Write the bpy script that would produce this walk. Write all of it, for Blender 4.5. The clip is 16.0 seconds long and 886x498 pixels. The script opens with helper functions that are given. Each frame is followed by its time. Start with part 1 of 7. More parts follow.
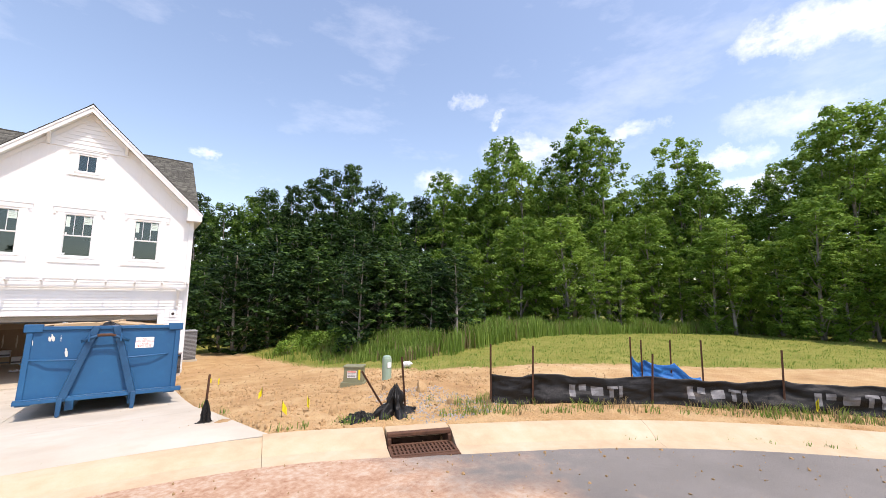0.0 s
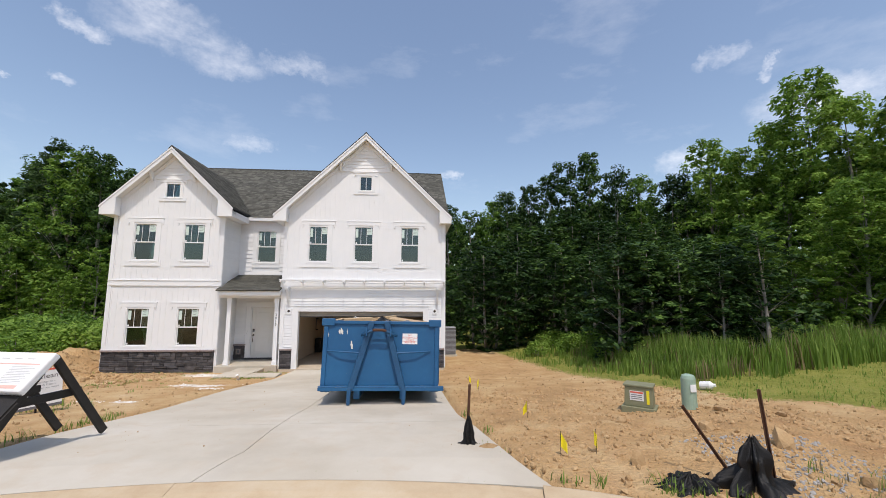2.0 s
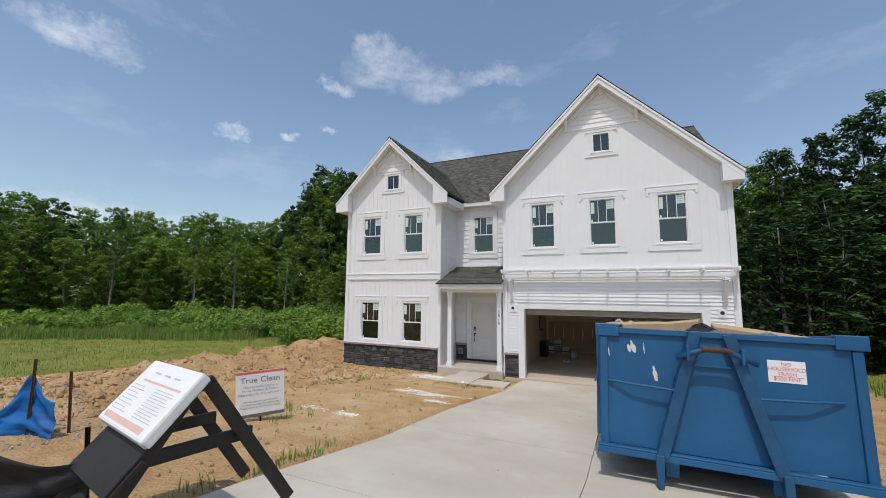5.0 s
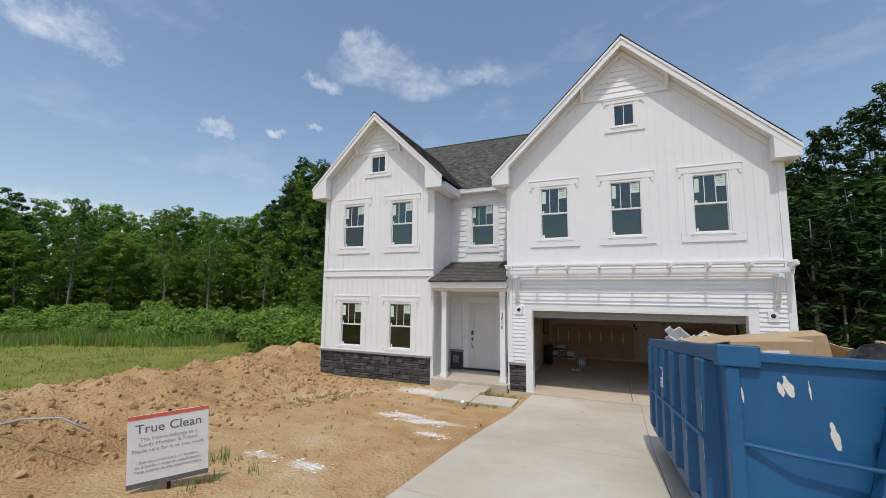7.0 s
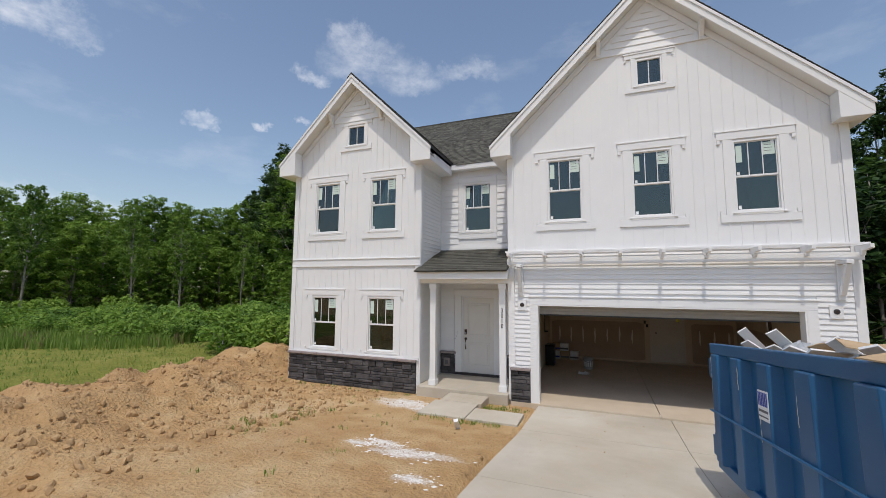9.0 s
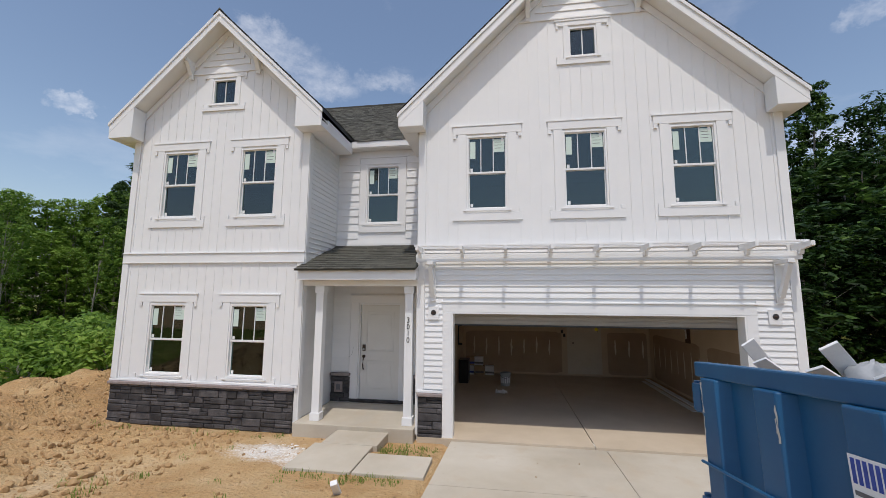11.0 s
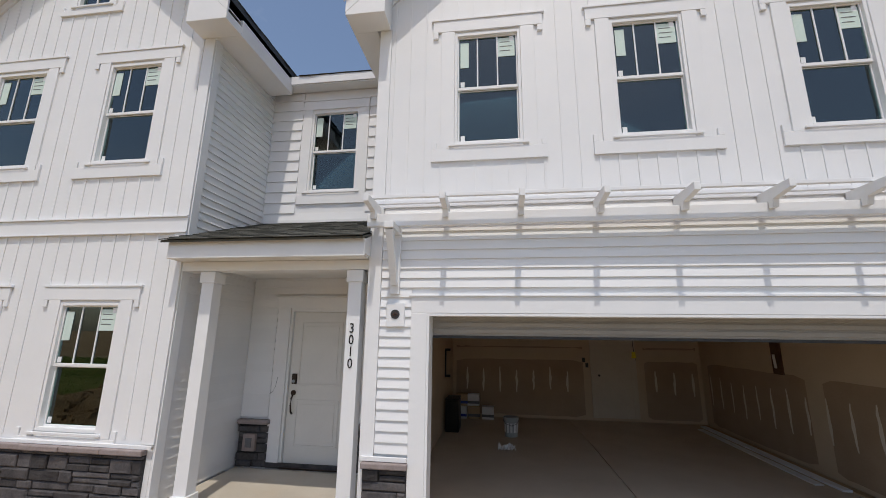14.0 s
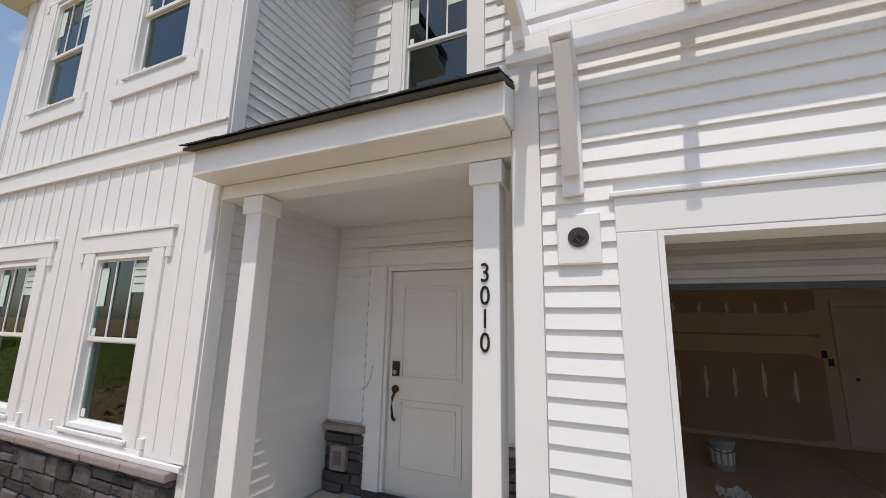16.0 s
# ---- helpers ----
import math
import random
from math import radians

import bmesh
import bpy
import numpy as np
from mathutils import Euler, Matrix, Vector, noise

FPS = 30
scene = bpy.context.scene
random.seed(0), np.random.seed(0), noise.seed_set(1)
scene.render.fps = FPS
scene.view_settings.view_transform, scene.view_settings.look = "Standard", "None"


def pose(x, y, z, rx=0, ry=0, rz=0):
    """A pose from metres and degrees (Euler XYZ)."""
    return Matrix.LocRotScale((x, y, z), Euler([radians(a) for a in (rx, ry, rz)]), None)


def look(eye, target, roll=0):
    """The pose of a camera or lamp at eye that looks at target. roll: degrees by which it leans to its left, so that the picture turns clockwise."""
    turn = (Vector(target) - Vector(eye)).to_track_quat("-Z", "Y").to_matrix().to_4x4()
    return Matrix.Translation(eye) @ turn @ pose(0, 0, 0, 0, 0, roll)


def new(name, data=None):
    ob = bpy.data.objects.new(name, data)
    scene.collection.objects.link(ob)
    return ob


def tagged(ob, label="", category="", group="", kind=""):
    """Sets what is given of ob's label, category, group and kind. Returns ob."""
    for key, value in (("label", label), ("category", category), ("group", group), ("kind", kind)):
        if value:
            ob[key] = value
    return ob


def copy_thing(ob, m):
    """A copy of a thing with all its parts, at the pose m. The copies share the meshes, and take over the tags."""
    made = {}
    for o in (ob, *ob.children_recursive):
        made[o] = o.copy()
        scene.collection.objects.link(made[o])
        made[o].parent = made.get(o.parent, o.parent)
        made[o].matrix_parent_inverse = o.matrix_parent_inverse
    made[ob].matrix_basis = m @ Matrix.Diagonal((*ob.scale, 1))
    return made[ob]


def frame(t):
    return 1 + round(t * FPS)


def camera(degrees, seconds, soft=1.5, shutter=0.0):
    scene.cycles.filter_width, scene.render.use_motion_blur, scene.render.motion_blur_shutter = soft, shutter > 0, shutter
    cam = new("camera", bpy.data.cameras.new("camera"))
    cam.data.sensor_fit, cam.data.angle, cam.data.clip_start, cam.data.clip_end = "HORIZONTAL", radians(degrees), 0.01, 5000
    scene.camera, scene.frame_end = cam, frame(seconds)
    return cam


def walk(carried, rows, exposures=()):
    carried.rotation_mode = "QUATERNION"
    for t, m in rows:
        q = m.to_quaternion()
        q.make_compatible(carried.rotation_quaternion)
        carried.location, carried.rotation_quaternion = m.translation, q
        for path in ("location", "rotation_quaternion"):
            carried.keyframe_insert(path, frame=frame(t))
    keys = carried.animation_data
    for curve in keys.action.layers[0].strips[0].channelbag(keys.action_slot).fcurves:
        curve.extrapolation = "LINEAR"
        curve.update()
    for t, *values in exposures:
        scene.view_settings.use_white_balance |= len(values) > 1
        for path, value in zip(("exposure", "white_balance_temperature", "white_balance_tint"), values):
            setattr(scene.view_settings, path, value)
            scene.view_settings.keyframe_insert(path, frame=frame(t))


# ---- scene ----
cam = camera(96.3, 16.0, soft=0.6)
PATH = [
    (0, (0.201, 0.251, 1.907), (1.404, 1.83, 2.153), 0.5),
    (0.5, (0.339, 0.722, 1.891), (1.315, 2.451, 2.134), 0.4),
    (1, (0.484, 1.212, 1.851), (1.195, 3.066, 2.095), 0.3),
    (1.5, (0.491, 1.734, 1.815), (0.921, 3.671, 2.061), 0.2),
    (2, (0.459, 2.245, 1.804), (0.602, 4.225, 2.045), 0.2),
    (2.5, (0.33, 2.747, 1.793), (0.144, 4.724, 2.032), 0.2),
    (3, (0.155, 3.303, 1.754), (-0.295, 5.239, 1.981), 0.3),
    (3.5, (-0.061, 3.82, 1.74), (-0.717, 5.696, 1.96), 0.3),
    (4, (-0.361, 4.341, 1.719), (-1.118, 6.179, 1.939), 0.4),
    (4.5, (-0.687, 4.896, 1.704), (-1.522, 6.7, 1.925), 0.5),
    (7, (-2.007, 7.125, 1.717), (-2.778, 8.958, 1.932), 0.5),
    (7.5, (-2.112, 7.571, 1.714), (-2.891, 9.402, 1.921), 0.5),
    (8, (-2.356, 7.956, 1.706), (-3.144, 9.783, 1.905), 0.5),
    (8.5, (-2.564, 8.372, 1.676), (-3.344, 10.202, 1.875), 0.5),
    (9, (-2.711, 8.817, 1.635), (-3.431, 10.673, 1.828), 0.4),
    (9.5, (-2.888, 9.275, 1.59), (-3.43, 11.19, 1.778), 0.4),
    (10, (-3.018, 9.766, 1.556), (-3.452, 11.71, 1.743), 0.4),
    (12.5, (-3.064, 12.437, 1.308), (-3.275, 14.384, 1.714), 0.6),
    (13, (-3.077, 12.942, 1.212), (-3.285, 14.885, 1.64), 0.7),
    (13.5, (-3.17, 13.448, 1.133), (-3.399, 15.389, 1.556), 0.6),
    (14, (-3.269, 13.967, 1.05), (-3.539, 15.904, 1.471), 0.7),
    (14.5, (-3.453, 14.484, 0.991), (-3.877, 16.395, 1.403), 0.7),
    (15, (-3.639, 15.053, 0.915), (-4.206, 16.928, 1.316), 0.8),
    (15.5, (-3.885, 15.577, 0.872), (-4.575, 17.413, 1.261), 1.0),
    (16, (-4.186, 16.103, 0.829), (-4.973, 17.903, 1.203), 1.1),
]
walk(cam, [(t, look(eye, target, roll)) for t, eye, target, roll in PATH],
     exposures=[(0, 0.80, 7000, 18), (0.5, 0.72, 6950, 17), (1.0, 0.56, 6900, 15), (1.5, 0.40, 6850, 14), (2.0, 0.22, 6800, 13), (3.0, 0.02, 6750, 12), (4.5, -0.06, 6550, 9.5), (7.0, -0.04, 6600, 10), (9.0, -0.09, 6700, 11.5), (12.5, -0.09, 6620, 12), (13.5, -0.14, 6620, 12), (14.5, -0.06, 6720, 12), (16.0, 0.02, 6800, 12)])

# ---------------------------------------------------------------- world and sun
SUN_EL, SUN_AZ = 66.0, 7.0            # height; degrees from -y towards +x
world = bpy.data.worlds.new("world")
scene.world = world
world.use_nodes = True
wn, wl = world.node_tree.nodes, world.node_tree.links
wn.clear()
w_out = wn.new("ShaderNodeOutputWorld")
w_bg = wn.new("ShaderNodeBackground")
w_bg.inputs["Strength"].default_value = 0.15
sky = wn.new("ShaderNodeTexSky")
sky.sky_type = "NISHITA"
sky.sun_disc = False
sky.sun_elevation = radians(SUN_EL)
sky.sun_rotation = radians(180 - SUN_AZ)
sky.air_density, sky.dust_density, sky.ozone_density = 1.15, 1.5, 1.0
w_co = wn.new("ShaderNodeTexCoord")


def wmath(op, a, b=None, clamp=False):
    n = wn.new("ShaderNodeMath")
    n.operation, n.use_clamp = op, clamp
    for i, v in enumerate((a, b)):
        if v is None:
            continue
        if isinstance(v, (int, float)):
            n.inputs[i].default_value = v
        else:
            wl.new(v, n.inputs[i])
    return n.outputs[0]


def wnoise(scale, detail, stretch=(1, 1, 1), shift=(0, 0, 0)):
    mp = wn.new("ShaderNodeMapping")
    mp.inputs["Scale"].default_value = stretch
    mp.inputs["Location"].default_value = shift
    wl.new(w_co.outputs["Generated"], mp.inputs["Vector"])
    n = wn.new("ShaderNodeTexNoise")
    n.inputs["Scale"].default_value, n.inputs["Detail"].default_value = scale, detail
    n.inputs["Roughness"].default_value = 0.62
    wl.new(mp.outputs[0], n.inputs["Vector"])
    return n.outputs["Fac"]


w_warp = wn.new("ShaderNodeTexNoise")
w_warp.inputs["Scale"].default_value, w_warp.inputs["Detail"].default_value, w_warp.inputs["Roughness"].default_value = 9.0, 7.0, 0.68
wl.new(w_co.outputs["Generated"], w_warp.inputs["Vector"])
w_off = wn.new("ShaderNodeVectorMath")
w_off.operation = "MULTIPLY_ADD"
wl.new(w_warp.outputs["Color"], w_off.inputs[0])
w_off.inputs[1].default_value = (0.18, 0.18, 0.11)
w_off.inputs[2].default_value = (-0.09, -0.09, -0.055)
w_dir = wn.new("ShaderNodeVectorMath")
wl.new(w_co.outputs["Generated"], w_dir.inputs[0])
wl.new(w_off.outputs[0], w_dir.inputs[1])


def wcloud(azimuth, elevation, size, flat, soft):
    """One cloud in the sky: a patch round a direction, wide and flat, broken up by noise."""
    a, e = radians(azimuth), radians(elevation)
    d = Vector((math.sin(a) * math.cos(e), math.cos(a) * math.cos(e), math.sin(e)))
    right = Vector((math.cos(a), -math.sin(a), 0))
    up = right.cross(d)
    total = None
    for axis, width in ((right, size), (up, size * flat)):
        dot = wn.new("ShaderNodeVectorMath")
        dot.operation = "DOT_PRODUCT"
        wl.new(w_dir.outputs[0], dot.inputs[0])
        dot.inputs[1].default_value = axis
        v = wmath("DIVIDE", wmath("SUBTRACT", dot.outputs["Value"], axis.dot(d)), width)
        v = wmath("MULTIPLY", v, v)
        total = v if total is None else wmath("ADD", total, v)
    front = wn.new("ShaderNodeVectorMath")
    front.operation = "DOT_PRODUCT"
    wl.new(w_co.outputs["Generated"], front.inputs[0])
    front.inputs[1].default_value = d
    ahead = wmath("GREATER_THAN", front.outputs["Value"], 0.3)
    body = wmath("MULTIPLY", wmath("SUBTRACT", 1.0, total, True), ahead)
    return wmath("MULTIPLY", body, soft)


fine, finer, broad = wnoise(15, 8, (1, 1, 2.0)), wnoise(46, 5, (1, 1, 1.7), (0.2, 0, 0.4)), wnoise(3.2, 8, (1, 1, 2.6), (0.3, 0.1, 0))
wisp = wmath("MULTIPLY", wmath("SUBTRACT", broad, 0.55, True), 2.2, True)
CLOUDS = [(80.9, 27.8, 0.11, 0.38, 1.2), (86.0, 27.3, 0.10, 0.42, 1.2), (74.2, 16.6, 0.07, 0.38, 0.95), (76.5, 12.8, 0.09, 0.34, 1.2), (50.0, 20.5, 0.13, 0.4, 0.9), (45.5, 24.9, 0.025, 0.75, 1.1), (40.4, 27.1, 0.04, 0.5, 0.7),
          (63.3, 21.5, 0.07, 0.38, 0.85), (36.3, 16.5, 0.06, 0.6, 0.85), (6.3, 17.4, 0.03, 0.6, 0.85), (80.0, 20.0, 0.12, 0.3, 0.7), (-40.6, 27.7, 0.06, 0.38, 1.0), (-32.0, 30.5, 0.13, 0.4, 0.72), (-35.0, 32.5, 0.06, 0.5, 0.7),
          (-26.5, 28.6, 0.11, 0.36, 0.68), (-53.5, 20.0, 0.04, 0.45, 1.0), (-47.3, 20.6, 0.025, 0.5, 0.95), (-41.1, 22.0, 0.025, 0.5, 0.95), (-17.1, 29.2, 0.08, 0.32, 0.66), (-23.0, 19.6, 0.07, 0.36, 0.7), (-69.0, 25.9, 0.10, 0.4, 1.0), (-65.5, 7.9, 0.2, 0.22, 0.75)]
lump = None
for c in CLOUDS:
    v = wcloud(*c)
    lump = v if lump is None else wmath("MAXIMUM", lump, v)
grainy = wmath("ADD", wmath("MULTIPLY", fine, 0.6), wmath("MULTIPLY", finer, 0.4))
puff = wmath("MULTIPLY", wmath("POWER", lump, 1.15), wmath("MULTIPLY", wmath("SUBTRACT", grainy, 0.30, True), 2.6, True), True)
cover = wmath("MAXIMUM", wmath("MULTIPLY", puff, 0.66), wmath("MULTIPLY", wisp, 0.34), True)
w_mix = wn.new("ShaderNodeMix")
w_mix.data_type = "RGBA"
wl.new(cover, w_mix.inputs["Factor"])
wl.new(sky.outputs[0], w_mix.inputs[6])
w_mix.inputs[7].default_value = (7.2, 7.4, 7.8, 1)
wl.new(w_mix.outputs[2], w_bg.inputs["Color"])
wl.new(w_bg.outputs[0], w_out.inputs["Surface"])

sun = new("sun", bpy.data.lights.new("sun", "SUN"))
sun.data.energy, sun.data.angle, sun.data.color = 2.35, radians(0.53), (1.0, 0.95, 0.87)
se, sa = radians(SUN_EL), radians(SUN_AZ)
sun.matrix_world = look((math.sin(sa) * math.cos(se) * 60, -math.cos(sa) * math.cos(se) * 60, math.sin(se) * 60), (0, 0, 0))


# ---------------------------------------------------------------- materials
def material(name, build):
    m = bpy.data.materials.new(name)
    m.use_nodes = True
    nt = m.node_tree
    build(nt, nt.nodes["Principled BSDF"])
    return m


def node(nt, kind, **values):
    n = nt.nodes.new(kind)
    for k, v in values.items():
        n.inputs[k.replace("_", " ")].default_value = v
    return n


def coords(nt, scale=(1, 1, 1), space="Object"):
    tc = nt.nodes.new("ShaderNodeTexCoord")
    mp = node(nt, "ShaderNodeMapping", Scale=scale)
    nt.links.new(tc.outputs[space], mp.inputs["Vector"])
    return mp.outputs[0]


def world_coords(nt, scale=(1, 1, 1)):
    g = nt.nodes.new("ShaderNodeNewGeometry")
    mp = node(nt, "ShaderNodeMapping", Scale=scale)
    nt.links.new(g.outputs["Position"], mp.inputs["Vector"])
    return mp.outputs[0]


def noise_tex(nt, vec, scale, detail=5, rough=0.6):
    n = node(nt, "ShaderNodeTexNoise", Scale=scale, Detail=detail, Roughness=rough)
    nt.links.new(vec, n.inputs["Vector"])
    return n.outputs["Fac"]


def ramp(nt, fac, stops):
    r = nt.nodes.new("ShaderNodeValToRGB")
    el = r.color_ramp.elements
    while len(el) < len(stops):
        el.new(0.5)
    for e, (p, c) in zip(el, stops):
        e.position = p
        e.color = (*c, 1) if len(c) == 3 else c
    nt.links.new(fac, r.inputs["Fac"])
    return r.outputs["Color"]


def mixc(nt, fac, a, b, mode="MIX"):
    m = nt.nodes.new("ShaderNodeMix")
    m.data_type, m.blend_type = "RGBA", mode
    for i, v in ((0, fac), (6, a), (7, b)):
        if isinstance(v, (int, float)):
            m.inputs[i].default_value = v
        elif isinstance(v, tuple):
            m.inputs[i].default_value = (*v, 1) if len(v) == 3 else v
        else:
            nt.links.new(v, m.inputs[i])
    return m.outputs[2]


def maths(nt, op, a, b=0.0, clamp=False):
    n = nt.nodes.new("ShaderNodeMath")
    n.operation, n.use_clamp = op, clamp
    for i, v in enumerate((a, b)):
        if isinstance(v, (int, float)):
            n.inputs[i].default_value = v
        else:
            nt.links.new(v, n.inputs[i])
    return n.outputs[0]


def bump(nt, bsdf, height, strength=0.3, distance=0.02):
    b = node(nt, "ShaderNodeBump", Strength=strength, Distance=distance)
    nt.links.new(height, b.inputs["Height"])
    nt.links.new(b.outputs[0], bsdf.inputs["Normal"])


def plain(name, c1, c2, scale=6.0, rough=0.6, metal=0.0, bump_s=0.15, bump_d=0.004, fine=60.0, spec=0.5, vary=0.0):
    """Two tones in broad patches, fine grain in the relief, an optional shift from piece to piece."""
    def build(nt, b):
        v = world_coords(nt)
        n1, n2 = noise_tex(nt, v, scale, 6), noise_tex(nt, v, fine, 4)
        col = ramp(nt, mixc(nt, 0.35, n1, n2), [(0.3, c1), (0.7, c2)])
        if vary:
            oi = nt.nodes.new("ShaderNodeObjectInfo")
            hv = node(nt, "ShaderNodeHueSaturation")
            nt.links.new(maths(nt, "ADD", maths(nt, "MULTIPLY", oi.outputs["Random"], 2 * vary), 1 - vary), hv.inputs["Value"])
            nt.links.new(col, hv.inputs["Color"])
            col = hv.outputs[0]
        nt.links.new(col, b.inputs["Base Color"])
        b.inputs["Roughness"].default_value, b.inputs["Metallic"].default_value = rough, metal
        b.inputs["Specular IOR Level"].default_value = spec
        bump(nt, b, mixc(nt, 0.5, n1, n2), bump_s, bump_d)
    return material(name, build)


white = plain("white_paint", (0.77, 0.78, 0.79), (0.83, 0.83, 0.83), 2.0, 0.5, bump_s=0.12, bump_d=0.003, fine=90)
siding = plain("siding_paint", (0.76, 0.77, 0.78), (0.83, 0.83, 0.83), 1.5, 0.55, bump_s=0.2, bump_d=0.003, fine=70, vary=0.02)
vinyl = plain("white_vinyl", (0.80, 0.80, 0.80), (0.84, 0.84, 0.84), 5.0, 0.3, bump_s=0.03)
door_paint = plain("door_paint", (0.70, 0.69, 0.66), (0.76, 0.75, 0.72), 3.0, 0.45, bump_s=0.08)
# grey-beige door steel, darkened so the shade under the head is in its colour
shaded_door_steel = plain("shaded_door_steel", (0.27, 0.245, 0.215), (0.34, 0.31, 0.275), 4.0, 0.5, bump_s=0.08)
flashing = plain("dark_flashing", (0.03, 0.03, 0.03), (0.06, 0.06, 0.06), 8.0, 0.5)
stone_mat = plain("ledge_stone", (0.035, 0.034, 0.038), (0.13, 0.122, 0.122), 7.0, 0.85, bump_s=0.9, bump_d=0.03, fine=38, spec=0.25, vary=0.45)
cap_stone = plain("cap_stone", (0.22, 0.18, 0.17), (0.34, 0.29, 0.28), 9.0, 0.85, bump_s=0.6, bump_d=0.012, fine=45)
mortar = plain("mortar", (0.03, 0.03, 0.032), (0.06, 0.06, 0.062), 12.0, 0.9)
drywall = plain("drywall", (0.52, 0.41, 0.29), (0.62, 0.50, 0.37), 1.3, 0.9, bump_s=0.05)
primed = plain("primed_door", (0.56, 0.49, 0.40), (0.63, 0.56, 0.47), 3.0, 0.6, bump_s=0.06)
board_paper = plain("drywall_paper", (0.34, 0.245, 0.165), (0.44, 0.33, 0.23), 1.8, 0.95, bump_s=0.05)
mud = plain("joint_compound", (0.66, 0.60, 0.51), (0.78, 0.72, 0.63), 7.0, 0.9)
soffit_mat = plain("soffit", (0.74, 0.74, 0.72), (0.80, 0.80, 0.78), 2.0, 0.5)
black_metal = plain("black_metal", (0.012, 0.012, 0.013), (0.025, 0.024, 0.024), 20, 0.35, 0.6)
bronze = plain("bronze", (0.05, 0.035, 0.028), (0.09, 0.07, 0.06), 30, 0.35, 0.9)
sticker_mat = plain("pale_sticker", (0.55, 0.68, 0.62), (0.66, 0.76, 0.70), 40, 0.7)
sticker_white = plain("white_sticker", (0.75, 0.77, 0.78), (0.82, 0.82, 0.82), 40, 0.6)


def build_shingle(nt, b):
    v = world_coords(nt)
    grain, broad = noise_tex(nt, v, 55, 3), noise_tex(nt, v, 1.1, 4)
    rnd = nt.nodes.new("ShaderNodeNewGeometry").outputs["Random Per Island"]
    oi = nt.nodes.new("ShaderNodeObjectInfo").outputs["Random"]
    tone = maths(nt, "ADD", maths(nt, "MULTIPLY", rnd, 0.45), maths(nt, "MULTIPLY", oi, 0.25))
    tone = maths(nt, "ADD", tone, maths(nt, "MULTIPLY", grain, 0.35))
    col = ramp(nt, tone, [(0.2, (0.030, 0.030, 0.027)), (0.6, (0.088, 0.086, 0.074)), (0.95, (0.185, 0.18, 0.155))])
    nt.links.new(mixc(nt, 0.25, col, ramp(nt, broad, [(0.3, (0.05, 0.051, 0.044)), (0.7, (0.12, 0.12, 0.104))])), b.inputs["Base Color"])
    b.inputs["Roughness"].default_value = 0.95
    b.inputs["Specular IOR Level"].default_value = 0.2
    bump(nt, b, grain, 0.6, 0.006)


shingle_mat = material("asphalt_shingle", build_shingle)


def build_glass(nt, b):
    out = nt.nodes["Material Output"]
    tr = node(nt, "ShaderNodeBsdfTransparent", Color=(0.34, 0.43, 0.40, 1))
    gl = node(nt, "ShaderNodeBsdfGlossy", Color=(0.84, 0.97, 1.0, 1), Roughness=0.015)
    fr = node(nt, "ShaderNodeFresnel", IOR=1.85)
    wave = noise_tex(nt, world_coords(nt), 1.2, 2)
    bm_ = node(nt, "ShaderNodeBump", Strength=0.03, Distance=0.02)
    nt.links.new(wave, bm_.inputs["Height"])
    nt.links.new(bm_.outputs[0], gl.inputs["Normal"])
    mx = nt.nodes.new("ShaderNodeMixShader")
    nt.links.new(fr.outputs[0], mx.inputs[0])
    nt.links.new(tr.outputs[0], mx.inputs[1])
    nt.links.new(gl.outputs[0], mx.inputs[2])
    nt.links.new(mx.outputs[0], out.inputs["Surface"])


glass = material("window_glass", build_glass)


def build_concrete(nt, b):
    v = world_coords(nt)
    broad, mid, grain = noise_tex(nt, v, 0.45, 6), noise_tex(nt, v, 2.6, 6), noise_tex(nt, v, 90, 3)
    col = ramp(nt, broad, [(0.32, (0.40, 0.35, 0.27)), (0.5, (0.49, 0.445, 0.365)), (0.72, (0.58, 0.545, 0.475))])
    dirt = maths(nt, "MULTIPLY", maths(nt, "SUBTRACT", mid, 0.52, True), 2.2, True)
    col = mixc(nt, dirt, col, (0.46, 0.36, 0.25))
    stain = maths(nt, "MULTIPLY", maths(nt, "SUBTRACT", noise_tex(nt, world_coords(nt, (1, 0.45, 1)), 0.8, 6), 0.54, True), 2.0, True)
    col = mixc(nt, stain, col, (0.34, 0.31, 0.27))
    col = mixc(nt, maths(nt, "MULTIPLY", grain, 0.25), col, (0.66, 0.63, 0.58))
    nt.links.new(col, b.inputs["Base Color"])
    b.inputs["Roughness"].default_value = 0.9
    b.inputs["Specular IOR Level"].default_value = 0.3
    bump(nt, b, mixc(nt, 0.5, mid, grain), 0.25, 0.006)


concrete = material("driveway_concrete", build_concrete)
slab_mat = plain("garage_slab", (0.48, 0.40, 0.30), (0.62, 0.53, 0.42), 1.2, 0.7, bump_s=0.15, bump_d=0.004, fine=80)


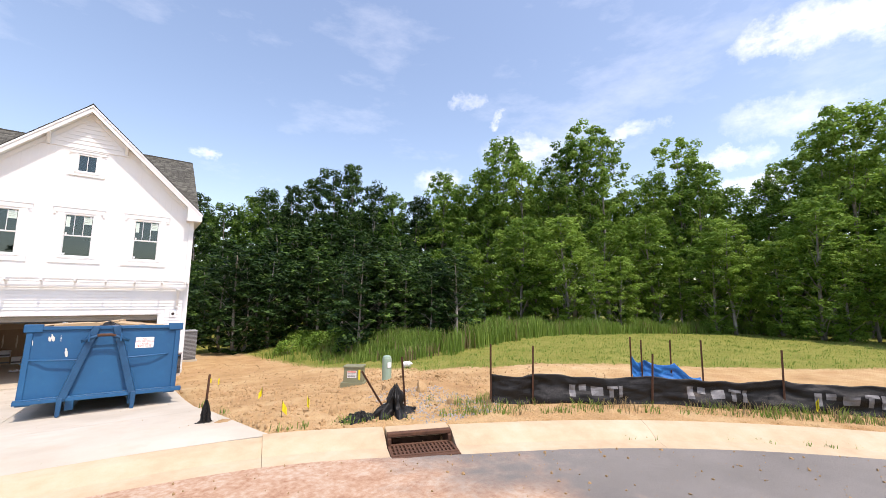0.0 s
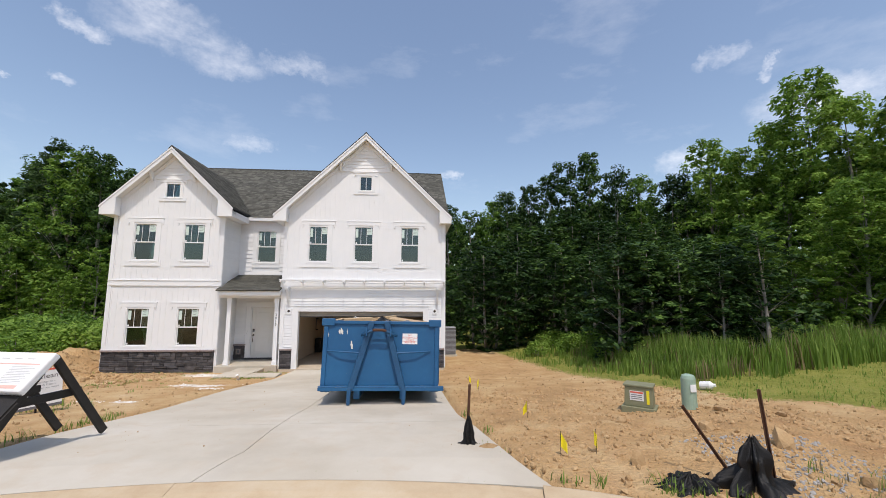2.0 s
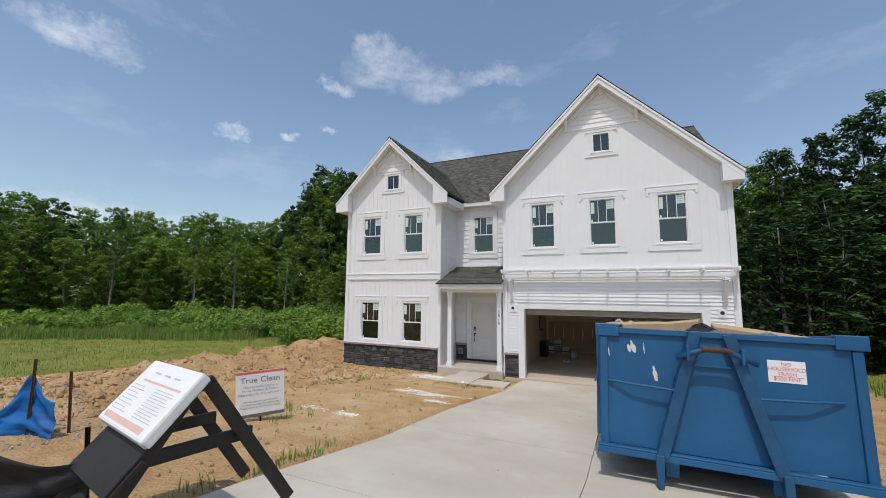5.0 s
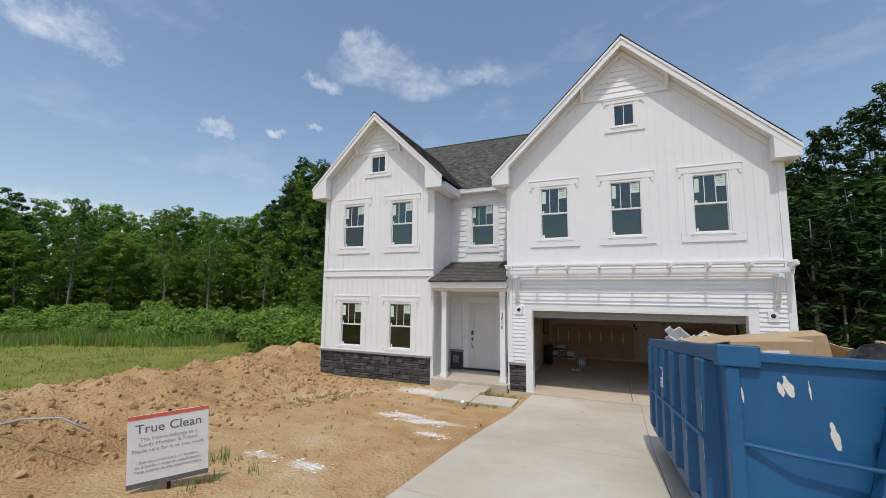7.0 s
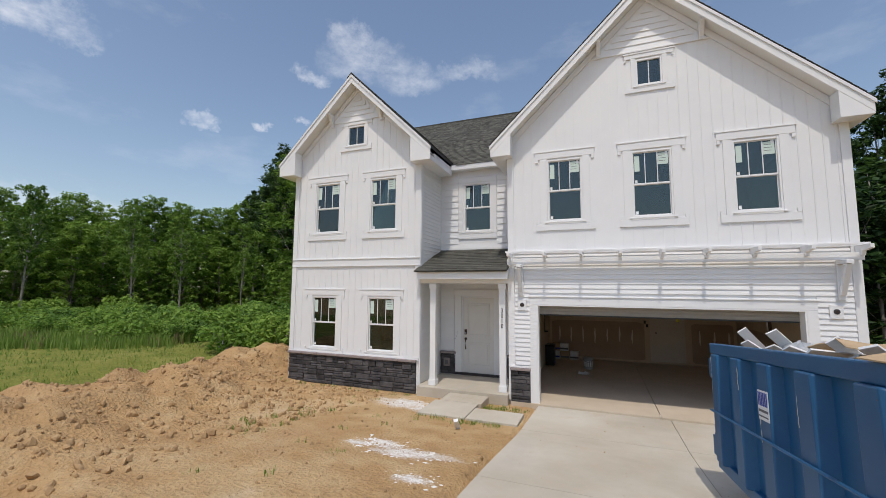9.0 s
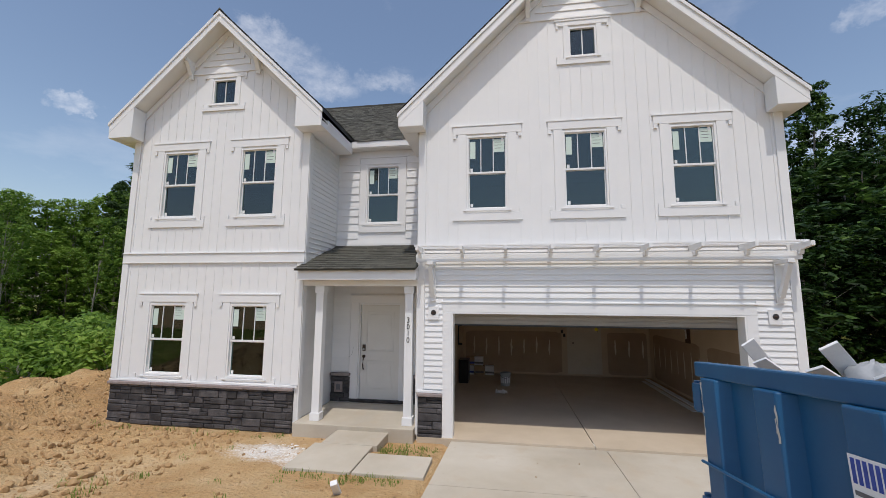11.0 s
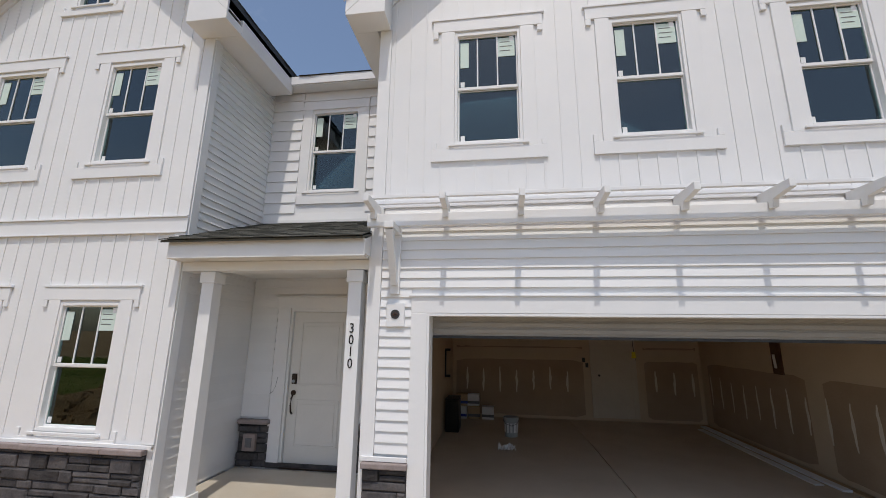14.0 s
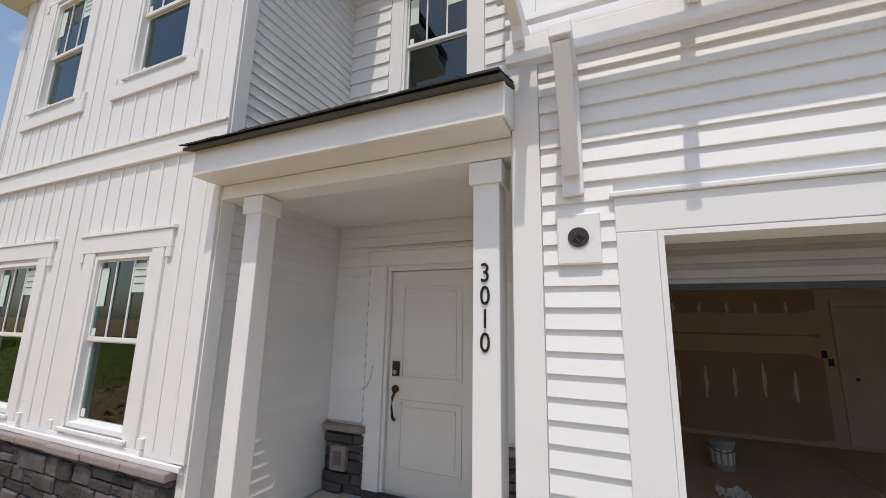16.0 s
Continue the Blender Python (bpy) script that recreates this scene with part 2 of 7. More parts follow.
def build_soil(nt, b):
    v = world_coords(nt)
    broad, mid, fine_, grit = noise_tex(nt, v, 0.22, 5), noise_tex(nt, v, 1.6, 8, 0.65), noise_tex(nt, v, 9, 8, 0.7), noise_tex(nt, v, 55, 4)
    col = ramp(nt, mixc(nt, 0.5, broad, mid), [(0.35, (0.30, 0.17, 0.07)), (0.47, (0.46, 0.285, 0.125)), (0.57, (0.55, 0.385, 0.20)), (0.70, (0.64, 0.50, 0.33))])
    red = maths(nt, "MULTIPLY", maths(nt, "SUBTRACT", noise_tex(nt, v, 0.6, 6), 0.54, True), 3.0, True)
    col = mixc(nt, maths(nt, "MULTIPLY", red, 0.6), col, (0.34, 0.14, 0.06))
    col = mixc(nt, maths(nt, "MULTIPLY", fine_, 0.4), col, (0.54, 0.39, 0.24))
    col = mixc(nt, maths(nt, "MULTIPLY", maths(nt, "SUBTRACT", grit, 0.6, True), 2.5, True), col, (0.62, 0.50, 0.36))
    vo = node(nt, "ShaderNodeTexVoronoi", Scale=21.0)
    nt.links.new(v, vo.inputs["Vector"])
    crumb = vo.outputs["Distance"]
    col = mixc(nt, maths(nt, "MULTIPLY", maths(nt, "SUBTRACT", fine_, 0.57, True), 2.2, True), col, (0.27, 0.145, 0.065))
    # powdered plaster lying on the soil
    pw = nt.nodes.new("ShaderNodeAttribute")
    pw.attribute_name = "powder"
    rag = mixc(nt, 0.5, noise_tex(nt, world_coords(nt, (0.6, 1.3, 1)), 5.0, 8, 0.7), noise_tex(nt, v, 30, 5, 0.7))
    dust = maths(nt, "MULTIPLY", maths(nt, "SUBTRACT", maths(nt, "ADD", pw.outputs["Fac"], maths(nt, "MULTIPLY", maths(nt, "SUBTRACT", rag, 0.5), 2.4)), 0.52, True), 1.9, True)
    col = mixc(nt, dust, col, (0.80, 0.78, 0.75))
    # grass takes over by the ground's own cover attribute
    at = nt.nodes.new("ShaderNodeAttribute")
    at.attribute_name = "cover"
    gv = mixc(nt, 0.5, noise_tex(nt, v, 0.9, 7), noise_tex(nt, v, 14, 5))
    green = ramp(nt, gv, [(0.3, (0.13, 0.15, 0.03)), (0.5, (0.22, 0.23, 0.05)), (0.66, (0.30, 0.275, 0.085)), (0.8, (0.34, 0.29, 0.14))])
    edge = maths(nt, "MULTIPLY", maths(nt, "SUBTRACT", maths(nt, "ADD", at.outputs["Fac"], maths(nt, "MULTIPLY", maths(nt, "SUBTRACT", fine_, 0.5), 1.6)), 0.38, True), 4.0, True)
    col = mixc(nt, edge, col, green)
    nt.links.new(col, b.inputs["Base Color"])
    b.inputs["Roughness"].default_value = 0.97
    b.inputs["Specular IOR Level"].default_value = 0.15
    bump(nt, b, mixc(nt, 0.35, mixc(nt, 0.45, mixc(nt, 0.5, mid, fine_), grit), crumb), 1.0, 0.07)


soil = material("clay_soil", build_soil)
clod_mat = plain("clay_clod", (0.31, 0.19, 0.09), (0.50, 0.35, 0.195), 4.0, 0.97, bump_s=0.8, bump_d=0.02, fine=40, spec=0.15, vary=0.15)
gravel_mat = plain("gravel", (0.26, 0.25, 0.24), (0.46, 0.44, 0.41), 11.0, 0.9, bump_s=0.4, fine=50, spec=0.2)


def build_asphalt(nt, b):
    v = world_coords(nt)
    grain, broad, wash = noise_tex(nt, v, 130, 3), noise_tex(nt, v, 0.7, 5), noise_tex(nt, v, 0.35, 7, 0.6)
    col = ramp(nt, mixc(nt, 0.4, broad, grain), [(0.3, (0.155, 0.145, 0.135)), (0.7, (0.26, 0.245, 0.23))])
    g = nt.nodes.new("ShaderNodeNewGeometry")
    sep = nt.nodes.new("ShaderNodeSeparateXYZ")
    nt.links.new(g.outputs["Position"], sep.inputs[0])
    # clay washed over the street towards the driveway side
    side = maths(nt, "SUBTRACT", 2.0, maths(nt, "MULTIPLY", sep.outputs["X"], 0.43))
    clay = maths(nt, "MULTIPLY", maths(nt, "ADD", side, maths(nt, "MULTIPLY", maths(nt, "SUBTRACT", wash, 0.5), 4.0)), 1.5, True)
    tone = ramp(nt, mixc(nt, 0.5, noise_tex(nt, v, 2.2, 7), noise_tex(nt, v, 17, 5)), [(0.36, (0.36, 0.18, 0.10)), (0.48, (0.50, 0.31, 0.20)), (0.56, (0.55, 0.40, 0.29)), (0.66, (0.60, 0.49, 0.39))])
    nt.links.new(mixc(nt, maths(nt, "MULTIPLY", clay, 0.85), col, tone), b.inputs["Base Color"])
    b.inputs["Roughness"].default_value = 0.95
    b.inputs["Specular IOR Level"].default_value = 0.2
    bump(nt, b, mixc(nt, 0.5, grain, noise_tex(nt, v, 11, 7, 0.7)), 0.6, 0.03)


asphalt = material("street_asphalt", build_asphalt)


def build_kerb(nt, b):
    v = world_coords(nt)
    broad, mid, grain = noise_tex(nt, v, 0.8, 6), noise_tex(nt, v, 4, 7), noise_tex(nt, v, 80, 3)
    col = ramp(nt, mixc(nt, 0.4, broad, mid), [(0.32, (0.40, 0.28, 0.165)), (0.5, (0.48, 0.37, 0.24)), (0.7, (0.55, 0.47, 0.35))])
    nt.links.new(mixc(nt, maths(nt, "MULTIPLY", grain, 0.2), col, (0.66, 0.60, 0.5)), b.inputs["Base Color"])
    b.inputs["Roughness"].default_value = 0.93
    b.inputs["Specular IOR Level"].default_value = 0.2
    bump(nt, b, mixc(nt, 0.5, mid, grain), 0.3, 0.008)


kerb_mat = material("kerb_concrete", build_kerb)


def build_blue(nt, b):
    v = world_coords(nt)
    broad, mid, fine_ = noise_tex(nt, v, 0.9, 5), noise_tex(nt, v, 5, 7, 0.65), noise_tex(nt, v, 30, 6, 0.7)
    col = ramp(nt, broad, [(0.3, (0.005, 0.072, 0.185)), (0.7, (0.009, 0.108, 0.25))])
    fade = maths(nt, "MULTIPLY", maths(nt, "SUBTRACT", mid, 0.55, True), 2.0, True)
    col = mixc(nt, maths(nt, "MULTIPLY", fade, 0.5), col, (0.028, 0.175, 0.31))
    streak = noise_tex(nt, world_coords(nt, (9, 9, 0.8)), 2.0, 5)
    col = mixc(nt, maths(nt, "MULTIPLY", maths(nt, "SUBTRACT", streak, 0.6, True), 1.6, True), col, (0.02, 0.075, 0.16))
    chip = maths(nt, "MULTIPLY", maths(nt, "SUBTRACT", fine_, 0.72, True), 30.0, True)
    col = mixc(nt, chip, col, (0.42, 0.46, 0.48))
    rust = maths(nt, "MULTIPLY", maths(nt, "SUBTRACT", maths(nt, "MULTIPLY", mid, fine_), 0.40, True), 14.0, True)
    col = mixc(nt, rust, col, (0.13, 0.05, 0.022))
    nt.links.new(col, b.inputs["Base Color"])
    b.inputs["Roughness"].default_value = 0.5
    bump(nt, b, mixc(nt, 0.5, broad, fine_), 0.12, 0.01)


blue_paint = material("blue_steel", build_blue)
blue_dark = plain("dark_blue_steel", (0.005, 0.045, 0.115), (0.012, 0.09, 0.20), 4.0, 0.5, bump_s=0.2, fine=45)
rust_mat = plain("rusty_steel", (0.06, 0.028, 0.016), (0.15, 0.07, 0.04), 14, 0.85, 0.2, bump_s=0.5, fine=70)
bare_paint = plain("scraped_paint", (0.55, 0.53, 0.48), (0.68, 0.66, 0.60), 18, 0.7)
dark_wood = plain("dark_stained_wood", (0.008, 0.007, 0.006), (0.026, 0.021, 0.018), 7, 0.65, bump_s=0.5, bump_d=0.006, fine=60)
cardboard = plain("cardboard", (0.40, 0.28, 0.16), (0.52, 0.38, 0.23), 5, 0.9, bump_s=0.1)
white_card = plain("white_board", (0.72, 0.73, 0.74), (0.82, 0.82, 0.81), 6, 0.7)
green_box = plain("olive_green_metal", (0.17, 0.175, 0.10), (0.25, 0.25, 0.155), 6, 0.6)
green_pipe = plain("pale_green_plastic", (0.25, 0.36, 0.28), (0.34, 0.45, 0.36), 4, 0.5)
yellow = plain("yellow_plastic", (0.78, 0.66, 0.02), (0.85, 0.74, 0.04), 8, 0.5)
red_paint = plain("red_print", (0.62, 0.10, 0.07), (0.72, 0.16, 0.11), 20, 0.6)
grey_print = plain("grey_print", (0.10, 0.10, 0.11), (0.16, 0.16, 0.17), 20, 0.6)
blue_print = plain("blue_print", (0.02, 0.05, 0.30), (0.04, 0.08, 0.38), 20, 0.6)
plaster = plain("spilled_plaster", (0.70, 0.66, 0.60), (0.84, 0.83, 0.81), 9, 0.95, bump_s=0.5, bump_d=0.01, fine=50)
faded_red = plain("faded_red_print", (0.66, 0.40, 0.34), (0.74, 0.50, 0.44), 16, 0.6)
faded_grey = plain("faded_grey_print", (0.42, 0.42, 0.42), (0.56, 0.56, 0.55), 16, 0.6)
faded_print = plain("faded_print", (0.11, 0.11, 0.115), (0.22, 0.22, 0.23), 14, 0.5)
grey_plastic = plain("grey_plastic", (0.30, 0.32, 0.34), (0.40, 0.42, 0.44), 9, 0.5)


def build_fabric(c1, c2):
    def build(nt, b):
        v = coords(nt)
        weave, fold = noise_tex(nt, v, 160, 2), noise_tex(nt, world_coords(nt, (1, 1, 5)), 3.5, 6)
        dust = maths(nt, "MULTIPLY", maths(nt, "SUBTRACT", noise_tex(nt, world_coords(nt), 1.8, 7), 0.62, True), 1.6, True)
        col = mixc(nt, dust, ramp(nt, fold, [(0.3, c1), (0.75, c2)]), (0.30, 0.19, 0.11))
        nt.links.new(col, b.inputs["Base Color"])
        b.inputs["Roughness"].default_value = 0.40
        b.inputs["Specular IOR Level"].default_value = 0.32
        bump(nt, b, mixc(nt, 0.35, fold, weave), 0.5, 0.03)
    return build


black_fabric = material("black_silt_fabric", build_fabric((0.004, 0.004, 0.0045), (0.014, 0.013, 0.013)))
blue_tarp = material("blue_tarp", build_fabric((0.006, 0.10, 0.38), (0.015, 0.19, 0.52)))


def foliage(name, dark, mid, light, thin=0.4):
    def build(nt, b):
        rnd = nt.nodes.new("ShaderNodeNewGeometry").outputs["Random Per Island"]
        oi = nt.nodes.new("ShaderNodeObjectInfo").outputs["Random"]
        tone = maths(nt, "ADD", maths(nt, "MULTIPLY", rnd, 0.6), maths(nt, "MULTIPLY", oi, 0.4))
        col = ramp(nt, tone, [(0.08, dark), (0.5, mid), (0.92, light)])
        nt.links.new(col, b.inputs["Base Color"])
        b.inputs["Roughness"].default_value = 0.55
        b.inputs["Specular IOR Level"].default_value = 0.25
        tl = node(nt, "ShaderNodeBsdfTranslucent")
        nt.links.new(col, tl.inputs["Color"])
        mx = node(nt, "ShaderNodeMixShader", Fac=thin)
        nt.links.new(b.outputs[0], mx.inputs[1])
        nt.links.new(tl.outputs[0], mx.inputs[2])
        nt.links.new(mx.outputs[0], nt.nodes["Material Output"].inputs["Surface"])
    return material(name, build)


# leaf colours also carry light: leaf_a holds the wood's shade, leaf_c its sun
leaf_a = foliage("shaded_leaves", (0.010, 0.029, 0.007), (0.030, 0.074, 0.016), (0.115, 0.21, 0.04), 0.28)
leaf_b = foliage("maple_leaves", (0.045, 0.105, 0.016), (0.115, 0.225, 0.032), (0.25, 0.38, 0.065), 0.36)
leaf_c = foliage("sunlit_leaves", (0.08, 0.16, 0.026), (0.19, 0.325, 0.05), (0.33, 0.47, 0.095), 0.48)
leaf_pine = foliage("pine_needles", (0.026, 0.055, 0.018), (0.048, 0.092, 0.028), (0.08, 0.135, 0.042))
grass_mat = foliage("tall_grass", (0.11, 0.19, 0.03), (0.18, 0.29, 0.05), (0.28, 0.37, 0.09))
dry_grass = foliage("dry_grass", (0.20, 0.155, 0.07), (0.30, 0.24, 0.12), (0.38, 0.31, 0.18))
bark = plain("grey_bark", (0.18, 0.16, 0.14), (0.40, 0.37, 0.33), 5.0, 0.95, bump_s=0.8, bump_d=0.03, fine=30, spec=0.2)


# ---------------------------------------------------------------- mesh helpers
class Build:
    """Vertices and faces of one mesh, added piece by piece."""

    def __init__(self):
        self.v, self.f = [], []

    def add(self, verts, faces):
        n = len(self.v)
        self.v.extend(tuple(p) for p in verts)
        self.f.extend(tuple(i + n for i in q) for q in faces)
        return self

    def box(self, x0, y0, z0, x1, y1, z1, m=None):
        p = [(x0, y0, z0), (x1, y0, z0), (x1, y1, z0), (x0, y1, z0), (x0, y0, z1), (x1, y0, z1), (x1, y1, z1), (x0, y1, z1)]
        if m is not None:
            p = [m @ Vector(q) for q in p]
        return self.add(p, [(0, 3, 2, 1), (4, 5, 6, 7), (0, 1, 5, 4), (1, 2, 6, 5), (2, 3, 7, 6), (3, 0, 4, 7)])

    def prism(self, poly, y0, y1, m=None):
        """A polygon in x and z, drawn out from y0 to y1."""
        n = len(poly)
        p = [(x, y0, z) for x, z in poly] + [(x, y1, z) for x, z in poly]
        if m is not None:
            p = [m @ Vector(q) for q in p]
        return self.add(p, [tuple(range(n)), tuple(range(2 * n - 1, n - 1, -1))] + [(i, i + n, (i + 1) % n + n, (i + 1) % n) for i in range(n)])

    def beam(self, a, b, w, h):
        """A square bar from a to b."""
        a, b = Vector(a), Vector(b)
        d = (b - a)
        m = Matrix.Translation(a) @ d.to_track_quat("Y", "Z").to_matrix().to_4x4()
        return self.box(-w / 2, 0, -h / 2, w / 2, d.length, h / 2, m)

    def tube(self, pts, radii, sides=8, caps=True):
        pts = [Vector(p) for p in pts]
        if isinstance(radii, (int, float)):
            radii = [radii] * len(pts)
        rings = []
        for i, p in enumerate(pts):
            d = pts[min(i + 1, len(pts) - 1)] - pts[max(i - 1, 0)]
            q = d.to_track_quat("Z", "X")
            rings.append([p + q @ Vector((math.cos(2 * math.pi * k / sides) * radii[i], math.sin(2 * math.pi * k / sides) * radii[i], 0)) for k in range(sides)])
        verts = [v for r in rings for v in r]
        faces = [(i * sides + k, i * sides + (k + 1) % sides, (i + 1) * sides + (k + 1) % sides, (i + 1) * sides + k) for i in range(len(pts) - 1) for k in range(sides)]
        if caps:
            faces += [tuple(range(sides - 1, -1, -1)), tuple((len(pts) - 1) * sides + k for k in range(sides))]
        return self.add(verts, faces)

    def grid(self, fn, nu, nv):
        verts = [fn(i / nu, j / nv) for j in range(nv + 1) for i in range(nu + 1)]
        return self.add(verts, [(j * (nu + 1) + i, j * (nu + 1) + i + 1, (j + 1) * (nu + 1) + i + 1, (j + 1) * (nu + 1) + i) for j in range(nv) for i in range(nu)])

    def mesh(self, name, mat, smooth=False):
        me = bpy.data.meshes.new(name)
        me.from_pydata(self.v, [], self.f)
        me.materials.append(mat)
        if smooth:
            me.polygons.foreach_set("use_smooth", [True] * len(me.polygons))
        me.update()
        return me


def part(name, b, mat, parent=None, label="", bevel=0.0, smooth=False, thick=0.0):
    ob = new(name, b.mesh(name, mat, smooth) if isinstance(b, Build) else b)
    if parent is not None:
        ob.parent = parent
    if label:
        ob["label"] = label
    if thick:
        s = ob.modifiers.new("thick", "SOLIDIFY")
        s.thickness = thick
    if bevel:
        m = ob.modifiers.new("edge", "BEVEL")
        m.width, m.segments, m.limit_method = bevel, 2, "ANGLE"
    return ob


def thing(name, label, category, at=None, group="", kind=""):
    ob = new(name)
    ob.empty_display_size = 0.2
    if at is not None:
        ob.matrix_world = at
    return tagged(ob, label, category, group, kind)


def letters(text, size, mat, m, name, parent, thick=0.002, align="CENTER", shear=0.0):
    """Writing with the built-in font, as a mesh."""
    cu = bpy.data.curves.new(name, "FONT")
    cu.body, cu.size, cu.extrude, cu.align_x, cu.align_y, cu.shear = text, size, thick, align, "CENTER", shear
    cu.resolution_u = 3
    tmp = bpy.data.objects.new(name, cu)
    scene.collection.objects.link(tmp)
    me = bpy.data.meshes.new_from_object(tmp.evaluated_get(bpy.context.evaluated_depsgraph_get()))
    bpy.data.objects.remove(tmp)
    bpy.data.curves.remove(cu)
    me.materials.clear()
    me.materials.append(mat)
    ob = new(name, me)
    ob.parent = parent
    ob.matrix_local = m
    return ob


# ---------------------------------------------------------------- ground
PROFILE = [(-60, 0.12), (6.6, 0.11), (8.1, 0.0), (10.3, -0.26), (12.5, -0.46), (14.0, -0.64), (16.0, -0.87), (18.0, -0.95), (30.0, -1.3), (70.0, -1.6), (600, -1.6)]
CX, CY, R_BACK, R_FRONT = -1.2, -6.2, 12.5, 11.75      # the turning circle


def lerp_table(table, u):
    for (a, p), (b, q) in zip(table, table[1:]):
        if u <= b:
            k = max(0.0, (u - a) / (b - a))
            return p + (q - p) * k
    return table[-1][1]


def sstep(a, b, u):
    k = min(1.0, max(0.0, (u - a) / (b - a)))
    return k * k * (3 - 2 * k)


def kerb_shift(a):
    """The kerb leaves the circle and runs flatter past the drive."""
    return -0.36 * sstep(radians(79), radians(63), a) if a < radians(100) else 0.0


def drive_z(y):
    return lerp_table(PROFILE, y)


DRIVE_L = [(6.0, -5.0), (6.6, -4.6), (7.1, -4.32), (8.6, -4.2), (10.0, -4.12), (14.0, -4.12), (18.1, -4.0)]
DRIVE_R = [(6.0, 1.75), (6.6, 1.55), (9.0, 1.2), (12.0, 1.15), (18.1, 1.15)]
HEAPS = [(-9.6, 9.4, 1.2, 0.34), (-10.6, 10.6, 1.1, 0.27), (-9.9, 11.8, 1.2, 0.42), (-10.9, 12.8, 1.3, 0.38), (-10.4, 14.2, 1.2, 0.55), (-11.5, 15.4, 1.1, 0.6),
         (-12.4, 16.7, 1.0, 0.55), (-12.7, 18.5, 1.1, 0.75), (-12.6, 20.2, 1.1, 0.6), (-8.7, 8.6, 0.7, 0.15), (4.4, 6.9, 0.8, 0.12), (5.2, 7.9, 0.9, 0.12), (2.9, 7.6, 0.7, 0.08), (1.9, 16.5, 0.8, 0.12)]


def ground_z(x, y):
    z = drive_z(y)
    right = sstep(4.0, 14.0, x)
    z = z * (1 - right) + right * (0.10 - 0.012 * max(0.0, math.hypot(x, y) - 8))
    left = sstep(-11.5, -16.0, x)
    z = z * (1 - left) + left * (-0.25 - 0.02 * max(0.0, y - 6))
    for hx, hy, r, h in HEAPS:
        d2 = ((x - hx) ** 2 + (y - hy) ** 2) / (r * r)
        if d2 < 6:
            z += h * math.exp(-d2) * (0.75 + 0.5 * noise.noise(Vector((x * 1.7, y * 1.7, 3.0))))
    trench = math.exp(-(((x + 8.05) / 0.45) ** 2)) * sstep(8.6, 9.4, y) * (1 - sstep(10.9, 11.6, y))
    z -= 0.3 * trench
    rough = 0.035 * noise.noise(Vector((x * 0.9, y * 0.9, 0))) + 0.022 * noise.noise(Vector((x * 3.1, y * 3.1, 5)))
    heap = sstep(-8.3, -9.3, x) * (1 - sstep(-12.5, -14, x)) * sstep(7.5, 9, y) * (1 - sstep(20, 22, y))
    rough += heap * (0.07 * noise.noise(Vector((x * 4.3, y * 4.3, 9))) + 0.05 * noise.noise(Vector((x * 9.0, y * 9.0, 2))))
    near = lerp_table(DRIVE_L, y) - 0.05 < x < lerp_table(DRIVE_R, y) + 0.05 and 5.8 < y < 18.3
    house = -11.1 < x < 1.7 and y > 17.3
    if near or house:
        return z - (0.12 if near else 0.06)
    edge = min(abs(x - lerp_table(DRIVE_L, y)), abs(x - lerp_table(DRIVE_R, y)), 1.0)
    r = math.hypot(x - CX, y - CY)
    r -= kerb_shift(math.atan2(y - CY, x - CX))
    if r < R_BACK + 0.02:
        return -0.25
    z += rough * min(1.0, edge * 2.5) * min(1.0, (r - R_BACK) * 1.2)
    return z


GRASS_R = [(-60, 40), (0.0, 21.0), (3.4, 15.0), (7.5, 10.4), (8.6, 8.4), (10.0, 6.9), (14.0, 6.0), (18.4, 5.5), (27.0, 4.4), (60, 2.6), (600, 2.6)]


def cover_at(x, y):
    g = sstep(-0.9, 0.9, x - lerp_table(GRASS_R, y))
    g = max(g, sstep(-12.9, -14.2, x) if y > 5 else 0.0)
    if y > 24:
        g = max(g, sstep(24, 27, y))
    return g


def axis_steps(lo, hi, near_lo, near_hi, fine_step):
    out, u = [], near_lo
    while u < near_hi:
        out.append(u)
        u += fine_step
    s, step = near_hi, fine_step
    while s < hi:
        out.append(s)
        step *= 1.22
        s += step
    out.append(hi)
    s, step = near_lo, fine_step
    while s > lo:
        step *= 1.22
        s -= step
        out.append(max(s, lo))
    return sorted(set(out))


gx, gy = axis_steps(-600, 600, -14.5, 12.0, 0.115), axis_steps(-600, 600, 3.0, 21.0, 0.115)
gb = Build()
gb.v = [(x, y, ground_z(x, y)) for y in gy for x in gx]
nx = len(gx)
gb.f = [(j * nx + i, j * nx + i + 1, (j + 1) * nx + i + 1, (j + 1) * nx + i) for j in range(len(gy) - 1) for i in range(nx - 1)]
ground = part("ground", gb, soil, None, smooth=True)
SPILLS = [(-5.15, 14.0, 0.95, 0.30), (-5.75, 14.25, 0.5, 0.2), (-4.75, 13.1, 0.34, 0.2), (-6.75, 17.0, 0.95, 0.6), (-6.2, 16.7, 0.5, 0.35), (-5.35, 11.05, 0.36, 0.18), (-6.05, 11.0, 0.25, 0.13), (-6.1, 14.05, 0.3, 0.16)]
pow_at = ground.data.attributes.new("powder", "FLOAT", "POINT")
pow_at.data.foreach_set("value", [max(math.exp(-((x - a) / c) ** 2 - ((y - b) / d) ** 2) for a, b, c, d in SPILLS) if -9 < x < -3 and 10 < y < 19 else 0.0 for x, y, _ in gb.v])
att = ground.data.attributes.new("cover", "FLOAT", "POINT")
att.data.foreach_set("value", [cover_at(x, y) for x, y, _ in gb.v])
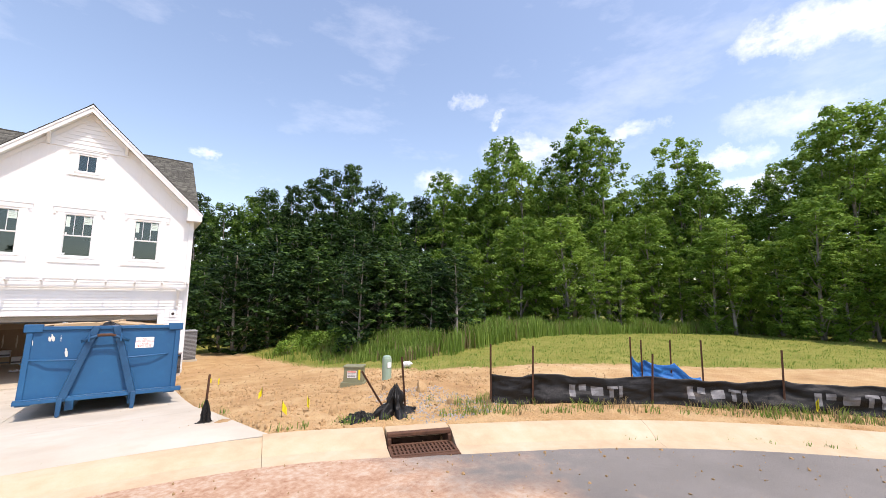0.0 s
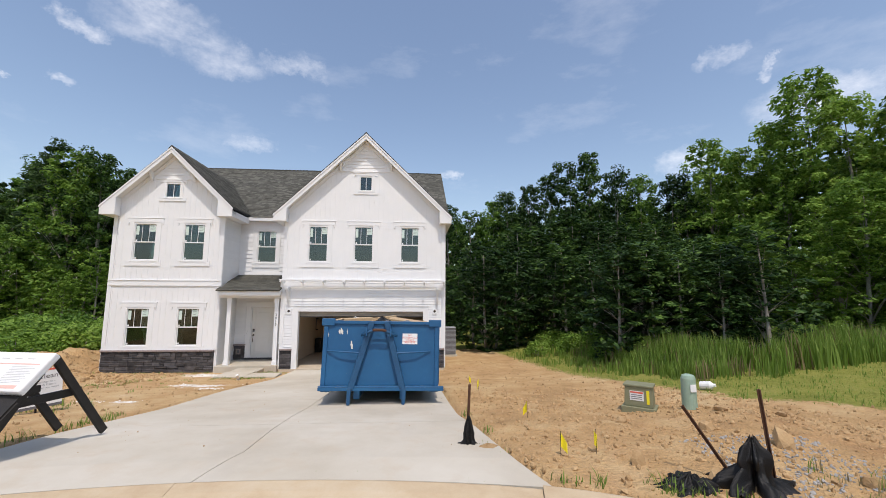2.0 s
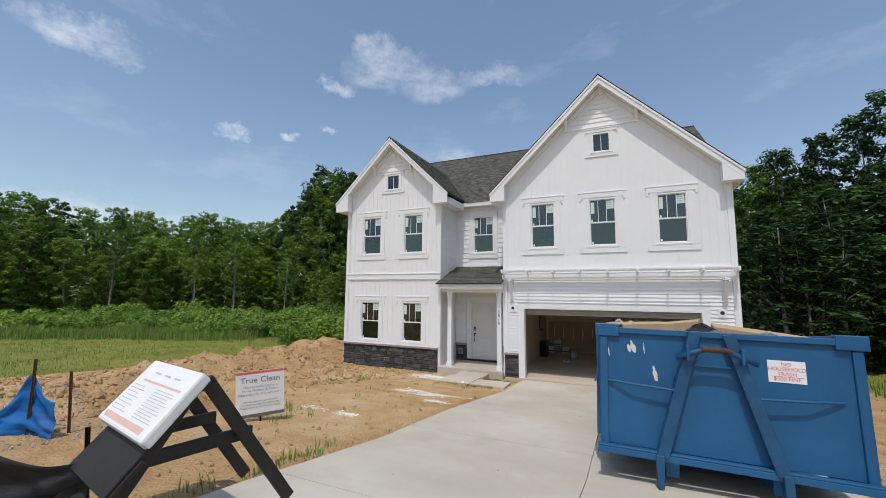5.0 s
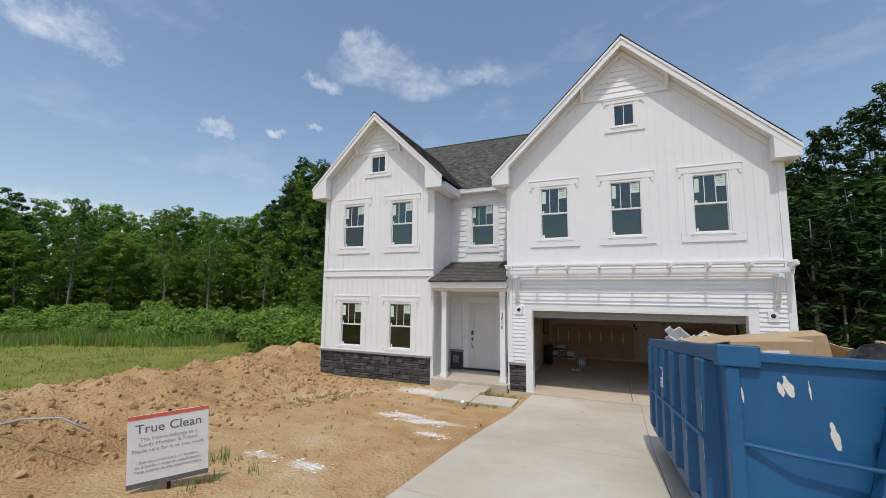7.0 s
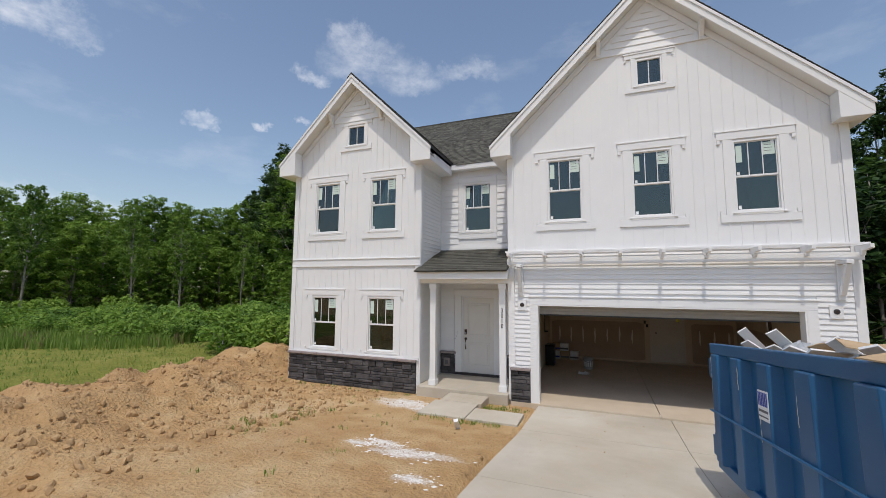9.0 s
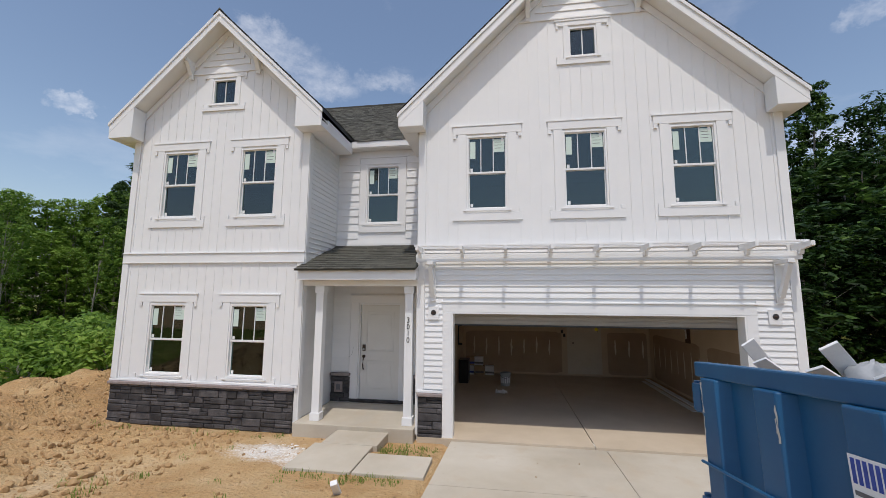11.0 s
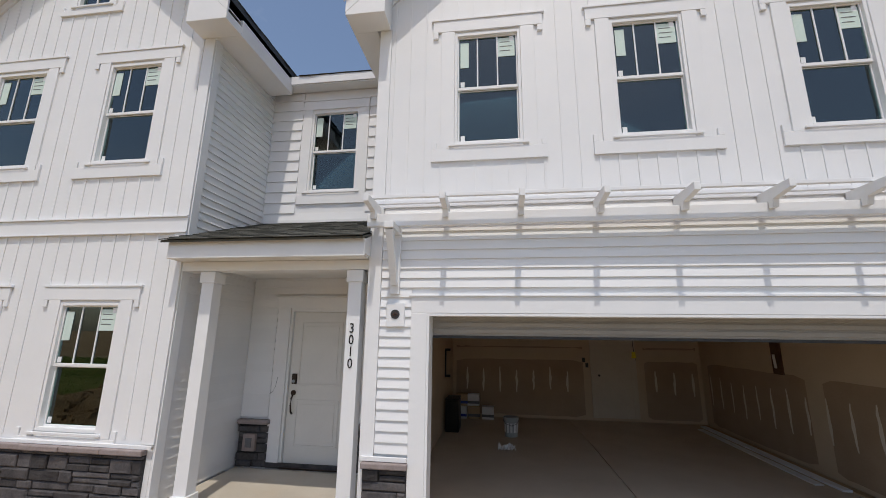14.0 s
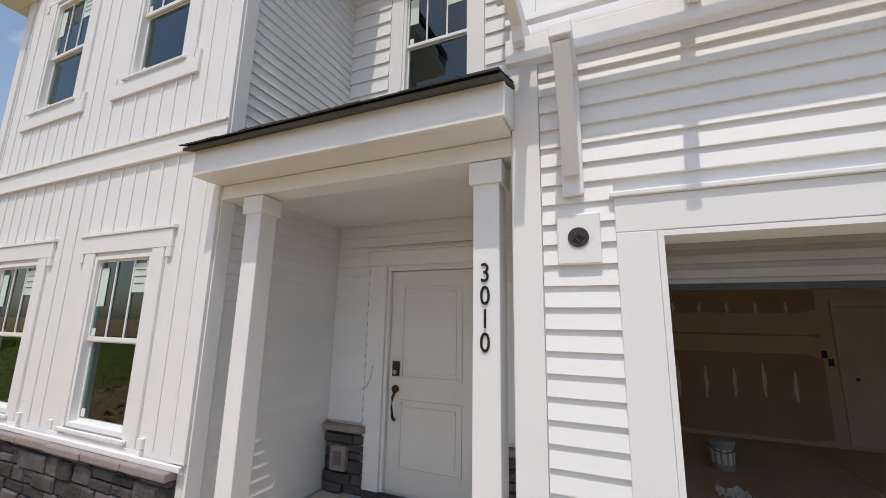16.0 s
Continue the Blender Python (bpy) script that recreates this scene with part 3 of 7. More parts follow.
tagged(ground, "bare orange clay soil giving way to thin mown grass", "ground", kind="structure")


def ring_pt(r, a, z):
    r += kerb_shift(a) * sstep(7.0, 11.0, r)
    return (CX + r * math.cos(a), CY + r * math.sin(a), z)


# street: a shallow dome inside the kerb
sb = Build()
A0, A1 = radians(-190), radians(170)
sb.grid(lambda u, w: ring_pt(0.05 + (R_FRONT - 0.05) * w, A0 + (A1 - A0) * u, 0.005 + 0.15 * (1 - w ** 2)), 120, 24)
street = part("road", sb, asphalt, None, smooth=True)
tagged(street, "grey asphalt turning circle washed over with orange clay", "road", kind="structure")

DRAIN_A0, DRAIN_A1 = math.atan2(5.10 - CY, 2.95 - CX), math.atan2(4.67 - CY, 3.74 - CX)


def kerb_section(low):
    top = 0.10 if low else 0.135
    return [(R_FRONT - 0.02, -0.3), (R_FRONT, 0.0), (R_FRONT + 0.28, 0.012), (R_FRONT + 0.42, 0.05 if low else 0.075), (R_FRONT + 0.56, top - 0.01), (R_BACK - 0.04, top + 0.01), (R_BACK, top), (R_BACK, -0.3)]


kerb = thing("kerb", "pale concrete roll kerb stained with clay round the street", "kerb", kind="structure")
edges = [radians(d) for d in (-30, -10, 5, 15, 25, 33)]
edges += [math.atan2(2.95 - CY, 5.95 - CX), DRAIN_A1, DRAIN_A0, math.atan2(6.26 - CY, 1.7 - CX), math.atan2(6.4 - CY, -1.7 - CX), math.atan2(6.2 - CY, -5.1 - CX), radians(125), radians(150), radians(190)]
for a, b2 in zip(edges, edges[1:]):
    if a == DRAIN_A1:
        continue
    low = math.atan2(6.26 - CY, 1.7 - CX) <= a < math.atan2(6.2 - CY, -5.1 - CX)
    sec, kb, gap = kerb_section(low), Build(), 0.00018
    n = max(3, int((b2 - a) / 0.03))
    kb.grid(lambda u, w: ring_pt(sec[round(w * (len(sec) - 1))][0], a + gap + (b2 - a - 2 * gap) * u, sec[round(w * (len(sec) - 1))][1]), n, len(sec) - 1)
    for end in (a + gap, b2 - gap):
        kb.add([ring_pt(r, end, z) for r, z in sec], [tuple(range(len(sec)))])
    part("kerb_section", kb, kerb_mat, kerb)

# storm drain: throat with a steel hood and a grate of bars
drain = thing("storm_drain", "rusty iron kerb inlet with a slotted grate in the gutter", "storm drain")
da = (DRAIN_A0 + DRAIN_A1) / 2
dm = Matrix.Translation(ring_pt(R_FRONT, da, 0)) @ Matrix.Rotation(da - math.pi / 2, 4, "Z")      # x along the kerb, y away from the street
hw = 0.43
drain.matrix_world = dm
part("hood", Build().box(-hw, 0.44, 0.095, hw, 0.53, 0.15).box(-hw, 0.70, -0.3, hw, 0.76, 0.095).box(-hw, 0.40, -0.35, -hw + 0.05, 0.70, 0.095).box(hw - 0.05, 0.40, -0.35, hw, 0.70, 0.095), rust_mat, drain, bevel=0.012)
part("cover_slab", Build().box(-hw, 0.533, 0.06, hw, 0.755, 0.152), kerb_mat, drain, "concrete cover slab behind the iron hood", bevel=0.01)
part("pit", Build().box(-hw, -0.02, -0.6, hw, 0.0, -0.03).box(-hw, 0.0, -0.62, hw, 0.7, -0.6), mortar, drain)
part("frame", Build().box(-hw, -0.02, -0.1, hw, 0.06, 0.006).box(-hw, 0.06, -0.05, hw, 0.11, 0.012).box(-hw, 0.40, -0.05, hw, 0.45, 0.018).box(-hw, 0.11, -0.05, -hw + 0.04, 0.40, 0.014).box(hw - 0.04, 0.11, -0.05, hw, 0.40, 0.014), rust_mat, drain, bevel=0.006)
for i in range(15):
    x = -hw + 0.08 + i * (2 * hw - 0.16) / 14
    part("bar", Build().box(x - 0.013, 0.11, -0.04, x + 0.013, 0.40, 0.01), rust_mat, drain)
for yy in (0.20, 0.31):
    part("crossbar", Build().box(-hw + 0.04, yy - 0.015, -0.045, hw - 0.04, yy + 0.015, 0.006), rust_mat, drain)

# driveway: slabs with open joints
driveway = thing("driveway", "pale concrete driveway with tooled joints and clay dust", "driveway", kind="structure")
JOINTS_Y = [6.33, 8.45, 11.0, 13.6, 16.2, 18.02]


def drive_row(y, k0, k1):
    l, r = lerp_table(DRIVE_L, y), lerp_table(DRIVE_R, y)
    return l + (r - l) * k0, l + (r - l) * k1


for (y0, y1) in zip(JOINTS_Y, JOINTS_Y[1:]):
    for k0, k1 in ((0.0, 0.5), (0.5, 1.0)):
        g = 0.004
        n = 8

        def slab_pt(u, w, dz=0.0):
            y = y0 + g + (y1 - y0 - 2 * g) * w
            if y0 == JOINTS_Y[0]:                    # the first row follows the kerb's back
                xa, xb = drive_row(y, k0, k1)
                x = xa + (xb - xa) * u
                yk = CY + math.sqrt(max(0.0, (R_BACK + 0.008) ** 2 - (x - CX) ** 2))
                y = yk + (y1 - g - yk) * w
            xa, xb = drive_row(y, k0, k1)
            x = xa + g + (xb - xa - 2 * g) * u
            return (x, y, drive_z(y) - (0.012 if y < 6.6 else 0.0) + dz)
        db = Build()
        db.grid(lambda u, w: slab_pt(u, w), n, n)
        ring = [slab_pt(i / n, 0) for i in range(n)] + [slab_pt(1, j / n) for j in range(n)] + [slab_pt(1 - i / n, 1) for i in range(n)] + [slab_pt(0, 1 - j / n) for j in range(n)]
        m = len(ring)
        db.add(ring + [(x, y, z - 0.11) for x, y, z in ring], [(i, i + m, (i + 1) % m + m, (i + 1) % m) for i in range(m)])
        part("slab", db, concrete, driveway)
part("joint_bed", Build().grid(lambda u, w: (drive_row(6.5 + 11.5 * w, 0.01, 0.99)[0] + (drive_row(6.5 + 11.5 * w, 0.01, 0.99)[1] - drive_row(6.5 + 11.5 * w, 0.01, 0.99)[0]) * u, 6.5 + 11.5 * w, drive_z(6.5 + 11.5 * w) - 0.022), 6, 24), kerb_mat, driveway)

# path from the drive to the porch
path = thing("front_walk", "short concrete path of three slabs to the porch", "path", kind="structure")
for (x0, y0, x1, y1) in ((-6.15, 16.3, -5.16, 17.28), (-5.14, 16.3, -4.14, 17.0), (-6.05, 17.3, -5.1, 18.0)):
    part("slab", Build().box(x0, y0, -1.0, x1, y1, -0.845), concrete, path, bevel=0.012)

# ---------------------------------------------------------------- house
FY, MY = 18.1, 19.57                 # front of the two wings; front of the middle
LW0, LW1, RW0, RW1 = -11.01, -6.95, -4.63, 1.67
LC, RC = -8.97, -1.54
SLOPE, OVER = 0.97, 0.34
L_APEX, R_APEX = 7.62, 8.41
FLOOR_Z, WALL_TOP, BASE = -0.77, 5.05, -1.05

house = thing("house", "new white two-storey house with twin gables and dark stone base", "house")


def wall(name, b, mat=white, label="", bevel=0.0):
    return part(name, b, mat, house, label, bevel)


def holed(x0, x1, z0, z1, holes, y0, y1):
    """A wall with openings through it, as one skin: faces, reveals and ends."""
    b = Build()
    xs = sorted({x0, x1, *[h[0] for h in holes], *[h[1] for h in holes]})
    zs = sorted({z0, z1, *[h[2] for h in holes], *[h[3] for h in holes]})
    xs, zs = [u for u in xs if x0 <= u <= x1], [u for u in zs if z0 <= u <= z1]
    solid = lambda i, j: 0 <= i < len(xs) - 1 and 0 <= j < len(zs) - 1 and not any(h[0] < (xs[i] + xs[i + 1]) / 2 < h[1] and h[2] < (zs[j] + zs[j + 1]) / 2 < h[3] for h in holes)
    ids = {}

    def vid(i, j, k):
        if (i, j, k) not in ids:
            ids[i, j, k] = len(b.v)
            b.v.append((xs[i], (y0, y1)[k], zs[j]))
        return ids[i, j, k]
    for i in range(len(xs) - 1):
        for j in range(len(zs) - 1):
            if not solid(i, j):
                continue
            q = [(i, j), (i + 1, j), (i + 1, j + 1), (i, j + 1)]
            b.f.append(tuple(vid(*c, 0) for c in q))
            b.f.append(tuple(vid(*c, 1) for c in q[::-1]))
            for (da, db2), (m, n) in (((0, -1), (0, 1)), ((1, 0), (1, 2)), ((0, 1), (2, 3)), ((-1, 0), (3, 0))):
                if not solid(i + da, j + db2):
                    b.f.append((vid(*q[m], 0), vid(*q[m], 1), vid(*q[n], 1), vid(*q[n], 0)))
    return b


WZ_UP, WZ_DN = (3.15, 4.60), (-0.06, 1.368)
WIN_L = [(-10.285, -9.448), (-8.46, -7.645)]
WIN_R = [(-3.73, -2.96), (-1.955, -1.18), (-0.118, 0.645)]
GAR = (-4.0, 0.85, -0.92, 1.262)
WT = 0.16

wall("wall_left_wing_front", holed(LW0, LW1, BASE, WALL_TOP, [(a, b, *WZ_UP) for a, b in WIN_L] + [(a, b, *WZ_DN) for a, b in WIN_L], FY, FY + WT))
ATT_L, ATT_R = (LC - 0.28, LC + 0.28, 5.62, 6.2), (-1.79, -1.28, 6.05, 6.66)


def gable_wall(cx, apex, half, att, side_top):
    """The triangle over the wall, with its little window left open."""
    top = apex - 0.2
    b = Build()
    a0, a1, z0, z1 = att
    edge_z = lambda x: top - SLOPE * abs(x - cx)
    for xa, xb in ((cx - half, a0), (a1, cx + half)):
        pts = [(xa, side_top), (xb, side_top), (xb, edge_z(xb)), (xa, max(side_top + 0.01, edge_z(xa)))]
        b.prism(pts, FY, FY + WT)
    b.prism([(a0, side_top), (a1, side_top), (a1, z0), (a0, z0)], FY, FY + WT)
    b.prism([(a0, z1), (a1, z1), (a1, edge_z(a1)), (cx, top), (a0, edge_z(a0))], FY, FY + WT)
    return b


wall("gable_left", gable_wall(LC, L_APEX, (LW1 - LW0) / 2, ATT_L, WALL_TOP))
wall("wall_right_wing_front", holed(RW0, RW1, BASE, WALL_TOP - 0.1, [(a, b, *WZ_UP) for a, b in WIN_R] + [GAR], FY, FY + WT))
wall("gable_right", gable_wall(RC, R_APEX, 3.12, ATT_R, WALL_TOP - 0.1))
wall("wall_left_side", Build().box(LW0, FY + WT, BASE, LW0 + WT, 30.4, WALL_TOP + 0.1))
wall("wall_left_wing_inner", Build().box(LW1 - WT, FY + WT, BASE, LW1, MY, WALL_TOP + 0.1))
wall("wall_right_wing_inner", Build().box(RW0, FY + WT, BASE, RW0 + WT, 24.5, WALL_TOP + 0.1))
wall("wall_right_side", Build().box(RW1 - WT, FY + WT, BASE, RW1, 30.4, WALL_TOP + 0.1))
wall("wall_back", Build().box(LW0 + WT, 30.24, BASE, RW1 - WT, 30.4, WALL_TOP + 0.1))
MIDW = (-6.24, -5.435, 3.22, 4.622)
DOOR = (-6.305, -5.345, -0.77, 1.385)
wall("wall_middle", holed(LW1 - WT, RW0, BASE, WALL_TOP, [MIDW, DOOR], MY, MY + WT))
wall("upper_floor", Build().box(LW0 + WT, FY + WT, 1.95, LW1 - WT, 30.2, 2.15).box(LW1 - WT, MY + WT, 1.95, RW0, 30.2, 2.15).box(RW0 + WT, FY + WT, 1.98, RW1 - WT, 30.2, 2.15), drywall)
wall("lower_floor", Build().box(LW0 + WT, FY + WT, BASE, LW1 - WT, 30.2, FLOOR_Z).box(LW1 - WT, MY + WT, BASE, RW0, 30.2, FLOOR_Z), drywall)
wall("attic_floor", Build().box(LW0 + WT, FY + WT, 5.0, LW1 - WT, 30.2, 5.12).box(LW1 - WT, MY + WT, 5.0, RW0, 30.2, 5.12).box(RW0 + WT, FY + WT, 4.9, RW1 - WT, 30.2, 5.02), drywall)
wall("room_partition", Build().box(LW0 + WT, 23.0, FLOOR_Z, RW0, 23.1, 1.95).box(LW0 + WT, 22.6, 2.15, RW1 - WT, 22.7, 4.9), drywall)


# roofs
def roof_pair(name, cx, half, apex, y0, y1, th=0.06):
    """Two sloping decks that meet in a ridge along y."""
    out = []
    for s in (-1, 1):
        tip = (cx + s * half, apex - SLOPE * half)
        poly = [(cx, apex), tip, (tip[0], tip[1] - th * 1.35), (cx, apex - th * 1.35)]
        out.append(part(name, Build().prism(poly if s > 0 else poly[::-1], y0, y1), flashing, house))
    return out


L_HALF, R_HALF = 2.42, 3.46
Y_F = FY - OVER
roof_pair("roof_deck", LC, L_HALF, L_APEX - 0.03, Y_F, 23.4)
roof_pair("roof_deck", RC, R_HALF, R_APEX - 0.03, Y_F, 24.8)
RIDGE_Y, RIDGE_Z, EAVE_Y, EAVE_Z = 25.1, 9.05, 19.35, 5.15
for s in (0, 1):
    ye = EAVE_Y if s == 0 else 2 * RIDGE_Y - EAVE_Y
    b = Build()
    p = [(LW0 - 0.3, ye, EAVE_Z), (RW1 + 0.3, ye, EAVE_Z), (RW1 + 0.3, RIDGE_Y, RIDGE_Z), (LW0 - 0.3, RIDGE_Y, RIDGE_Z)]
    b.add(p + [(x, y, z - 0.09) for x, y, z in p], [(0, 1, 2, 3), (7, 6, 5, 4), (0, 4, 5, 1), (1, 5, 6, 2), (2, 6, 7, 3), (3, 7, 4, 0)])
    part("roof_deck", b, flashing, house)
for x in (LW0 + 0.02, RW1 - 0.18):
    m3 = Matrix(((0, 1, 0, 0), (1, 0, 0, 0), (0, 0, 1, 0), (0, 0, 0, 1)))
    wall("end_gable", Build().prism([(MY + 0.3, 5.1), (30.3, 5.1), (RIDGE_Y, RIDGE_Z - 0.16)], x, x + 0.16, m3))


def shingle_field(b, origin, along, up, length, height, rnd, row=0.142, inside=None, keep=None):
    """Courses of laminated tabs of uneven width on a slope; keep(list) takes each tab apart."""
    along, up = Vector(along).normalized(), Vector(up).normalized()
    nrm = along.cross(up)
    if nrm.z < 0:
        nrm = -nrm
    o = Vector(origin)
    r = 0
    while r * row < height:
        u = -rnd.random() * 0.2
        while u < length:
            w = rnd.uniform(0.09, 0.26)
            a, c = max(u, 0), min(u + w, length)
            u += w
            if c - a < 0.02:
                continue
            lo, hi = r * row - rnd.choice((0, 0, 0.012)), min((r + 1) * row + 0.03, height)
            if inside and not inside(o + along * ((a + c) / 2) + up * (lo + 0.07)):
                continue
            t = rnd.uniform(0.009, 0.016)
            p = [o + along * x + up * y + nrm * z for x, y, z in ((a, lo, 0.002), (c - 0.003, lo, 0.002), (c - 0.003, lo, t), (a, lo, t), (a, hi, 0.003), (c - 0.003, hi, 0.003))]
            fc = [(0, 1, 2, 3), (3, 2, 5, 4), (0, 3, 4), (1, 5, 2)]
            if keep is not None:
                keep(p, fc)
            else:
                b.add(p, fc)
        r += 1
    return b


rs = random.Random(4)
run = lambda half: half * math.sqrt(1 + SLOPE ** 2)
sl = Build()
main_run = math.hypot(RIDGE_Y - EAVE_Y, RIDGE_Z - EAVE_Z)
shingle_field(sl, (LW0 - 0.32, EAVE_Y - 0.03, EAVE_Z - 0.01), (1, 0, 0), (0, RIDGE_Y - EAVE_Y, RIDGE_Z - EAVE_Z), RW1 - LW0 + 0.64, main_run, rs,
              inside=lambda p: p.z > L_APEX - SLOPE * abs(p.x - LC) - 0.05 and p.z > R_APEX - SLOPE * abs(p.x - RC) - 0.05)
part("main_roof_shingles", sl, shingle_mat, house)["kind"] = "stuff"
for cx, half, apex, y1 in ((LC, L_HALF, L_APEX, 23.2), (RC, R_HALF, R_APEX, 24.4)):
    for s in (-1, 1):
        if cx == LC and s == -1:
            continue
        sb2 = Build()
        shingle_field(sb2, (cx + s * half, Y_F - 0.02, apex - 0.03 - SLOPE * half), (0, 1, 0), (-s, 0, SLOPE), y1 - Y_F, run(half), rs)
        part("gable_roof_shingles", sb2, shingle_mat, house)["kind"] = "stuff"
part("ridge_cap", Build().prism([(LC - 0.14, L_APEX - 0.15), (LC, L_APEX + 0.005), (LC + 0.14, L_APEX - 0.15), (LC, L_APEX - 0.03)], Y_F - 0.02, 23.2), shingle_mat, house)
part("ridge_cap", Build().prism([(RC - 0.14, R_APEX - 0.15), (RC, R_APEX + 0.005), (RC + 0.14, R_APEX - 0.15), (RC, R_APEX - 0.03)], Y_F - 0.02, 24.4), shingle_mat, house)
part("ridge_cap", Build().box(LW0 - 0.3, RIDGE_Y - 0.1, RIDGE_Z - 0.06, RW1 + 0.3, RIDGE_Y + 0.1, RIDGE_Z + 0.012), shingle_mat, house)


# rakes, soffits and returns of the two gables
def rake_poly(cx, s, half, apex, top, depth):
    """A strip along the slope, cut plumb at the ridge and the tip."""
    z = lambda x: apex - SLOPE * abs(x - cx)
    xt = cx + s * half
    return [(cx, z(cx) - top), (xt, z(xt) - top), (xt, z(xt) - top - depth), (cx, z(cx) - top - depth)]


for cx, half, apex, w0, w1, zr in ((LC, L_HALF, L_APEX, LW0, LW1, 4.86), (RC, R_HALF, R_APEX, RW0, RW1, 4.72)):
    for s in (-1, 1):
        ordered = lambda q: q if s > 0 else q[::-1]
        part("rake_board", Build().prism(ordered(rake_poly(cx, s, half, apex, 0.10, 0.20)), Y_F, Y_F + 0.03), white, house, bevel=0.004)
        part("rake_trim", Build().prism(ordered(rake_poly(cx, s, half + 0.02, apex, 0.06, 0.075)), Y_F - 0.022, Y_F - 0.001), white, house, bevel=0.003)
        part("rake_soffit", Build().prism(ordered(rake_poly(cx, s, half - 0.02, apex, 0.235, 0.015)), Y_F + 0.032, FY - 0.002), soffit_mat, house)
        part("frieze_board", Build().prism(ordered(rake_poly(cx, s, (w1 - w0) / 2 - 0.02, apex, 0.26, 0.17)), FY - 0.028, FY - 0.002), white, house, bevel=0.004)
        xt, xi = cx + s * (half - 0.002), cx + s * ((w1 - w0) / 2 - 0.17)
        zt, zi = apex - 0.30 - SLOPE * abs(xt - cx), apex - 0.28 - SLOPE * abs(xi - cx)
        poly = [(xi, zr), (xt, zr + 0.0), (xt, max(zt, zr + 0.05)), (xi, zi)]
        part("eave_return", Build().prism(poly if s > 0 else poly[::-1], Y_F + 0.004, FY - 0.032), white, house, bevel=0.006)
        # eave soffit and fascia that run back along the side
        xs0, xs1 = sorted((cx + s * ((w1 - w0) / 2 + 0.002), xt))
        yb = 19.4 if (cx == LC) == (s > 0) else 26.0
        part("eave_box", Build().box(xs0, FY - 0.03, zr, xs1, yb, max(zt, zr + 0.06) + 0.12), white, house, bevel=0.006)
    for s in (-1, 1):                                   # knee brackets under the rake
        xb = cx + s * (0.80 if cx == LC else 1.0)
        zb = apex - 0.25 - SLOPE * abs(xb - cx)
        bb = Build().box(xb - 0.045, FY - 0.075, zb - 0.36, xb + 0.045, FY - 0.03, zb + 0.03)
        m4 = Matrix(((0, 1, 0, xb), (1, 0, 0, 0), (0, 0, 1, 0), (0, 0, 0, 1)))
        bb.prism([(FY - 0.27, zb + 0.02), (FY - 0.075, zb + 0.02), (FY - 0.075, zb - 0.30), (FY - 0.14, zb - 0.20), (FY - 0.22, zb - 0.06), (FY - 0.27, zb - 0.05)], -0.045, 0.045, m4)
        part("rake_bracket", bb, white, house, bevel=0.006)


# windows
def pane_stickers(parent, x0, x1, z0, z1, y, rnd):
    w, h = (x1 - x0), (z1 - z0)
    part("sticker", Build().box(x0 + 0.02 * w, y, z1 - 0.60 * h, x0 + 0.17 * w, y + 0.004, z1 - 0.08 * h), sticker_mat, parent, "pale green paper sticker")
    part("sticker", Build().box(x0 + 0.69 * w, y, z1 - 0.42 * h, x0 + 0.98 * w, y + 0.004, z1 - 0.04 * h), sticker_mat, parent, "pale green paper sticker")
    for k in range(3):
        zz = z1 - (0.12 + 0.09 * k) * h
        part("print_line", Build().box(x0 + 0.72 * w, y - 0.003, zz - 0.008, x0 + (0.9 + 0.03 * (k % 2)) * w, y - 0.001, zz), grey_print, parent)
    for sx, sz in ((0.93, 0.05), (0.06, 0.93), (0.06, 1.96)):
        ys = y + (0.028 if sz > 1 else 0.0)
        part("sticker", Build().box(x0 + (sx - 0.035) * w, ys - 0.001, z1 - (sz + 0.06) * h, x0 + (sx + 0.035) * w, ys + 0.003, z1 - (sz - 0.04) * h), sticker_white, parent, "small white tag")


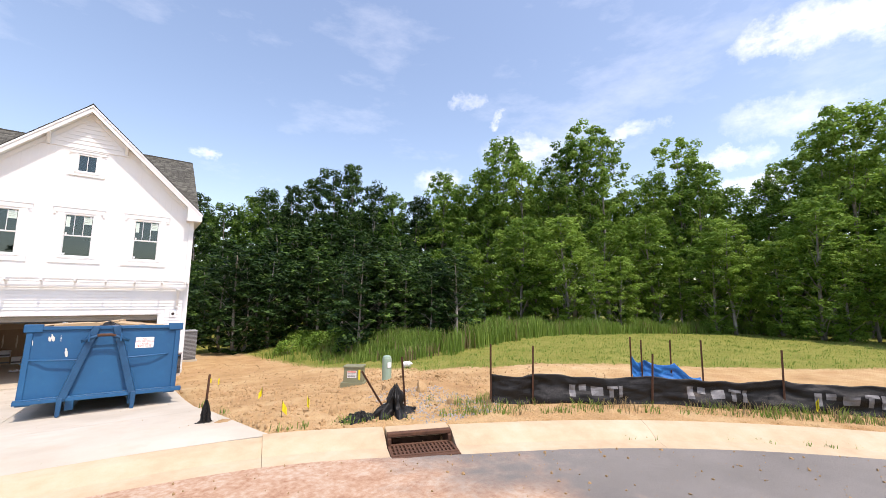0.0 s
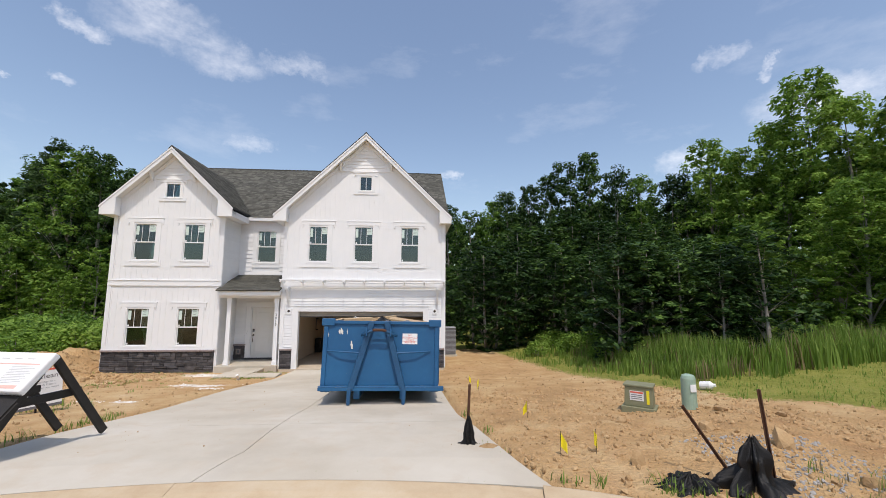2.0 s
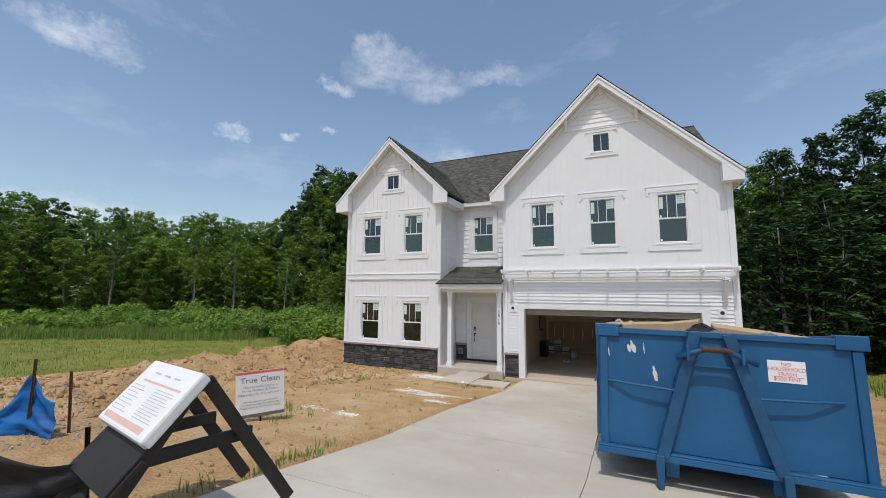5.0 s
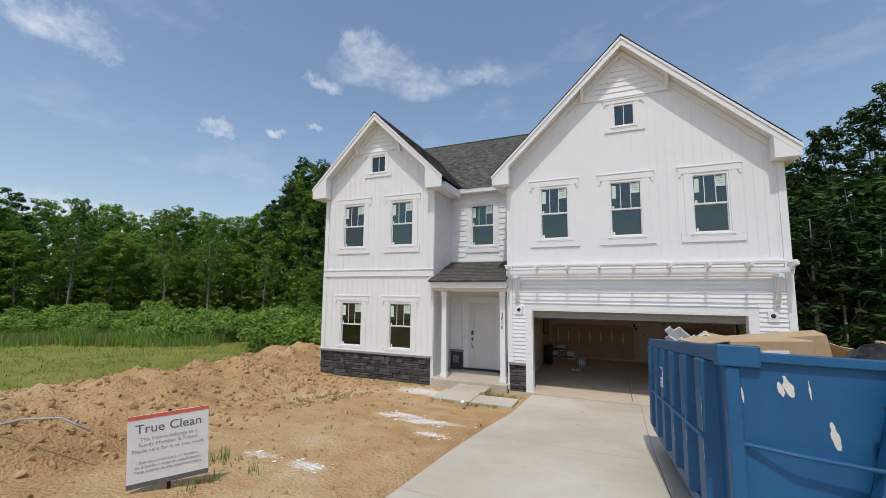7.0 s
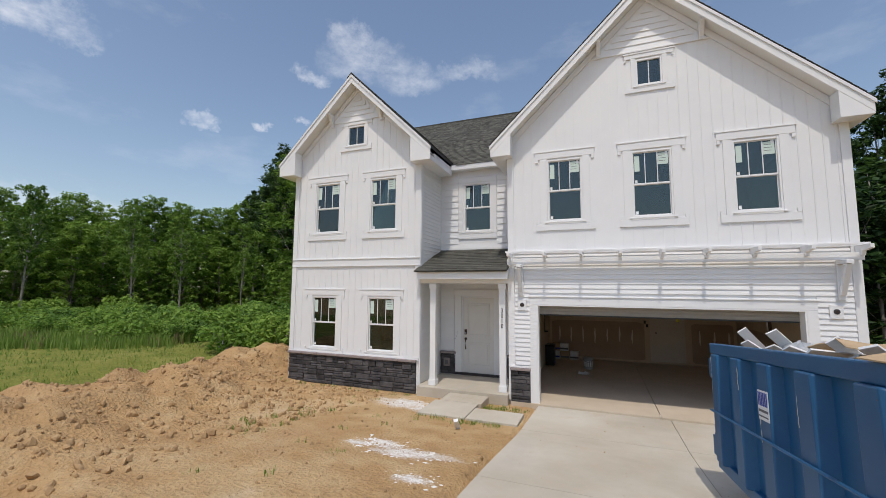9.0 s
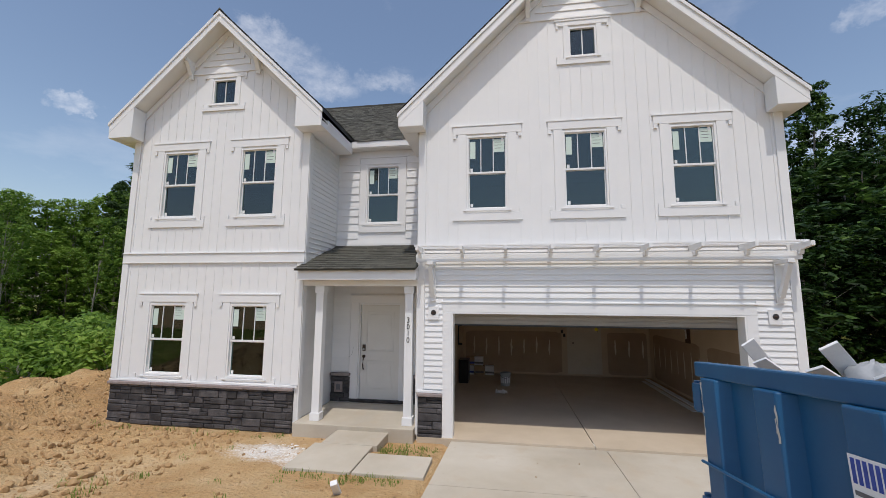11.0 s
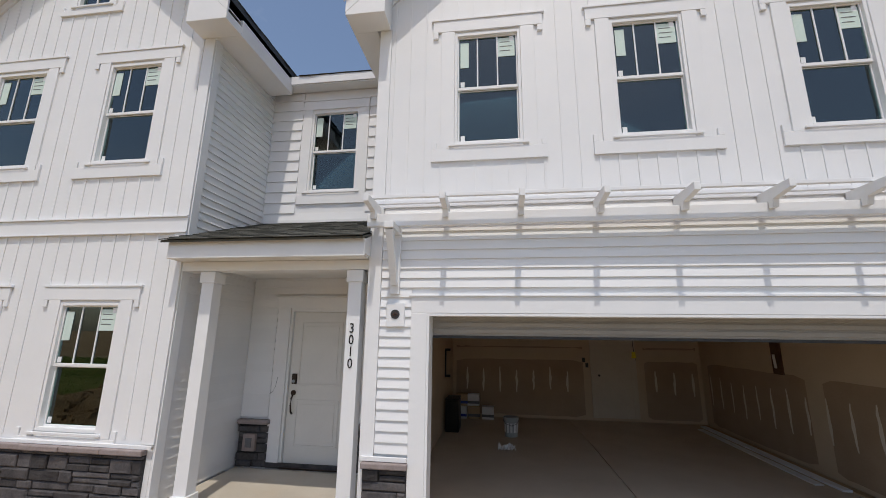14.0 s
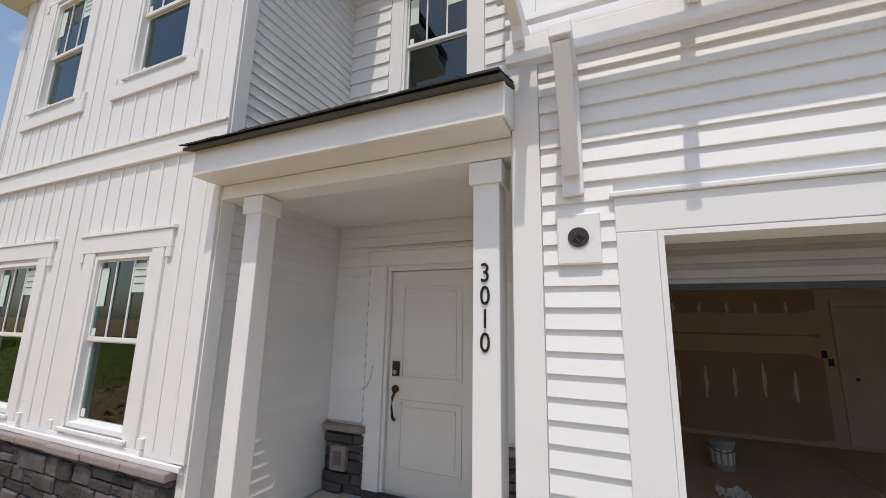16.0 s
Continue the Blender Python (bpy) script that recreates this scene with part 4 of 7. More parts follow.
def window(x0, x1, z0, z1, y, lites=3, sash=True, stickers=True, seed=0):
    """A double-hung unit: vinyl frame, two sashes, bars, panes and paper stickers."""
    w = part("window", Build().box(x0, y - 0.012, z0, x0 + 0.035, y + 0.08, z1).box(x1 - 0.035, y - 0.012, z0, x1, y + 0.08, z1)
             .box(x0 + 0.035, y - 0.012, z0, x1 - 0.035, y + 0.08, z0 + 0.04).box(x0 + 0.035, y - 0.012, z1 - 0.035, x1 - 0.035, y + 0.08, z1), vinyl, house, "white vinyl window frame", 0.004)
    a, b, lo, hi = x0 + 0.035, x1 - 0.035, z0 + 0.04, z1 - 0.035
    if not sash:
        part("pane", Build().box(a, y + 0.035, lo, b, y + 0.04, hi), glass, w).visible_shadow = False
        part("muntin", Build().box((a + b) / 2 - 0.009, y + 0.02, lo, (a + b) / 2 + 0.009, y + 0.033, hi), vinyl, w)
        return w
    mid = lo + (hi - lo) * 0.49
    part("upper_sash", Build().box(a, y + 0.02, mid - 0.01, b, y + 0.045, mid + 0.028).box(a, y + 0.02, hi - 0.016, b, y + 0.045, hi).box(a, y + 0.02, mid + 0.028, a + 0.016, y + 0.045, hi - 0.016).box(b - 0.016, y + 0.02, mid + 0.028, b, y + 0.045, hi - 0.016), vinyl, w, bevel=0.003)
    part("lower_sash", Build().box(a, y + 0.047, lo, b, y + 0.072, lo + 0.02).box(a, y + 0.047, mid - 0.02, b, y + 0.072, mid - 0.011).box(a, y + 0.047, lo + 0.02, a + 0.018, y + 0.072, mid - 0.02).box(b - 0.018, y + 0.047, lo + 0.02, b, y + 0.072, mid - 0.02), vinyl, w, bevel=0.003)
    part("pane", Build().box(a + 0.01, y + 0.033, mid + 0.02, b - 0.01, y + 0.037, hi - 0.01), glass, w).visible_shadow = False
    part("pane", Build().box(a + 0.01, y + 0.058, lo + 0.01, b - 0.01, y + 0.062, mid - 0.015), glass, w).visible_shadow = False
    for k in range(1, lites):
        x = a + (b - a) * k / lites
        part("muntin", Build().box(x - 0.008, y + 0.022, mid + 0.028, x + 0.008, y + 0.031, hi - 0.016), vinyl, w)
    if stickers:
        pane_stickers(w, a + 0.016, b - 0.016, mid + 0.028, hi - 0.016, y + 0.026, random.Random(seed))
    return w


def casing(x0, x1, z0, z1, y, ext=0.26, small=False):
    """Flat trim round a window: sides, head with a cap and ears, sill and apron."""
    k = 0.6 if small else 1.0
    sw = 0.16 * k
    for xa, xb in ((x0 - sw, x0 - 0.001), (x1 + 0.001, x1 + sw)):
        part("side_casing", Build().box(xa, y - 0.024, z0 - 0.05, xb, y - 0.001, z1 + 0.03), white, house, bevel=0.003)
    e = ext * k
    part("head_casing", Build().box(x0 - e, y - 0.026, z1 + 0.032, x1 + e, y - 0.001, z1 + 0.032 + 0.15 * k), white, house, bevel=0.003)
    part("head_cap", Build().box(x0 - e - 0.025, y - 0.038, z1 + 0.034 + 0.15 * k, x1 + e + 0.025, y - 0.001, z1 + 0.034 + 0.15 * k + 0.03), white, house, bevel=0.004)
    part("apron", Build().box(x0 - e, y - 0.030, z0 - 0.052 - 0.15 * k, x1 + e, y - 0.001, z0 - 0.052), white, house, bevel=0.003)
    part("sill", Build().box(x0 - 0.06, y - 0.05, z0 - 0.03, x1 + 0.06, y - 0.026, z0 - 0.002), white, house, bevel=0.005)
    for x, s in ((x0 - e, -1), (x1 + e, 1)):
        for za, zb in ((z1 - 0.05 * k, z1 + 0.03), (z0 - 0.05, z0 + 0.03 * k)):
            xa, xb = sorted((x, x - s * 0.06 * k))
            part("trim_ear", Build().box(xa, y - 0.026, za, xb, y - 0.001, zb), white, house, bevel=0.003)


for i, (a, b) in enumerate(WIN_L):
    for j, zz in enumerate((WZ_UP, WZ_DN)):
        window(a, b, *zz, FY, seed=i * 2 + j)
        casing(a, b, *zz, FY, ext=0.24)
for i, (a, b) in enumerate(WIN_R):
    window(a, b, *WZ_UP, FY, seed=9 + i)
    casing(a, b, *WZ_UP, FY)
window(*MIDW, MY, seed=20)
casing(*MIDW, MY, ext=0.16)
for att_w in (ATT_L, ATT_R):
    window(*att_w, FY, sash=False)
    casing(*att_w, FY, small=True, ext=0.38)

# board-and-batten: battens cut round the trim
def battens(x0, x1, z0, ztop, avoid, step=0.19):
    n = int((x1 - x0) / step)
    for i in range(n + 1):
        x = x0 + (x1 - x0) * i / n
        zt = ztop(x)
        z = z0
        for ax0, ax1, lo, hi in sorted(avoid, key=lambda q: q[2]):
            if ax0 < x < ax1:
                if lo - z > 0.03:
                    part("batten", Build().box(x - 0.012, FY - 0.010, z, x + 0.012, FY - 0.001, min(lo, zt)), siding, house)
                z = max(z, hi)
        if zt - z > 0.03:
            part("batten", Build().box(x - 0.012, FY - 0.010, z, x + 0.012, FY - 0.001, zt), siding, house)


BAND = (2.215, 2.39)
trim_box = lambda a, b, lo, hi, e=0.27: (a - e, b + e, lo - 0.205, hi + 0.215)
small_box = lambda q: (q[0] - 0.24, q[1] + 0.24, q[2] - 0.15, q[3] + 0.13)
avoid_l = [trim_box(a, b, *z, 0.25) for a, b in WIN_L for z in (WZ_UP, WZ_DN)] + [(LW0, LW1, BAND[0], BAND[1] + 0.02), small_box(ATT_L)]
LAP_L, LAP_R = 6.34, 6.84
battens(LW0 + 0.16, LW1 - 0.16, -0.10, lambda x: min(LAP_L, L_APEX - 0.43 - SLOPE * abs(x - LC)), avoid_l)
avoid_r = [trim_box(a, b, *WZ_UP) for a, b in WIN_R] + [small_box(ATT_R)]
battens(RW0 + 0.16, RW1 - 0.16, 2.50, lambda x: min(LAP_R, R_APEX - 0.43 - SLOPE * abs(x - RC)), avoid_r)
for bz0, bz1, bd in ((BAND[0] + 0.001, BAND[1] - 0.001, 0.024), (BAND[1], BAND[1] + 0.022, 0.045), (BAND[0] - 0.02, BAND[0], 0.036)):
    part("band_board", Build().box(LW0 - 0.027, FY - bd - 0.004, bz0, LW1 + 0.027, FY - 0.001, bz1), white, house, bevel=0.004)
for x0, x1, zt in ((LW0 - 0.025, LW0 + 0.12, 4.95), (LW1 - 0.12, LW1 + 0.025, 4.95), (RW0 - 0.025, RW0 + 0.12, 4.85), (RW1 - 0.12, RW1 + 0.025, 4.85)):
    zb = -0.14
    part("corner_board", Build().box(x0, FY - 0.026, zb, x1, FY - 0.001, zt), white, house, bevel=0.004)
for x in (LW1 + 0.001, RW0 - 0.036, RW1 + 0.001, LW0 - 0.036):
    part("corner_board", Build().box(x, FY + 0.001, -0.9, x + 0.035, FY + 0.12, 4.95), white, house, bevel=0.004)


def lap_board(x0, x1, z, h, y, axis="x", sign=-1, stop=None):
    """One clapboard, thick at its foot and thin at its head."""
    if axis == "x":
        p = [(x0, y, z), (x1, y, z), (x1, y + sign * 0.024, z), (x0, y + sign * 0.024, z), (x0, y, z + h), (x1, y, z + h), (x1, y + sign * 0.005, z + h), (x0, y + sign * 0.005, z + h)]
    else:
        p = [(y, x0, z), (y, x1, z), (y + sign * 0.024, x1, z), (y + sign * 0.024, x0, z), (y, x0, z + h), (y, x1, z + h), (y + sign * 0.005, x1, z + h), (y + sign * 0.005, x0, z + h)]
    part("clapboard", Build().add(p, [(0, 1, 2, 3), (3, 2, 6, 7), (0, 3, 7, 4), (1, 5, 6, 2), (4, 7, 6, 5)]), siding, house)


def lap_wall(x0, x1, z0, z1, y, axis="x", sign=-1, gaps=(), row=0.102):
    z = z0
    while z < z1 - 0.01:
        h = min(row, z1 - z)
        segs = [(x0, x1)]
        for ga, gb2, glo, ghi in gaps:
            if z < ghi and z + h > glo:
                segs = [q for a, b in segs for q in ((a, min(b, ga)), (max(a, gb2), b)) if q[1] - q[0] > 0.01]
        for a, b in segs:
            lap_board(a, b, z, h, y, axis, sign)
        z += row


GT = (GAR[0] - 0.17, GAR[1] + 0.17, -1.0, GAR[3] + 0.19)
lap_wall(RW0 + 0.125, RW1 - 0.125, -0.10, 2.42, FY - 0.001, gaps=[GT])
lap_wall(LW1, RW0, 2.70, 4.98, MY - 0.001, gaps=[(MIDW[0] - 0.17, MIDW[1] + 0.17, MIDW[2] - 0.22, MIDW[3] + 0.22)], row=0.178)
lap_wall(FY + 0.125, MY, -0.75, 4.9, LW1 + 0.001, "y", 1)
lap_wall(FY + 0.125, MY, -0.75, 1.85, RW0 - 0.001, "y", -1)
lap_wall(FY + 0.125, MY, 2.75, 4.9, RW0 - 0.001, "y", -1)
DT = (DOOR[0] - 0.21, DOOR[1] + 0.17, -1, DOOR[3] + 0.2)
lap_wall(LW1 + 0.02, RW0 - 0.02, -0.12, 1.95, MY - 0.001, gaps=[DT])
lap_wall(FY + 0.12, 30.4, -0.75, 5.0, RW1 + 0.001, "y", 1, row=0.19)
for cx, apex, zl in ((LC, L_APEX, LAP_L), (RC, R_APEX, LAP_R)):
    part("gable_ledge", Build().box(cx - (apex - 0.43 - zl) / SLOPE, FY - 0.034, zl, cx + (apex - 0.43 - zl) / SLOPE, FY - 0.001, zl + 0.03), white, house, bevel=0.003)
    z = zl + 0.03
    while z < apex - 0.5:
        hw2 = (apex - 0.43 - z - 0.14) / SLOPE
        if hw2 > 0.05:
            lap_board(cx - hw2, cx + hw2, z, 0.14, FY - 0.001)
        z += 0.14


# stone base: mortar bed, caps and single ledge stones
def stone_face(x0, x1, z0, z1, y, seed, cap=True, depth=0.05, end_x=0.0):
    base = part("stone_base", Build().box(x0, y - 0.02, z0, x1, y - 0.001, z1), mortar, house, "dark grey stacked ledge stone")
    rnd = random.Random(seed)
    z = z0
    while z < z1 - 0.03:
        h = min(rnd.choice((0.065, 0.085, 0.10, 0.12, 0.14)), z1 - z)
        x = x0
        while x < x1 - 0.01:
            w = min(rnd.uniform(0.14, 0.46), x1 - x)
            if x1 - x - w < 0.08:
                w = x1 - x
            splits = [(z, z + h)] if h < 0.11 or rnd.random() < 0.55 else [(z, z + h * 0.5), (z + h * 0.5, z + h)]
            for lo, hi in splits:
                d, j, g = rnd.uniform(0.02, depth), lambda: rnd.uniform(-0.007, 0.007), 0.004
                a, c, b2, t = x + g, x + w - g, lo + g, hi - g
                k = 0.012
                p = [(a, y - 0.018, b2), (c, y - 0.018, b2), (c, y - 0.018, t), (a, y - 0.018, t),
                     (a + j() * 0.3, y - 0.02 - d + k, b2 + j() * 0.3), (c + j() * 0.3, y - 0.02 - d + k, b2 + j() * 0.3), (c + j() * 0.3, y - 0.02 - d + k, t + j() * 0.3), (a + j() * 0.3, y - 0.02 - d + k, t + j() * 0.3),
                     (a + k + j(), y - 0.02 - d, b2 + k + j()), (c - k + j(), y - 0.02 - d, b2 + k + j()), (c - k + j(), y - 0.02 - d, t - k + j()), (a + k + j(), y - 0.02 - d, t - k + j())]
                f = [(8, 9, 10, 11)] + [q for i in range(4) for q in ((i, (i + 1) % 4, (i + 1) % 4 + 4, i + 4), (i + 4, (i + 1) % 4 + 4, (i + 1) % 4 + 8, i + 8))]
                part("stone", Build().add(p, f), stone_mat, base)
            x += w
        z += h
    if cap:
        n = max(1, round((x1 - x0) / 0.5))
        for i in range(n):
            a, c = x0 - 0.01 + (x1 - x0 + 0.02) * i / n, x0 - 0.01 + (x1 - x0 + 0.02) * (i + 1) / n
            part("cap_stone", Build().box(a + 0.001, y - 0.10 + rnd.uniform(-0.006, 0.006), z1 + 0.001, c - 0.001, y - 0.001, z1 + 0.06 + rnd.uniform(-0.004, 0.004)), cap_stone, base, bevel=0.012)


stone_face(LW0, LW1 - 0.06, -1.0, -0.245, FY, 1)
part("base_trim", Build().box(LW0 - 0.02, FY - 0.05, -0.183, LW1 + 0.02, FY - 0.027, -0.145), white, house, bevel=0.004)
stone_face(RW0 + 0.02, GAR[0] - 0.17, -1.0, -0.23, FY, 2)
stone_face(GAR[1] + 0.17, RW1 - 0.02, -1.0, -0.23, FY, 3)
for xa, xb in ((RW0, GAR[0] - 0.17), (GAR[1] + 0.17, RW1)):
    part("base_trim", Build().box(xa - 0.01, FY - 0.05, -0.168, xb, FY - 0.027, -0.125), white, house, bevel=0.004)
stone_face(LW1 + 0.03, DOOR[0] - 0.17, -0.765, -0.21, MY, 4)
stone_face(DOOR[1] + 0.17, RW0 - 0.03, -0.765, -0.21, MY, 5)
part("stone_base_strip", Build().box(DOOR[0] - 0.17, MY - 0.03, -0.769, DOOR[1] + 0.17, MY - 0.001, -0.70), stone_mat, house, "dark stone strip under the door")
outlet = part("outlet_block", Build().box(-6.800, MY - 0.115, -0.55, -6.620, MY - 0.06, -0.33), cap_stone, house, "tan outlet block", 0.006)
part("socket", Build().box(-6.755, MY - 0.125, -0.50, -6.665, MY - 0.116, -0.38), grey_print, outlet, bevel=0.003)

# front door
part("door_casing", Build().box(DOOR[0] - 0.20, MY - 0.028, -0.70, DOOR[0] - 0.001, MY - 0.001, DOOR[3] + 0.02).box(DOOR[1] + 0.001, MY - 0.028, -0.70, DOOR[1] + 0.16, MY - 0.001, DOOR[3] + 0.02), white, house, bevel=0.004)
part("door_head", Build().box(DOOR[0] - 0.21, MY - 0.032, DOOR[3] + 0.021, DOOR[1] + 0.17, MY - 0.001, DOOR[3] + 0.17).box(DOOR[0] - 0.235, MY - 0.05, DOOR[3] + 0.171, DOOR[1] + 0.2, MY - 0.001, DOOR[3] + 0.195), white, house, bevel=0.004)
dy = MY + 0.045
front_door = part("front_door", Build().box(DOOR[0] + 0.035, dy, -0.745, DOOR[1] - 0.035, dy + 0.045, DOOR[3] - 0.035), door_paint, house, "closed off-white panelled front door", 0.003)
part("jamb", Build().box(DOOR[0] + 0.001, MY + 0.002, -0.765, DOOR[0] + 0.03, MY + 0.12, DOOR[3] - 0.001).box(DOOR[1] - 0.03, MY + 0.002, -0.765, DOOR[1] - 0.001, MY + 0.12, DOOR[3] - 0.001).box(DOOR[0] + 0.03, MY + 0.002, DOOR[3] - 0.03, DOOR[1] - 0.03, MY + 0.12, DOOR[3] - 0.001), white, front_door)
part("threshold", Build().box(DOOR[0] + 0.03, MY - 0.05, -0.768, DOOR[1] - 0.03, dy + 0.06, -0.747), bronze, front_door, bevel=0.004)
for lo, hi in ((0.31, 1.20), (-0.50, 0.12)):
    a, b = DOOR[0] + 0.16, DOOR[1] - 0.16
    part("moulding", Build().box(a, dy - 0.012, lo, a + 0.025, dy - 0.0005, hi).box(b - 0.025, dy - 0.012, lo, b, dy - 0.0005, hi).box(a + 0.025, dy - 0.012, lo, b - 0.025, dy - 0.0005, lo + 0.025).box(a + 0.025, dy - 0.012, hi - 0.025, b - 0.025, dy - 0.0005, hi), door_paint, front_door, bevel=0.004)
    part("panel", Build().box(a + 0.06, dy - 0.008, lo + 0.06, b - 0.06, dy - 0.0005, hi - 0.06), door_paint, front_door, bevel=0.006)
part("peephole", Build().tube([(-5.825, dy - 0.006, 0.86), (-5.825, dy + 0.001, 0.86)], 0.011, 12), bronze, front_door)
lock = part("keypad_lock", Build().box(-6.225, dy - 0.03, 0.33, -6.155, dy - 0.0005, 0.47), bronze, front_door, "dark bronze keypad lock", 0.008)
part("thumb_disc", Build().tube([(-6.190, dy - 0.045, 0.37), (-6.190, dy - 0.03, 0.37)], 0.022, 14), grey_plastic, lock)
part("handle_plate", Build().tube([(-6.190, dy - 0.022, 0.21), (-6.190, dy - 0.0005, 0.21)], 0.036, 16), bronze, front_door, "bronze handle rose")
part("handle_grip", Build().tube([(-6.190, dy - 0.02, 0.19), (-6.190, dy - 0.06, 0.14), (-6.190, dy - 0.07, 0.05), (-6.190, dy - 0.05, -0.04), (-6.190, dy - 0.015, -0.07)], [0.013, 0.012, 0.011, 0.013, 0.016], 8), bronze, front_door, "curved bronze grip", smooth=True)
part("bell_wire", Build().tube([(-6.415, MY - 0.032, 0.42), (-6.425, MY - 0.05, 0.30), (-6.465, MY - 0.05, 0.22), (-6.515, MY - 0.05, 0.20)], 0.003, 5), grey_plastic, house)

# porch
porch_slab = part("porch_slab", Build().box(LW1 + 0.03, 17.93, -1.05, RW0 - 0.03, MY - 0.055, FLOOR_Z), concrete, house, "pale concrete porch floor", 0.012)
for x in (-6.585, -4.815):
    post = part("porch_post", Build().box(x - 0.075, 18.12, FLOOR_Z + 0.001, x + 0.075, 18.27, 1.735), white, house, "square white porch post", 0.006)
    part("post_base", Build().box(x - 0.095, 18.10, FLOOR_Z + 0.002, x + 0.095, 18.29, -0.63), white, post, bevel=0.006)
    part("post_cap", Build().box(x - 0.095, 18.10, 1.60, x + 0.095, 18.29, 1.73), white, post, bevel=0.006)
for i, d in enumerate("3010"):
    letters(d, 0.145, black_metal, Matrix.Translation((-4.82, 18.116, 1.10 - 0.121 * i)) @ Matrix.Rotation(radians(90), 4, "X") @ Matrix.Diagonal((0.82, 1, 1, 1)), "house_number", house, 0.004)["label"] = "black metal house number"
part("porch_beam", Build().box(-6.93, 18.10, 1.736, RW0 - 0.03, 18.29, 1.845), white, house, bevel=0.005)
part("porch_ceiling", Build().box(-6.955, 17.88, 1.848, RW0 - 0.03, MY - 0.03, 1.868), soffit_mat, house)
part("porch_fascia", Build().box(-6.92, 17.85, 1.84, RW0 - 0.005, 17.878, 2.03), white, house, bevel=0.005)
part("porch_side_fascia", Build().prism([(17.88, 1.87), (FY - 0.03, 1.87), (FY - 0.03, 2.115), (17.88, 2.03)], -6.92, -6.90, Matrix(((0, 1, 0, 0), (1, 0, 0, 0), (0, 0, 1, 0), (0, 0, 0, 1)))), white, house)
P0, P1 = Vector((-6.97, 17.79, 2.035)), Vector((RW0 - 0.004, MY - 0.03, 2.70))
pd = Build()
q = [(P0.x, P0.y, P0.z), (P1.x, P0.y, P0.z), (P1.x, FY - 0.03, 2.035 + 0.28 * 0.357), (P0.x, FY - 0.03, 2.035 + 0.28 * 0.357)]
pd.add(q + [(x, y, z - 0.025) for x, y, z in q], [(0, 1, 2, 3), (7, 6, 5, 4), (0, 4, 5, 1), (1, 5, 6, 2), (3, 7, 4, 0)])
q = [(LW1 + 0.022, FY - 0.03, 2.135), (P1.x, FY - 0.03, 2.135), (P1.x, P1.y, P1.z), (LW1 + 0.022, P1.y, P1.z)]
pd.add(q + [(x, y, z - 0.025) for x, y, z in q], [(0, 1, 2, 3), (7, 6, 5, 4), (0, 4, 5, 1), (1, 5, 6, 2), (3, 7, 4, 0)])
part("porch_side_fascia", Build().prism([(17.88, 1.87), (FY - 0.03, 1.87), (FY - 0.03, 2.105), (17.88, 2.025)], RW0 - 0.03, RW0 - 0.008, Matrix(((0, 1, 0, 0), (1, 0, 0, 0), (0, 0, 1, 0), (0, 0, 0, 1)))), white, house)
porch_roof = part("porch_roof", pd, shingle_mat, house, "small shed roof in grey shingles over the porch")
up = Vector((0, P1.y - P0.y, P1.z - P0.z))
shingle_field(None, (P0.x, P0.y - 0.02, P0.z + 0.002), (1, 0, 0), up, P1.x - P0.x - 0.002, up.length, random.Random(7),
              inside=lambda p: p.x > LW1 + 0.03 or p.y < FY - 0.05, keep=lambda p, f: part("shingle", Build().add(p, f), shingle_mat, porch_roof))
part("porch_flashing", Build().box(LW1 + 0.03, MY - 0.035, 2.70, RW0 - 0.005, MY - 0.022, 2.76), white, house)
# middle eave
part("middle_fascia", Build().box(LW1 + 0.03, EAVE_Y - 0.02, 5.0, RW0 - 0.03, EAVE_Y, 5.14), white, house, bevel=0.004)
part("middle_soffit", Build().box(LW1 + 0.03, EAVE_Y, 4.985, RW0 - 0.03, MY - 0.02, 5.0), soffit_mat, house)

# trellis over the garage
trellis = thing("trellis", "white painted timber trellis over the garage door", "trellis")
part("beam", Build().box(RW0 - 0.02, 17.93, 2.17, RW1 + 0.0, 17.985, 2.31), white, trellis, bevel=0.006)
n_t = 9
for i in range(n_t):
    x = RW0 + 0.06 + (RW1 - RW0 - 0.10) * i / (n_t - 1)
    m5 = Matrix(((0, 1, 0, x), (1, 0, 0, 0), (0, 0, 1, 0), (0, 0, 0, 1)))
    part("rafter_tail", Build().prism([(FY - 0.03, 2.312), (17.925, 2.312), (17.925, 2.245), (17.87, 2.245), (17.85, 2.32), (17.62, 2.355), (17.62, 2.43), (FY - 0.03, 2.43)], -0.028, 0.028, m5), white, trellis, bevel=0.004)
for y in (17.80, 17.99):
    part("slat", Build().box(RW0 - 0.03, y - 0.022, 2.432, RW1 + 0.02, y + 0.022, 2.468), white, trellis, bevel=0.003)
part("ledger", Build().box(RW0 + 0.1, FY - 0.029, 2.42, RW1 - 0.1, FY - 0.001, 2.50), white, trellis, bevel=0.004)
for x in (RW0 + 0.28, RW1 - 0.30):
    part("bracket", Build().box(x - 0.05, FY - 0.06, 1.46, x + 0.05, FY - 0.022, 2.10).box(x - 0.05, 17.72, 2.101, x + 0.05, FY - 0.022, 2.168).beam((x, FY - 0.07, 1.56), (x, 17.77, 2.10), 0.075, 0.075), white, trellis, bevel=0.005)

